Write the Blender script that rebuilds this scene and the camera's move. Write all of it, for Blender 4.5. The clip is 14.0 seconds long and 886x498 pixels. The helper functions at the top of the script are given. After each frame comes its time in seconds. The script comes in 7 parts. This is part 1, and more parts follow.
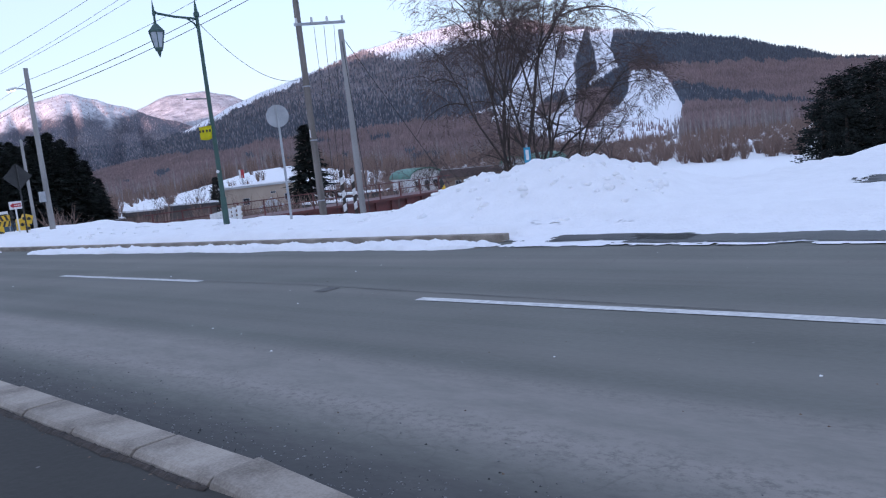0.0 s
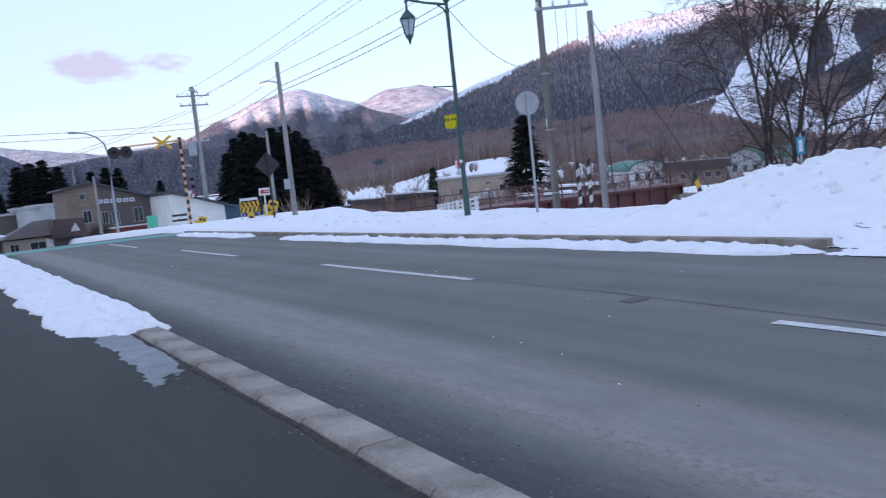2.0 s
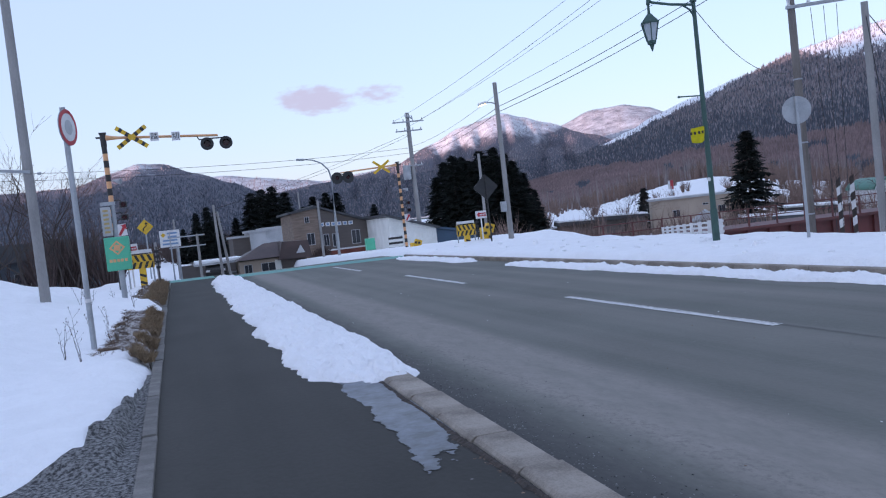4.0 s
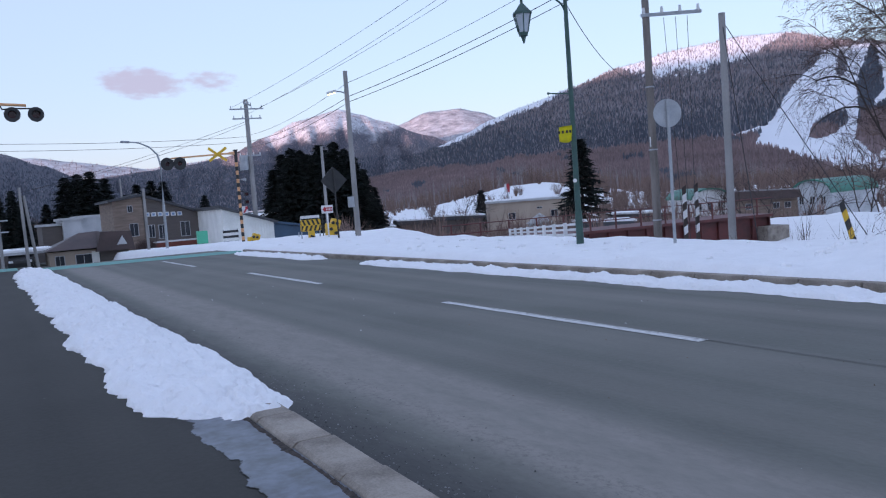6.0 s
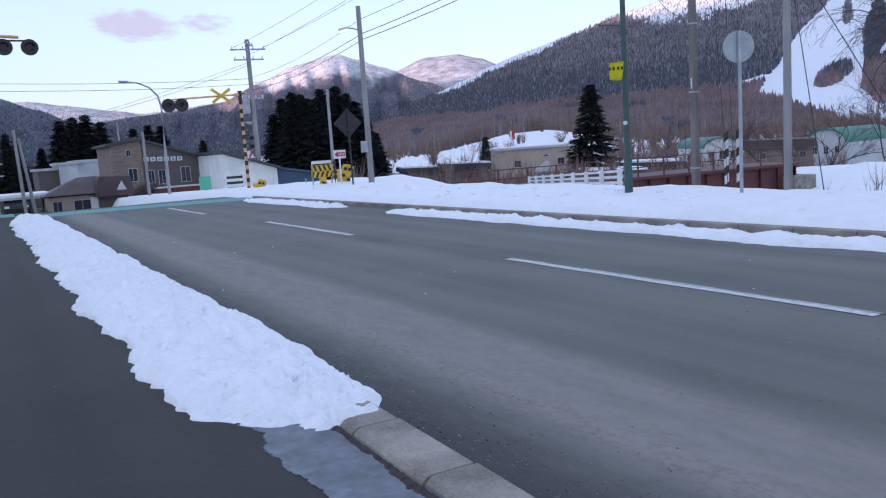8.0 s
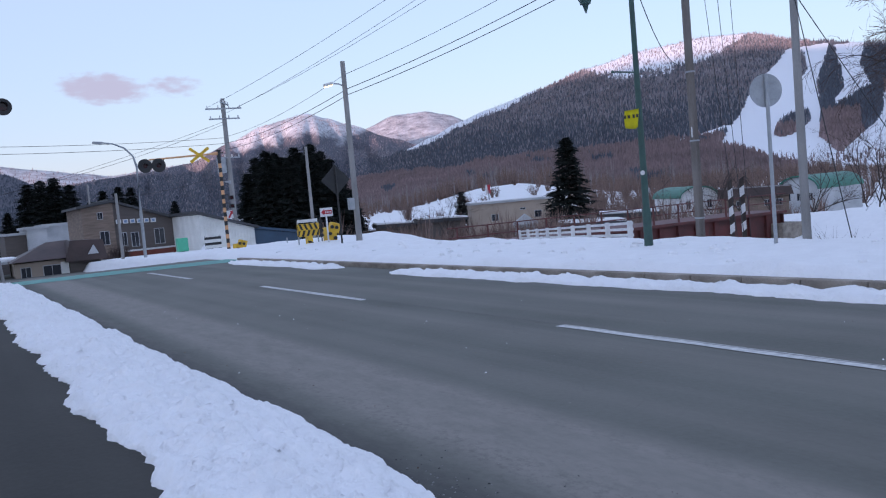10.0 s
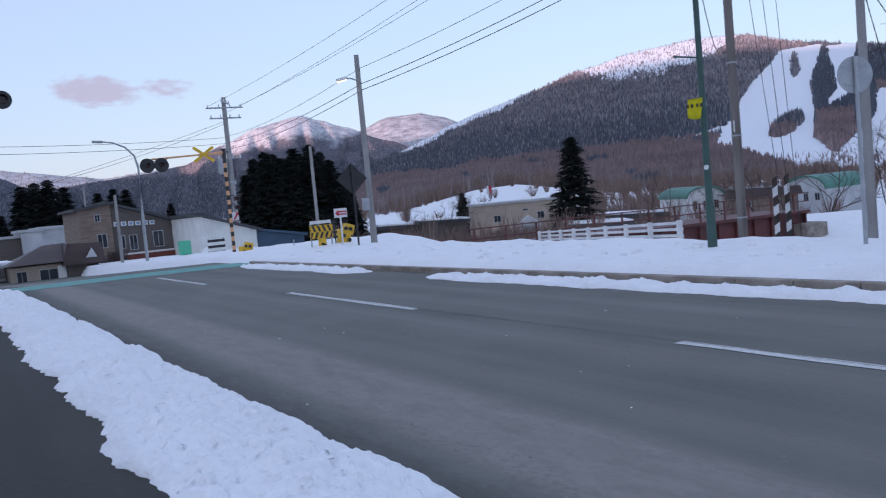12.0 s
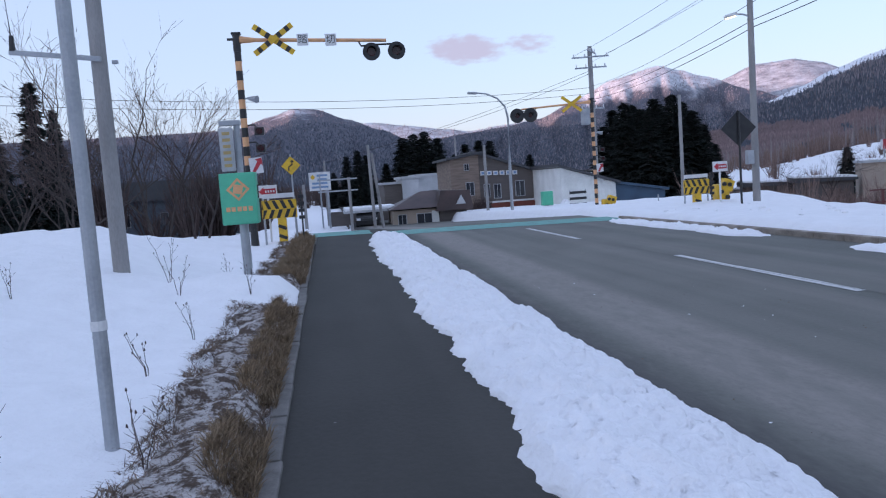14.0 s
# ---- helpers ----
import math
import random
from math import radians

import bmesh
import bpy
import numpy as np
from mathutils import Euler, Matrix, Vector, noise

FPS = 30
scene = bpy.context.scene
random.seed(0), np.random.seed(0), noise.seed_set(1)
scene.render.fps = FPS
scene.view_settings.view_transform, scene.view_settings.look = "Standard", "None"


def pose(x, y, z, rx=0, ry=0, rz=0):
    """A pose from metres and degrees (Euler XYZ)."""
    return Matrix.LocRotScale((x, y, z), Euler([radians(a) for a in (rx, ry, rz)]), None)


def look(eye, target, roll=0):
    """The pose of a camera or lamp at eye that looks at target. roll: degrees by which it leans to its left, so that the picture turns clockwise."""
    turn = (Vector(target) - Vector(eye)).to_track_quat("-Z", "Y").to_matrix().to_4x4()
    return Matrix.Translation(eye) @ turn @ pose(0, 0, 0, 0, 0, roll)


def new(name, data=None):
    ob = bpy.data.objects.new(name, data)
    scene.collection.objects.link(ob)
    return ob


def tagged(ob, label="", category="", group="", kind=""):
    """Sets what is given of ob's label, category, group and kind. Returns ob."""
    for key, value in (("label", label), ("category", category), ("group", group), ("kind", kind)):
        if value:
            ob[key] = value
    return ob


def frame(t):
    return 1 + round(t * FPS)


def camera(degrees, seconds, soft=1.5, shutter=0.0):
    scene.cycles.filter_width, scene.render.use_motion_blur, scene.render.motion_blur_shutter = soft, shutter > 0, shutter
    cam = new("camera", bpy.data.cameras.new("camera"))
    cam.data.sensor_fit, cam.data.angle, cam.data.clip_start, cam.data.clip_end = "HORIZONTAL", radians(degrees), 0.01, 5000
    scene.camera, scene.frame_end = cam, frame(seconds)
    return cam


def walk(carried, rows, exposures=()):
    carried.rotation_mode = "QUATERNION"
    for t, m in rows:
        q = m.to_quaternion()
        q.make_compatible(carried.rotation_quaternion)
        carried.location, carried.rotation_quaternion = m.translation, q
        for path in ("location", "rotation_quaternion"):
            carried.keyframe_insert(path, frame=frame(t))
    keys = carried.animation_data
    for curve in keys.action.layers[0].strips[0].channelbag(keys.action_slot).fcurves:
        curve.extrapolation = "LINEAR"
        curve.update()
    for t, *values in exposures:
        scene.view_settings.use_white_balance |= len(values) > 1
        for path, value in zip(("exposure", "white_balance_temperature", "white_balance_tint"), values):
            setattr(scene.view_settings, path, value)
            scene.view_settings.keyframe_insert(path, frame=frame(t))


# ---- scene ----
cam = camera(59.0, 14.0, soft=1.15, shutter=0.12)
PATH = [
    (0, (-1.765, -4.185, 1.489), (-0.289, -2.856, 1.254), -6.5),
    (0.5, (-1.67, -3.795, 1.494), (-0.126, -2.549, 1.243), -5.8),
    (1, (-1.608, -3.304, 1.474), (-0.071, -2.046, 1.239), -5.0),
    (1.3, (-1.61, -2.988, 1.489), (-0.127, -1.668, 1.244), -4.5),
    (1.5, (-1.617, -2.845, 1.51), (-0.214, -1.442, 1.257), -4.6),
    (2, (-1.686, -2.383, 1.573), (-0.6, -0.715, 1.374), -6.0),
    (2.5, (-1.687, -1.851, 1.651), (-0.895, -0.019, 1.522), -6.8),
    (2.7, (-1.699, -1.645, 1.663), (-1.009, 0.229, 1.547), -7.2),
    (4.8, (-1.601, 0.202, 1.638), (-0.963, 2.096, 1.557), -6.5),
    (5, (-1.598, 0.388, 1.618), (-0.893, 2.258, 1.531), -6.0),
    (5.5, (-1.614, 0.824, 1.638), (-0.73, 2.616, 1.546), -5.0),
    (6, (-1.502, 1.266, 1.625), (-0.483, 2.981, 1.492), -4.3),
    (6.5, (-1.505, 1.728, 1.595), (-0.404, 3.389, 1.428), -3.9),
    (7, (-1.466, 2.203, 1.559), (-0.327, 3.834, 1.349), -3.6),
    (7.5, (-1.432, 2.653, 1.591), (-0.354, 4.318, 1.34), -3.8),
    (8, (-1.441, 3.12, 1.582), (-0.431, 4.825, 1.317), -3.9),
    (8.2, (-1.434, 3.294, 1.568), (-0.454, 5.012, 1.272), -4.1),
    (10.3, (-1.514, 4.9, 1.649), (-0.385, 6.547, 1.533), -5.4),
    (10.5, (-1.513, 5.132, 1.638), (-0.351, 6.755, 1.521), -5.5),
    (11, (-1.436, 5.574, 1.608), (-0.208, 7.146, 1.472), -5.1),
    (11.5, (-1.477, 5.93, 1.643), (-0.263, 7.513, 1.508), -5.3),
    (12, (-1.558, 6.392, 1.653), (-0.458, 8.057, 1.524), -5.3),
    (12.5, (-1.498, 6.872, 1.635), (-0.607, 8.658, 1.511), -5.5),
    (13, (-1.539, 7.271, 1.67), (-0.902, 9.162, 1.533), -5.4),
    (13.4, (-1.608, 7.636, 1.685), (-1.157, 9.579, 1.538), -5.6),
    (13.5, (-1.626, 7.73, 1.687), (-1.204, 9.679, 1.531), -5.0),
    (14, (-1.618, 8.161, 1.67), (-1.336, 10.133, 1.495), -4.1),
]
EXPO = 1.34
SKY_STRENGTH = 0.15
SUN_STRENGTH = 2.1
VEIL = (2.05, 2.4, 3.6, 1)
walk(cam, [(t, look(eye, target, roll)) for t, eye, target, roll in PATH], [(0, EXPO + 0.42), (1.5, EXPO + 0.46), (2.7, EXPO + 0.46), (5.0, EXPO + 0.18), (7.0, EXPO + 0.28), (7.5, EXPO + 0.38), (8.2, EXPO + 0.42), (10.5, EXPO + 0.1), (13, EXPO + 0.1), (14, EXPO + 0.22)])

# ---- sky and sun: a low sun behind the added range lights only the summits ----
SUN_EL, SUN_AZ = 2.2, 240.0          # degrees; azimuth clockwise from the road's direction
world = bpy.data.worlds.new("evening_sky")
scene.world = world
world.use_nodes = True
wn = world.node_tree.nodes
sky = wn.new("ShaderNodeTexSky")
sky.sky_type, sky.sun_disc = "NISHITA", False
sky.sun_elevation, sky.sun_rotation = radians(SUN_EL), radians(SUN_AZ)
sky.altitude, sky.air_density, sky.dust_density, sky.ozone_density = 300, 1.0, 0.8, 2.0
wn["Background"].inputs[1].default_value = SKY_STRENGTH
veil = wn.new("ShaderNodeMix")       # thin high haze evens out the clear sky
veil.data_type = "RGBA"
veil.inputs[0].default_value = 0.52
veil.inputs[7].default_value = VEIL
world.node_tree.links.new(sky.outputs[0], veil.inputs[6])
world.node_tree.links.new(veil.outputs[2], wn["Background"].inputs[0])
sun = new("sun", bpy.data.lights.new("sun", "SUN"))
sun.data.energy, sun.data.angle, sun.data.color = SUN_STRENGTH, radians(0.5), (1.0, 0.64, 0.64)
sa, se = radians(SUN_AZ), radians(SUN_EL)
sun.matrix_world = look((0, 0, 50), (-math.sin(sa) * math.cos(se), -math.cos(sa) * math.cos(se), 50 - math.sin(se)))

rng = random.Random(7)


# ---- materials ----
def mat(name, col, rough=0.8, col2=None, scale=3.0, fine=60.0, mix=0.6, bump=0.3, depth=0.01, metal=0.0, stretch=(1, 1, 1), spec=0.5, rand=0.0, island=0.0):
    m = bpy.data.materials.new(name)
    m.use_nodes = True
    n, l = m.node_tree.nodes, m.node_tree.links
    b = n["Principled BSDF"]
    col2 = col2 or tuple(c * 0.75 for c in col)
    tc = n.new("ShaderNodeTexCoord")
    mp = n.new("ShaderNodeMapping")
    mp.inputs["Scale"].default_value = stretch
    l.new(tc.outputs["Object"], mp.inputs[0])
    a = n.new("ShaderNodeTexNoise")
    a.inputs["Scale"].default_value, a.inputs["Detail"].default_value = scale, 6
    f = n.new("ShaderNodeTexNoise")
    f.inputs["Scale"].default_value, f.inputs["Detail"].default_value = fine, 4
    for q in (a, f):
        l.new(mp.outputs[0], q.inputs["Vector"])
    add = n.new("ShaderNodeMath")
    add.operation = "MULTIPLY_ADD"
    l.new(f.outputs[0], add.inputs[0])
    add.inputs[1].default_value = 0.5
    l.new(a.outputs[0], add.inputs[2])
    ramp = n.new("ShaderNodeMapRange")
    ramp.inputs[1].default_value, ramp.inputs[2].default_value = 0.75 - 0.35 * mix, 0.75 + 0.35 * mix
    l.new(add.outputs[0], ramp.inputs[0])
    mx = n.new("ShaderNodeMix")
    mx.data_type = "RGBA"
    mx.inputs[6].default_value, mx.inputs[7].default_value = (*col2, 1), (*col, 1)
    l.new(ramp.outputs[0], mx.inputs[0])
    out = mx.outputs[2]
    if rand or island:
        src = n.new("ShaderNodeNewGeometry").outputs["Random Per Island"] if island else n.new("ShaderNodeObjectInfo").outputs["Random"]
        h = n.new("ShaderNodeHueSaturation")
        r2 = n.new("ShaderNodeMapRange")
        w = island or rand
        r2.inputs[3].default_value, r2.inputs[4].default_value = 1 - w, 1 + w
        l.new(src, r2.inputs[0])
        l.new(r2.outputs[0], h.inputs["Value"])
        l.new(out, h.inputs["Color"])
        out = h.outputs[0]
    l.new(out, b.inputs["Base Color"])
    b.inputs["Roughness"].default_value, b.inputs["Metallic"].default_value = rough, metal
    b.inputs["Specular IOR Level"].default_value = spec
    if bump:
        bp = n.new("ShaderNodeBump")
        bp.inputs["Strength"].default_value, bp.inputs["Distance"].default_value = bump, depth
        l.new(add.outputs[0], bp.inputs["Height"])
        l.new(bp.outputs[0], b.inputs["Normal"])
    return m


def asphalt(name, base, streak, wet=0.0):
    """Worn asphalt: grit, long tyre streaks, a paler dusty band beside the kerb, hair cracks."""
    m = mat(name, base, rough=0.82, col2=tuple(c * 0.72 for c in base), scale=0.9, fine=26, mix=0.8, bump=0.7, depth=0.012, stretch=(1, 0.6, 1), spec=0.25)
    n, l = m.node_tree.nodes, m.node_tree.links
    b = n["Principled BSDF"]
    src = b.inputs["Base Color"].links[0].from_socket
    tc = n.new("ShaderNodeTexCoord")
    mp = n.new("ShaderNodeMapping")
    mp.inputs["Scale"].default_value = (1.3, 0.035, 1)
    l.new(tc.outputs["Object"], mp.inputs[0])
    s = n.new("ShaderNodeTexNoise")
    s.inputs["Scale"].default_value, s.inputs["Detail"].default_value = 1.0, 5
    l.new(mp.outputs[0], s.inputs["Vector"])
    r = n.new("ShaderNodeMapRange")
    r.inputs[1].default_value, r.inputs[2].default_value = 0.42, 0.66
    l.new(s.outputs[0], r.inputs[0])
    # the dusty band: strongest about 1.3 m from the kerb
    sep = n.new("ShaderNodeSeparateXYZ")
    l.new(tc.outputs["Object"], sep.inputs[0])
    band = n.new("ShaderNodeMath")
    band.operation = "SUBTRACT"
    l.new(sep.outputs[0], band.inputs[0])
    band.inputs[1].default_value = 1.7
    ab = n.new("ShaderNodeMath")
    ab.operation = "ABSOLUTE"
    l.new(band.outputs[0], ab.inputs[0])
    br = n.new("ShaderNodeMapRange")
    br.interpolation_type = "SMOOTHSTEP"
    br.inputs[1].default_value, br.inputs[2].default_value, br.inputs[3].default_value, br.inputs[4].default_value = 0.25, 0.7, streak * 1.1, 0.0
    l.new(ab.outputs[0], br.inputs[0])
    pa = n.new("ShaderNodeTexNoise")
    pa.inputs["Scale"].default_value, pa.inputs["Detail"].default_value, pa.inputs["Roughness"].default_value = 5.0, 12, 0.74
    pm = n.new("ShaderNodeMapping")
    pm.inputs["Scale"].default_value = (1.2, 0.42, 1)
    l.new(tc.outputs["Object"], pm.inputs[0])
    l.new(pm.outputs[0], pa.inputs["Vector"])
    mulp = n.new("ShaderNodeMath")
    mulp.operation = "MULTIPLY"
    l.new(br.outputs[0], mulp.inputs[0])
    l.new(pa.outputs[0], mulp.inputs[1])
    tot = n.new("ShaderNodeMath")
    tot.operation = "MULTIPLY_ADD"
    l.new(r.outputs[0], tot.inputs[0])
    tot.inputs[1].default_value = streak * 0.3
    l.new(mulp.outputs[0], tot.inputs[2])
    mx = n.new("ShaderNodeMix")
    mx.data_type = "RGBA"
    l.new(tot.outputs[0], mx.inputs[0])
    l.new(src, mx.inputs[6])
    mx.inputs[7].default_value = (0.3, 0.275, 0.25, 1)
    # coarse open stone in the worn shoulder
    wide = n.new("ShaderNodeMapRange")
    wide.interpolation_type = "SMOOTHSTEP"
    wide.inputs[1].default_value, wide.inputs[2].default_value, wide.inputs[3].default_value, wide.inputs[4].default_value = 0.25, 0.95, streak * 0.95, 0.02
    l.new(ab.outputs[0], wide.inputs[0])
    pit = n.new("ShaderNodeTexNoise")
    pit.inputs["Scale"].default_value, pit.inputs["Detail"].default_value, pit.inputs["Roughness"].default_value = 21.0, 7, 0.8
    pitm = n.new("ShaderNodeMapping")
    pitm.inputs["Scale"].default_value = (1.0, 0.7, 1)
    l.new(tc.outputs["Object"], pitm.inputs[0])
    l.new(pitm.outputs[0], pit.inputs["Vector"])
    pr = n.new("ShaderNodeMapRange")
    pr.inputs[1].default_value, pr.inputs[2].default_value, pr.inputs[4].default_value = 0.48, 0.68, 0.8
    l.new(pit.outputs[0], pr.inputs[0])
    pw = n.new("ShaderNodeMath")
    pw.operation = "MULTIPLY"
    patchy = n.new("ShaderNodeMath")
    patchy.operation = "MULTIPLY"
    l.new(wide.outputs[0], patchy.inputs[0])
    l.new(r.outputs[0], patchy.inputs[1])
    l.new(pr.outputs[0], pw.inputs[0])
    l.new(patchy.outputs[0], pw.inputs[1])
    mpit = n.new("ShaderNodeMix")
    mpit.data_type = "RGBA"
    l.new(pw.outputs[0], mpit.inputs[0])
    l.new(mx.outputs[2], mpit.inputs[6])
    mpit.inputs[7].default_value = (0.052, 0.051, 0.049, 1)
    mx = mpit
    # cracks
    v = n.new("ShaderNodeTexVoronoi")
    v.feature = "DISTANCE_TO_EDGE"
    v.inputs["Scale"].default_value = 0.22
    wob = n.new("ShaderNodeTexNoise")
    wob.inputs["Scale"].default_value = 1.1
    l.new(tc.outputs["Object"], wob.inputs["Vector"])
    va = n.new("ShaderNodeVectorMath")
    va.operation = "MULTIPLY_ADD"
    l.new(wob.outputs["Color"], va.inputs[0])
    va.inputs[1].default_value = (1.6, 1.6, 1.6)
    l.new(tc.outputs["Object"], va.inputs[2])
    l.new(va.outputs[0], v.inputs["Vector"])
    cr = n.new("ShaderNodeMapRange")
    cr.inputs[1].default_value, cr.inputs[2].default_value, cr.inputs[3].default_value, cr.inputs[4].default_value = 0.0005, 0.003, 0.15, 0.0
    l.new(v.outputs["Distance"], cr.inputs[0])
    gate = n.new("ShaderNodeMath")
    gate.operation = "MULTIPLY"
    l.new(cr.outputs[0], gate.inputs[0])
    l.new(r.outputs[0], gate.inputs[1])
    mc = n.new("ShaderNodeMix")
    mc.data_type = "RGBA"
    l.new(gate.outputs[0], mc.inputs[0])
    l.new(mx.outputs[2], mc.inputs[6])
    mc.inputs[7].default_value = (0.02, 0.02, 0.022, 1)
    # scattered pale grit
    g = n.new("ShaderNodeTexVoronoi")
    g.inputs["Scale"].default_value = 2.6
    l.new(tc.outputs["Object"], g.inputs["Vector"])
    gr = n.new("ShaderNodeMapRange")
    gr.inputs[1].default_value, gr.inputs[2].default_value, gr.inputs[3].default_value, gr.inputs[4].default_value = 0.02, 0.035, 0.5, 0.0
    l.new(g.outputs["Distance"], gr.inputs[0])
    mg = n.new("ShaderNodeMix")
    mg.data_type = "RGBA"
    l.new(gr.outputs[0], mg.inputs[0])
    l.new(mc.outputs[2], mg.inputs[6])
    mg.inputs[7].default_value = (0.3, 0.29, 0.28, 1)
    gut = n.new("ShaderNodeMapRange")
    gut.interpolation_type = "SMOOTHSTEP"
    gut.inputs[1].default_value, gut.inputs[2].default_value, gut.inputs[3].default_value, gut.inputs[4].default_value = 0.9, 1.6, 0.75, 0.0
    wav = n.new("ShaderNodeMath")
    wav.operation = "MULTIPLY_ADD"
    l.new(pa.outputs[0], wav.inputs[0])
    wav.inputs[1].default_value = 0.7
    l.new(sep.outputs[0], wav.inputs[2])
    l.new(wav.outputs[0], gut.inputs[0])
    mu = n.new("ShaderNodeMix")
    mu.data_type = "RGBA"
    l.new(gut.outputs[0], mu.inputs[0])
    l.new(mg.outputs[2], mu.inputs[6])
    mu.inputs[7].default_value = (0.045, 0.044, 0.046, 1)
    l.new((mu if streak > 0.5 else mg).outputs[2], b.inputs["Base Color"])
    if wet:
        b.inputs["Roughness"].default_value = wet
    return m


def snow_mat(name, dirt=0.12, col=(0.93, 0.935, 0.945)):
    m = mat(name, col, rough=0.65, col2=tuple(c * 0.9 for c in col), scale=2.5, fine=18, mix=1.0, bump=0.9, depth=0.06, spec=0.25)
    n, l = m.node_tree.nodes, m.node_tree.links
    b = n["Principled BSDF"]
    src = b.inputs["Base Color"].links[0].from_socket
    tc = n.new("ShaderNodeTexCoord")
    d = n.new("ShaderNodeTexNoise")
    d.inputs["Scale"].default_value, d.inputs["Detail"].default_value = 4.5, 10
    d.inputs["Roughness"].default_value = 0.75
    l.new(tc.outputs["Object"], d.inputs["Vector"])
    r = n.new("ShaderNodeMapRange")
    r.inputs[1].default_value, r.inputs[2].default_value, r.inputs[4].default_value = 0.58, 0.85, dirt * 3
    l.new(d.outputs[0], r.inputs[0])
    mx = n.new("ShaderNodeMix")
    mx.data_type = "RGBA"
    l.new(r.outputs[0], mx.inputs[0])
    l.new(src, mx.inputs[6])
    mx.inputs[7].default_value = (0.36, 0.31, 0.27, 1)
    l.new(mx.outputs[2], b.inputs["Base Color"])
    return m


def attr_mat(name, a, b_, attr, rough=0.9, scale=0.02, stretch=(1, 1, 1), noise_amount=0.35, bump=0.6, depth=4.0):
    """Two surfaces mixed by a mesh attribute, with a broken edge."""
    m = bpy.data.materials.new(name)
    m.use_nodes = True
    n, l = m.node_tree.nodes, m.node_tree.links
    b = n["Principled BSDF"]
    tc = n.new("ShaderNodeTexCoord")
    mp = n.new("ShaderNodeMapping")
    mp.inputs["Scale"].default_value = stretch
    l.new(tc.outputs["Object"], mp.inputs[0])
    t = n.new("ShaderNodeTexNoise")
    t.inputs["Scale"].default_value, t.inputs["Detail"].default_value, t.inputs["Roughness"].default_value = scale, 9, 0.7
    l.new(mp.outputs[0], t.inputs["Vector"])
    at = n.new("ShaderNodeAttribute")
    at.attribute_name = attr
    s = n.new("ShaderNodeMath")
    s.operation = "MULTIPLY_ADD"
    l.new(t.outputs[0], s.inputs[0])
    s.inputs[1].default_value = noise_amount * 2
    l.new(at.outputs["Fac"], s.inputs[2])
    r = n.new("ShaderNodeMapRange")
    r.inputs[1].default_value, r.inputs[2].default_value = 0.35 + noise_amount, 0.65 + noise_amount
    l.new(s.outputs[0], r.inputs[0])
    fine = n.new("ShaderNodeTexNoise")
    fine.inputs["Scale"].default_value, fine.inputs["Detail"].default_value = scale * 9, 6
    l.new(mp.outputs[0], fine.inputs["Vector"])
    va = n.new("ShaderNodeMix")
    va.data_type = "RGBA"
    va.inputs[6].default_value, va.inputs[7].default_value = (*[c * 0.55 for c in a], 1), (*[c * 1.35 for c in a], 1)
    l.new(fine.outputs[0], va.inputs[0])
    mx = n.new("ShaderNodeMix")
    mx.data_type = "RGBA"
    l.new(r.outputs[0], mx.inputs[0])
    l.new(va.outputs[2], mx.inputs[6])
    mx.inputs[7].default_value = (*b_, 1)
    l.new(mx.outputs[2], b.inputs["Base Color"])
    b.inputs["Roughness"].default_value = rough
    b.inputs["Specular IOR Level"].default_value = 0.2
    bp = n.new("ShaderNodeBump")
    bp.inputs["Strength"].default_value, bp.inputs["Distance"].default_value = bump, depth
    l.new(fine.outputs[0], bp.inputs["Height"])
    l.new(bp.outputs[0], b.inputs["Normal"])
    return m


M_ROAD = asphalt("road_asphalt", (0.157, 0.16, 0.142), 1.0)
M_PATH = asphalt("path_asphalt", (0.053, 0.052, 0.047), 0.14)
M_WET = asphalt("wet_asphalt", (0.036, 0.037, 0.038), 0.12, wet=0.5)
M_MEND = asphalt("mended_asphalt", (0.115, 0.115, 0.11), 0.2)
M_PAINT = mat("road_paint", (0.72, 0.72, 0.7), rough=0.7, col2=(0.42, 0.42, 0.42), scale=14, fine=120, mix=0.6, bump=0.3, depth=0.002)
M_MINT = mat("green_road_paint", (0.13, 0.4, 0.34), rough=0.75, col2=(0.12, 0.24, 0.22), scale=3, fine=80, bump=0.2, depth=0.003)
M_KERB = mat("kerb_concrete", (0.36, 0.318, 0.27), rough=0.88, col2=(0.17, 0.145, 0.12), scale=3.2, fine=70, mix=0.55, bump=0.5, depth=0.006, rand=0.1)
M_EDGE = mat("dirty_edging_concrete", (0.2, 0.19, 0.175), rough=0.9, col2=(0.1, 0.095, 0.088), scale=6, fine=90, mix=0.7, bump=0.5, depth=0.006, rand=0.15)
M_LITTER = mat("brown_litter", (0.2, 0.14, 0.1), rough=0.95, col2=(0.09, 0.065, 0.05), scale=6, fine=50, bump=0, island=0.5)
M_DIRT = mat("wet_soil", (0.07, 0.055, 0.045), rough=0.95, col2=(0.03, 0.025, 0.022), scale=12, fine=60, bump=0.6, depth=0.02)
M_SNOW = snow_mat("snow", 0.06, (0.92, 0.925, 0.935))
M_BANK = snow_mat("ploughed_snow", 0.16, (0.93, 0.935, 0.95))
M_ICE = mat("ice_film", (0.145, 0.165, 0.2), rough=0.4, col2=(0.05, 0.053, 0.06), scale=4, fine=16, mix=0.7, bump=0.15, depth=0.01)
M_CRACK = mat("open_crack", (0.02, 0.02, 0.021), rough=0.95, scale=9, fine=60, bump=0)
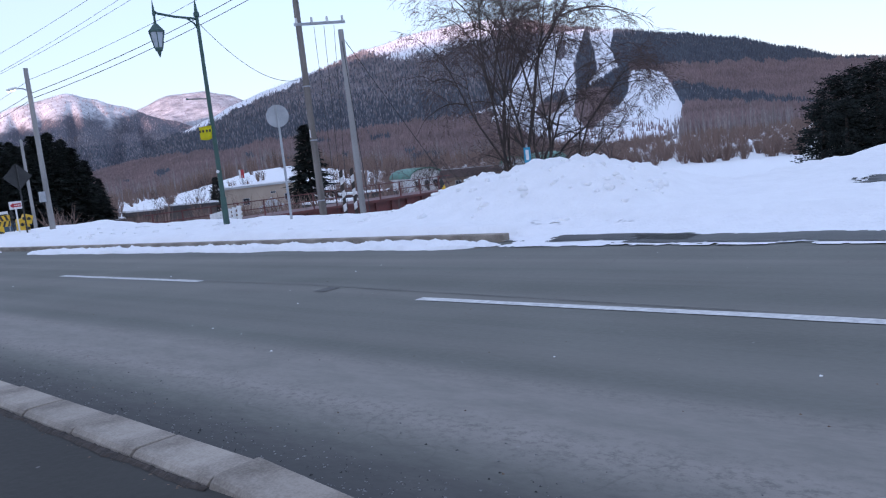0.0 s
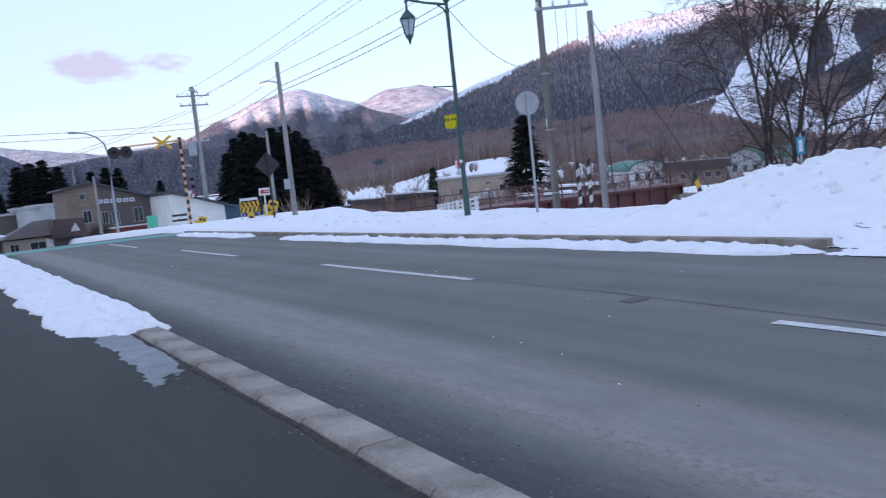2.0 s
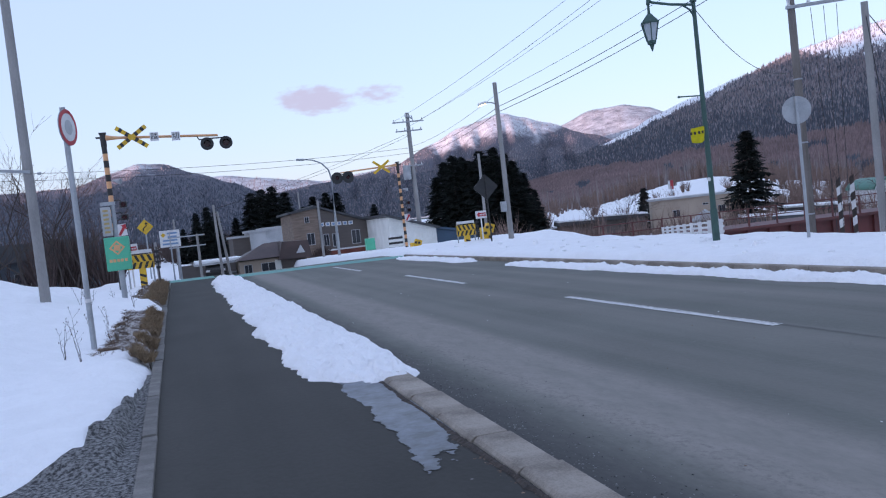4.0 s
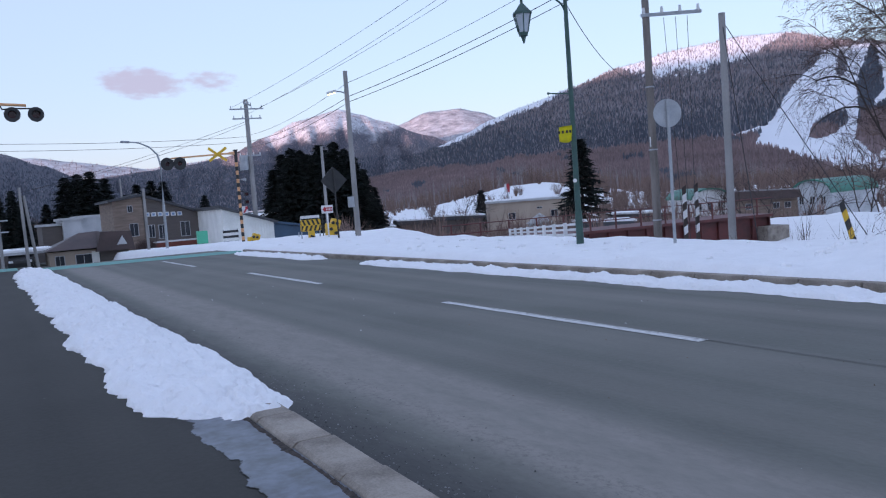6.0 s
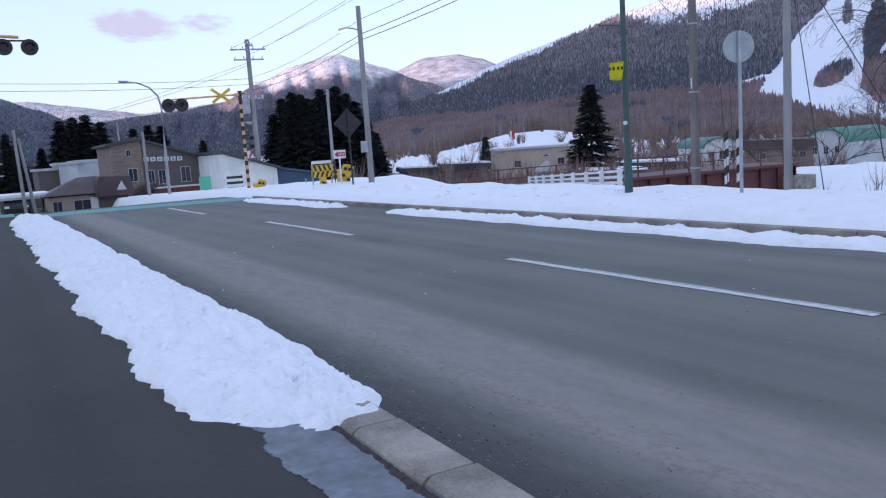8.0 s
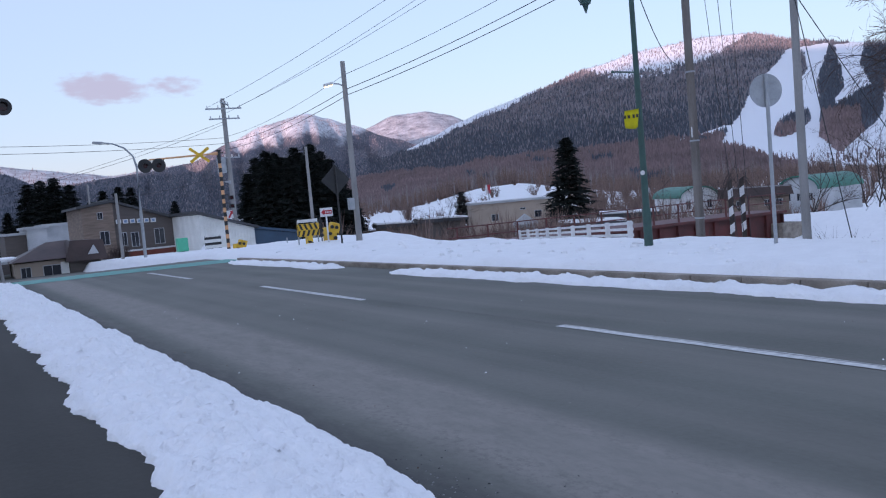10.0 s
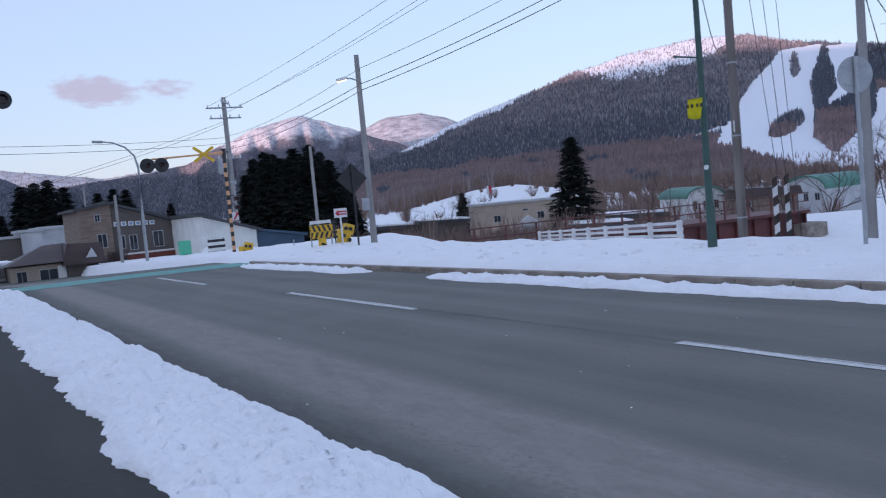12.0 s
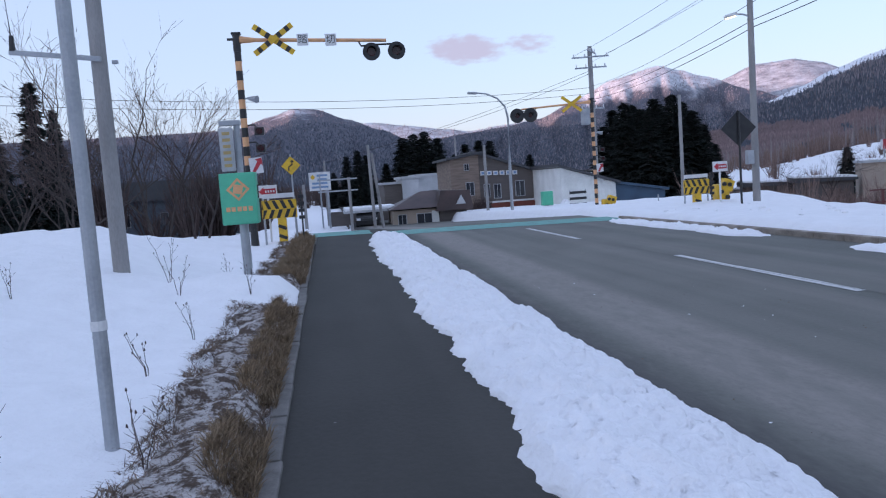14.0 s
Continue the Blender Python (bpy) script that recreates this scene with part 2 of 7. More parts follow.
M_GRASS = mat("dead_grass", (0.3, 0.215, 0.13), rough=0.95, col2=(0.14, 0.1, 0.065), scale=6, fine=60, bump=0.2, island=0.4)
M_SOIL = mat("frosted_litter", (0.5, 0.47, 0.45), rough=0.95, col2=(0.085, 0.06, 0.045), scale=9, fine=45, mix=0.2, bump=0.9, depth=0.05)
M_GRAVEL = mat("dark_gravel", (0.26, 0.26, 0.255), rough=0.9, col2=(0.03, 0.03, 0.032), scale=30, fine=75, mix=0.35, bump=0.9, depth=0.03)
M_GALV = mat("galvanised_steel", (0.42, 0.44, 0.46), rough=0.5, col2=(0.3, 0.32, 0.34), scale=3, fine=40, metal=0.35, bump=0.1, depth=0.002)
M_CONC = mat("pole_concrete", (0.33, 0.32, 0.31), rough=0.85, col2=(0.22, 0.215, 0.21), scale=2, fine=50, bump=0.3, depth=0.004, stretch=(1, 1, 0.3))
M_WOOD = mat("weathered_pole", (0.23, 0.205, 0.185), rough=0.85, col2=(0.12, 0.105, 0.095), scale=5, fine=70, bump=0.5, depth=0.006, stretch=(1, 1, 0.12))
M_GREENPOST = mat("dark_green_paint", (0.045, 0.105, 0.09), rough=0.5, col2=(0.03, 0.07, 0.062), scale=4, fine=30, bump=0.1, depth=0.002)
M_GLASSLAMP = mat("frosted_lamp_glass", (0.5, 0.56, 0.6), rough=0.2, scale=4, fine=20, bump=0)
M_YELLOW = mat("yellow_paint", (0.8, 0.5, 0.03), rough=0.5, col2=(0.55, 0.33, 0.03), scale=5, fine=40, bump=0.1, depth=0.002)
M_FLAG = mat("yellow_cloth", (0.8, 0.72, 0.02), rough=0.8, col2=(0.62, 0.56, 0.03), scale=6, fine=60, bump=0.3, depth=0.01)
M_AMBER = mat("faded_amber_lettering", (0.5, 0.36, 0.14), rough=0.6, col2=(0.4, 0.3, 0.14), scale=9, fine=40, bump=0)
M_ORANGE = mat("faded_orange_paint", (0.78, 0.42, 0.2), rough=0.55, col2=(0.62, 0.33, 0.17), scale=6, fine=40, bump=0.1, depth=0.002)
M_BLACK = mat("black_paint", (0.015, 0.015, 0.017), rough=0.45, col2=(0.03, 0.03, 0.03), scale=6, fine=50, bump=0.1, depth=0.002)
M_WHITE = mat("white_paint", (0.75, 0.75, 0.74), rough=0.55, col2=(0.58, 0.58, 0.58), scale=3, fine=40, bump=0.1, depth=0.002)
M_RED = mat("red_paint", (0.5, 0.03, 0.045), rough=0.5, col2=(0.36, 0.03, 0.04), scale=5, fine=40, bump=0.1, depth=0.002)
M_REDLENS = mat("dark_red_lens", (0.035, 0.006, 0.007), rough=0.2, scale=5, fine=40, bump=0)
M_MINTBOX = mat("mint_green_enamel", (0.1, 0.52, 0.32), rough=0.45, col2=(0.085, 0.43, 0.27), scale=4, fine=50, bump=0.1, depth=0.002)
M_BLUE = mat("blue_sign_face", (0.03, 0.32, 0.5), rough=0.4, scale=4, fine=40, bump=0)
M_SIGNBLUE = mat("faded_blue_lettering", (0.2, 0.32, 0.5), rough=0.5, scale=4, fine=40, bump=0)
M_GIRDER = mat("oxide_red_steel", (0.14, 0.035, 0.032), rough=0.6, col2=(0.075, 0.028, 0.026), scale=1.2, fine=20, bump=0.2, depth=0.01)
M_BARK = mat("bark", (0.075, 0.058, 0.05), rough=0.95, col2=(0.035, 0.028, 0.026), scale=5, fine=50, bump=0.6, depth=0.01)
M_TWIG = mat("bare_twigs", (0.1, 0.07, 0.062), rough=0.95, col2=(0.06, 0.04, 0.036), scale=3, fine=20, bump=0, island=0.3)
M_SHRUB = mat("brown_shrub_twigs", (0.26, 0.18, 0.152), rough=0.95, col2=(0.15, 0.1, 0.084), scale=3, fine=20, bump=0, island=0.35)
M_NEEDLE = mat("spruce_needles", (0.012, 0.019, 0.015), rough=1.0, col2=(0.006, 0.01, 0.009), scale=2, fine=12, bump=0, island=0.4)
# far trees: base colours lifted, with distance haze mixed into them
M_FARCON = mat("hazed_conifer", (0.11, 0.128, 0.157), rough=0.95, col2=(0.074, 0.088, 0.114), scale=0.05, fine=0.6, bump=0, island=0.25)
M_LARCH = mat("hazed_larch", (0.285, 0.21, 0.208), rough=0.95, col2=(0.19, 0.14, 0.14), scale=0.02, fine=0.5, bump=0, island=0.22)
M_GREYWOOD = mat("hazed_snowy_larch", (0.31, 0.29, 0.31), rough=0.95, col2=(0.2, 0.182, 0.2), scale=0.02, fine=0.5, bump=0, island=0.3)
M_BEIGE = mat("beige_render", (0.44, 0.36, 0.29), rough=0.9, col2=(0.35, 0.285, 0.23), scale=0.6, fine=12, bump=0.2, depth=0.01)
M_BROWN = mat("brown_siding", (0.27, 0.2, 0.16), rough=0.8, col2=(0.15, 0.115, 0.09), scale=1, fine=18, bump=0.2, depth=0.01, stretch=(1, 1, 6))
M_TAUPE = mat("taupe_siding", (0.13, 0.11, 0.1), rough=0.8, col2=(0.1, 0.085, 0.078), scale=1, fine=18, bump=0.2, depth=0.01, stretch=(1, 1, 6))
M_BRICKRED = mat("red_brick_base", (0.2, 0.06, 0.045), rough=0.9, scale=2, fine=25, bump=0.4, depth=0.01)
M_BLUEGREY = mat("blue_grey_siding", (0.13, 0.155, 0.185), rough=0.8, col2=(0.09, 0.11, 0.135), scale=0.8, fine=12, bump=0.2, depth=0.01, stretch=(1, 1, 5))
M_CREAM = mat("cream_corrugated_wall", (0.82, 0.82, 0.78), rough=0.7, col2=(0.64, 0.64, 0.6), scale=0.8, fine=10, bump=0.2, depth=0.01)
M_PALE = mat("pale_grey_wall", (0.52, 0.53, 0.54), rough=0.8, col2=(0.36, 0.37, 0.38), scale=0.7, fine=10, bump=0.2, depth=0.01)
M_ROOF = mat("dark_metal_roof", (0.06, 0.062, 0.068), rough=0.5, col2=(0.04, 0.042, 0.047), scale=1, fine=14, bump=0.2, depth=0.01)
M_BROWNROOF = mat("brown_metal_roof", (0.085, 0.055, 0.05), rough=0.55, col2=(0.05, 0.035, 0.034), scale=1, fine=14, bump=0.2, depth=0.01)
M_BLUEROOF = mat("blue_metal_roof", (0.04, 0.085, 0.14), rough=0.45, col2=(0.03, 0.06, 0.1), scale=1, fine=14, bump=0.2, depth=0.01)
M_GREENROOF = mat("green_metal_roof", (0.035, 0.2, 0.14), rough=0.5, col2=(0.03, 0.14, 0.1), scale=1, fine=14, bump=0.2, depth=0.01)
M_PANE = mat("window_glass", (0.03, 0.035, 0.045), rough=0.08, col2=(0.02, 0.022, 0.03), scale=1, fine=6, bump=0, spec=0.8)
M_WIRE = mat("black_cable", (0.03, 0.03, 0.033), rough=0.6, scale=3, fine=20, bump=0)


# ---- mesh helpers ----
def box(bm, c, s, rot=None, bev=0.0):
    g = bmesh.ops.create_cube(bm, size=1.0)
    m = Matrix.Translation(c) @ (rot.to_4x4() if rot else Matrix.Identity(4)) @ Matrix.Diagonal((*s, 1))
    bmesh.ops.transform(bm, matrix=m, verts=g["verts"])
    if bev:
        es = list({e for v in g["verts"] for e in v.link_edges})
        bmesh.ops.bevel(bm, geom=es, offset=bev, segments=2, affect="EDGES", profile=0.6)


def cone(bm, p0, p1, r0, r1, n=10, cap=True):
    p0, p1 = Vector(p0), Vector(p1)
    d = p1 - p0
    q = d.to_track_quat("Z", "Y").to_matrix()
    rings = []
    for p, r in ((p0, r0), (p1, r1)):
        rings.append([bm.verts.new(p + q @ Vector((r * math.cos(2 * math.pi * i / n), r * math.sin(2 * math.pi * i / n), 0))) for i in range(n)])
    for i in range(n):
        j = (i + 1) % n
        bm.faces.new((rings[0][i], rings[0][j], rings[1][j], rings[1][i]))
    if cap:
        bm.faces.new(rings[0][::-1])
        bm.faces.new(rings[1])


def tube(bm, pts, r, n=6):
    pts = [Vector(p) for p in pts]
    rings = []
    for i, p in enumerate(pts):
        d = (pts[min(i + 1, len(pts) - 1)] - pts[max(i - 1, 0)]).normalized()
        q = d.to_track_quat("Z", "Y").to_matrix()
        rr = r[i] if isinstance(r, (list, tuple)) else r
        rings.append([bm.verts.new(p + q @ Vector((rr * math.cos(2 * math.pi * k / n), rr * math.sin(2 * math.pi * k / n), 0))) for k in range(n)])
    for a, b in zip(rings, rings[1:]):
        for k in range(n):
            bm.faces.new((a[k], a[(k + 1) % n], b[(k + 1) % n], b[k]))
    bm.faces.new(rings[0][::-1])
    bm.faces.new(rings[-1])


def prism(bm, outline, axis, a, b):
    """A closed outline of (u, v) pairs pushed along an axis from a to b. axis y: u is x; axis x: u is y; axis z: u, v are x, y."""
    def at(u, v, w):
        return {"y": (u, w, v), "x": (w, u, v), "z": (u, v, w)}[axis]
    lo = [bm.verts.new(at(u, v, a)) for u, v in outline]
    hi = [bm.verts.new(at(u, v, b)) for u, v in outline]
    n = len(outline)
    for i in range(n):
        bm.faces.new((lo[i], lo[(i + 1) % n], hi[(i + 1) % n], hi[i]))
    bm.faces.new(lo[::-1])
    bm.faces.new(hi)


def mesh_of(name, bm, material, smooth=False):
    bmesh.ops.recalc_face_normals(bm, faces=bm.faces)
    me = bpy.data.meshes.new(name)
    bm.to_mesh(me)
    bm.free()
    for mm in (material if isinstance(material, (list, tuple)) else [material]):
        me.materials.append(mm)
    if smooth:
        me.polygons.foreach_set("use_smooth", [True] * len(me.polygons))
    return me


def part(name, bm, material, parent, label="", smooth=False):
    ob = new(name, mesh_of(name, bm, material, smooth))
    ob.parent = parent
    if label:
        tagged(ob, label=label)
    return ob


def thing(name, loc, label, category, group="", kind="", rz=0.0):
    ob = new(name)
    ob.empty_display_size = 0.2
    ob.matrix_world = pose(*loc, 0, 0, rz)
    return tagged(ob, label, category, group, kind)


def single(name, bm, material, label, category, group="", kind="", smooth=False):
    return tagged(new(name, mesh_of(name, bm, material, smooth)), label, category, group, kind)


def grid_mesh(name, xs, ys, zf, material, smooth=True):
    nx, ny = len(xs), len(ys)
    v = [(x, y, zf(x, y)) for y in ys for x in xs]
    f = [(j * nx + i, j * nx + i + 1, (j + 1) * nx + i + 1, (j + 1) * nx + i) for j in range(ny - 1) for i in range(nx - 1)]
    me = bpy.data.meshes.new(name)
    me.from_pydata(v, [], f)
    me.materials.append(material)
    if smooth:
        me.polygons.foreach_set("use_smooth", [True] * len(me.polygons))
    return new(name, me)


def raw(name, verts, faces, material, smooth=False):
    me = bpy.data.meshes.new(name)
    me.from_pydata(verts, [], faces)
    me.materials.append(material)
    if smooth:
        me.polygons.foreach_set("use_smooth", [True] * len(me.polygons))
    return new(name, me)


def sstep(a, b, x):
    t = min(1, max(0, (x - a) / (b - a)))
    return t * t * (3 - 2 * t)


def nz(x, y, s, seed=0.0):
    return noise.noise((x * s, y * s, seed))


def fbm(x, y, s, seed=0.0, octs=4):
    return sum(noise.noise((x * s * 2 ** k, y * s * 2 ** k, seed + 7 * k)) / 2 ** k for k in range(octs))


def ease(points, x):
    """Smooth curve through (x, value) pairs."""
    if x <= points[0][0]:
        return points[0][1]
    for (a, va), (b, vb) in zip(points, points[1:]):
        if x <= b:
            t = (x - a) / (b - a)
            return va + (vb - va) * t * t * (3 - 2 * t) * 0.5 + (vb - va) * t * 0.5
    return points[-1][1]


# ---- the road's level: flat, then falling away beyond the level crossing ----
def road_z(y):
    return -0.05 * max(0.0, min(y, 62) - 36.5)


def kerb_front(y):
    return 0.3 + 0.014 * max(-2, min(y, 8)) + 0.025 * sstep(5.5, 1.5, y)


def right_edge(y):
    return 7.52 - 0.026 * (y - 5)


def ground_z(x, y):
    base = road_z(y)
    r = math.hypot(x, y)
    far = sstep(55, 95, r)
    left = sstep(-2.06, -2.32, x)
    right = sstep(right_edge(y) + 0.98, right_edge(y) + 1.5, x)
    z = base - 0.14
    if left > 0:
        berm = 0.85 * sstep(-3.0, -7.5, x) * sstep(-6, 4, y) * (1 - sstep(27, 36, y)) + 0.26 * sstep(4.6, 6.4, y)
        berm *= 1 - 0.75 * sstep(-14, -30, x)
        lump = 0.26 * fbm(x, y, 0.3, 3, 2) * sstep(-2.6, -4.0, x) + 0.1 * fbm(x, y, 0.9, 5, 3) + 0.05 * fbm(x, y, 2.6, 8, 3)
        lump *= 0.15 + 0.85 * sstep(4.6, 6.4, y)
        lump += 0.32 * math.exp(-((y - 19.4) / 1.3) ** 2 - ((x + 3.0) / 0.9) ** 2)
        z = z * (1 - left) + left * (berm + lump + base - 0.06)
    if right > 0:
        bank = 0.2 - 2.9 * sstep(12.8, 19.5, x) * sstep(5, 10, y) * (1 - sstep(42, 52, y) * (1 - sstep(24, 34, x))) - 0.2 * sstep(22, 40, x)
        bank -= 0.6 * sstep(14.5, 22, x) * (1 - sstep(4, 8, y))
        bank += 1.5 * sstep(37.5, 43, x) * (1 - sstep(48, 60, x)) * (1 - sstep(33, 44, y)) * sstep(16, 24, y)
        lump = (0.09 * fbm(x, y, 0.5, 9) + 0.035 * fbm(x, y, 2.0, 4)) * (1 + sstep(14, 30, x))
        zz = bank + lump + base * 0.6
        # ploughed heap beside the driveway, and the lower bank behind it
        rough = 1 + 0.24 * fbm(x, y, 0.8, 21) + 0.3 * abs(fbm(x, y, 2.1, 22)) - 0.08
        heap = 0.82 * sstep(9.5, 12.2, x) * (1 - sstep(13.0, 17.5, x)) * sstep(2.0, 4.4, y) * (1 - sstep(6.2, 10.2, y)) * rough
        back = 0.02 * sstep(12.5, 16.0, x) * (1 - sstep(26, 36, x)) * (1 - sstep(4, 8, y)) * sstep(-34, -18, y) * rough
        zz += max(heap, back)
        drive = (1 - sstep(2.6, 4.4, y)) * sstep(-9, -7, y) * (1 - sstep(8.9, 10.6, x))
        zz = zz * (1 - drive) + drive * (-0.03 + 0.02 * fbm(x, y, 0.9, 60))
        z = z * (1 - right) + right * zz
    az = math.degrees(math.atan2(x, y))
    flat = -4.6 + 1.6 * sstep(130, 260, r) + 0.6 * fbm(x, y, 0.01, 31)
    if az < 16:
        flat = -1.6 + 0.3 * fbm(x, y, 0.01, 31)
    elif az > 60:
        flat += 0.5 * sstep(60, 68, az)
    flat += 7.0 * sstep(115, 240, r) * math.exp(-((az - 37.0) / 6.0) ** 2)
    return z * (1 - far) + flat * far


# ---- ground: one sheet to the horizon, finer near the road ----
def steps(spans):
    out = []
    for a, b, d in spans:
        n = max(1, round((b - a) / d))
        out += [a + (b - a) * i / n for i in range(n)]
    return out + [spans[-1][1]]


GX = steps([(-4500, -600, 350), (-600, -100, 50), (-100, -24, 6), (-24, -8, 0.8), (-8, -2, 0.22), (-2, 7, 1.5), (7, 17, 0.16), (17, 34, 0.6), (34, 100, 3), (100, 600, 20), (600, 4500, 300)])
GY = steps([(-4500, -600, 350), (-600, -100, 60), (-100, -20, 5), (-20, -4, 0.8), (-4, 11, 0.17), (11, 40, 0.35), (40, 100, 2.5), (100, 600, 20), (600, 4500, 300)])
ground = tagged(grid_mesh("ground", GX, GY, ground_z, M_SNOW), "trodden and drifted snow over the verges and fields", "snow", kind="structure")


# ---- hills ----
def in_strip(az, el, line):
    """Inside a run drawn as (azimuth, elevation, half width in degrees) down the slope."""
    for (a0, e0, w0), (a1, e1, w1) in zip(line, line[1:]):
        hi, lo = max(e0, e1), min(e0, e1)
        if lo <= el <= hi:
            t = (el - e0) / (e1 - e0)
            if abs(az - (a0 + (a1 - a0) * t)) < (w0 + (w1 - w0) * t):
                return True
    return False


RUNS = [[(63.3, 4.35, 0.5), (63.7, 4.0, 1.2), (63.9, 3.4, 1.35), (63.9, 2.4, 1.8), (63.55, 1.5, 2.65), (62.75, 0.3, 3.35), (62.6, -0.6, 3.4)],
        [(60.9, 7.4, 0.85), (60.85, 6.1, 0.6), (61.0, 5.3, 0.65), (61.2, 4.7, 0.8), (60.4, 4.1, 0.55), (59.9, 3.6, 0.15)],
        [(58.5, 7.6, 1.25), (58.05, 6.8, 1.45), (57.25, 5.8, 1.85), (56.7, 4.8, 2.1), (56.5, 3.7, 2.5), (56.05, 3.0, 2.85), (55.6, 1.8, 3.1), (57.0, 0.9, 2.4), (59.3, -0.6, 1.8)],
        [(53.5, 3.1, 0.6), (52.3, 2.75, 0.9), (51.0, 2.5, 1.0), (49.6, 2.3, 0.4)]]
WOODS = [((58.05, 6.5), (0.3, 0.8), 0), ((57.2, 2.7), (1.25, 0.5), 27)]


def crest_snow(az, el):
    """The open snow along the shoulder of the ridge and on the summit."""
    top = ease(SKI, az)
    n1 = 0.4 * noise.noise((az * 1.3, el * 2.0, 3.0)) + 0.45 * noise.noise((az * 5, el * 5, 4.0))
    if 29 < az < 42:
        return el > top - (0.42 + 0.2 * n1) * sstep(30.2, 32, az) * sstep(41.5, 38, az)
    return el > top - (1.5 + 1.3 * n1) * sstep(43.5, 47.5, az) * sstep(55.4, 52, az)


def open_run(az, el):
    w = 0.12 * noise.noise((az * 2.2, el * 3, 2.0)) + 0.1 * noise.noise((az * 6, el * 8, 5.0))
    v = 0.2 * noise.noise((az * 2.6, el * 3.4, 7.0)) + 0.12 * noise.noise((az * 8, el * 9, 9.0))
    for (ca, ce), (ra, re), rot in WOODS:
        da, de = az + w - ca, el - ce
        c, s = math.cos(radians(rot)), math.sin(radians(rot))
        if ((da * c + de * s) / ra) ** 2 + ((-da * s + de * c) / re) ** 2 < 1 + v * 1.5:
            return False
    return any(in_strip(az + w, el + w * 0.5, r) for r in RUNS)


def hill(name, label, crest, r0, r1, foot, a0, a1, da, ns, rough, material, snow, drop=0.5, ridge=0.0):
    """A hill as a true surface: it climbs from r0 to its crest line at r1 and falls off behind. snow(az, el) gives its bare share."""
    rows = ns + 6
    na = int((a1 - a0) / da) + 1
    verts, vals = [], []
    place = {}
    for j in range(rows):
        s = j / (ns - 1)
        for i in range(na):
            az = a0 + i * da
            top = ease(crest, az) + 0.05 * fbm(az, 0, 0.55, 11, 4)
            if s <= 1:
                r = r0 + (r1 - r0) * s
                el = foot + (top - foot) * s ** 0.85
                el += rough * math.sin(math.pi * s) * fbm(az, s * 6, 0.35, 5)
                r += ridge * math.sin(math.pi * s) * (0.5 - abs(fbm(az, s * 1.5, 0.42, 15, 3))) * (r1 - r0)
                z = 1.6 + r * math.tan(radians(el))
            else:
                r = r1 + (r1 - r0) * (s - 1) * 2
                el = top
                z = 1.6 + r1 * math.tan(radians(top)) - (r - r1) * drop
            verts.append((r * math.sin(radians(az)), r * math.cos(radians(az)), z))
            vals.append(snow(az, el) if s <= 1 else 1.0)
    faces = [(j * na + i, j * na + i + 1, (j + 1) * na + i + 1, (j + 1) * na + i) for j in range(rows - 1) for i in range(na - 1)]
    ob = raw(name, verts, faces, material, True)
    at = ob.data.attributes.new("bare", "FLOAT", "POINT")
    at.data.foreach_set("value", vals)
    tagged(ob, label, "hill", kind="structure")
    return verts, na, ns, vals


def forest(name, label, hillside, count, kinds, seed):
    """Many small trees on a hillside. kinds(az, el) gives (name, chance, height, width) or None."""
    verts, na, ns, vals = hillside
    r = random.Random(seed)
    bags = {}
    for _ in range(count):
        i, j = r.randrange(na - 1), int((r.random() ** 1.25) * (ns - 1))
        a, b, c = Vector(verts[j * na + i]), Vector(verts[j * na + i + 1]), Vector(verts[(j + 1) * na + i])
        p = a + (b - a) * r.random() + (c - a) * r.random()
        az = math.degrees(math.atan2(p.x, p.y))
        el = math.degrees(math.atan2(p.z - 1.6, math.hypot(p.x, p.y)))
        k = kinds(az, el, r)
        if not k:
            continue
        kind, h, w = k
        h *= r.uniform(0.6, 1.25)
        w *= r.uniform(0.7, 1.3)
        V, F = bags.setdefault(kind, ([], []))
        t0 = r.uniform(0, 6.28)
        tiers = ((0.05, 1.0, 0.62), (0.34, 0.72, 1.0)) if kind == "conifer" else ((0.12, 1.0, 1.0),)
        lean = Vector((r.uniform(-0.04, 0.04) * h, r.uniform(-0.04, 0.04) * h, 0))
        for lo, wide, hi in tiers:
            k0 = len(V)
            for q in range(4):
                t = t0 + q * 1.5708
                V.append((p.x + math.cos(t) * w * wide / 2, p.y + math.sin(t) * w * wide / 2, p.z + h * lo - 0.6))
            V.append((p.x + lean.x, p.y + lean.y, p.z + h * hi))
            for q in range(4):
                F.append((k0 + q, k0 + (q + 1) % 4, k0 + 4))
    for kind, (V, F) in bags.items():
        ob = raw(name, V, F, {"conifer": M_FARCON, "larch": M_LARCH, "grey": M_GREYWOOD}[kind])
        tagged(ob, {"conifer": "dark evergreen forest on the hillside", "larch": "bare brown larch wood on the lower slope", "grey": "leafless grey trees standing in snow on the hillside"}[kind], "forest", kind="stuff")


# hill ground: colours lifted and blued to stand in for distance haze
M_HILL2 = attr_mat("dark_hazed_hill", (0.12, 0.12, 0.145), (0.82, 0.83, 0.86), "bare", scale=0.02, noise_amount=0.28)
M_HILL = attr_mat("hazed_wooded_snow_hill", (0.17, 0.14, 0.145), (0.82, 0.83, 0.86), "bare", scale=0.02, noise_amount=0.28)

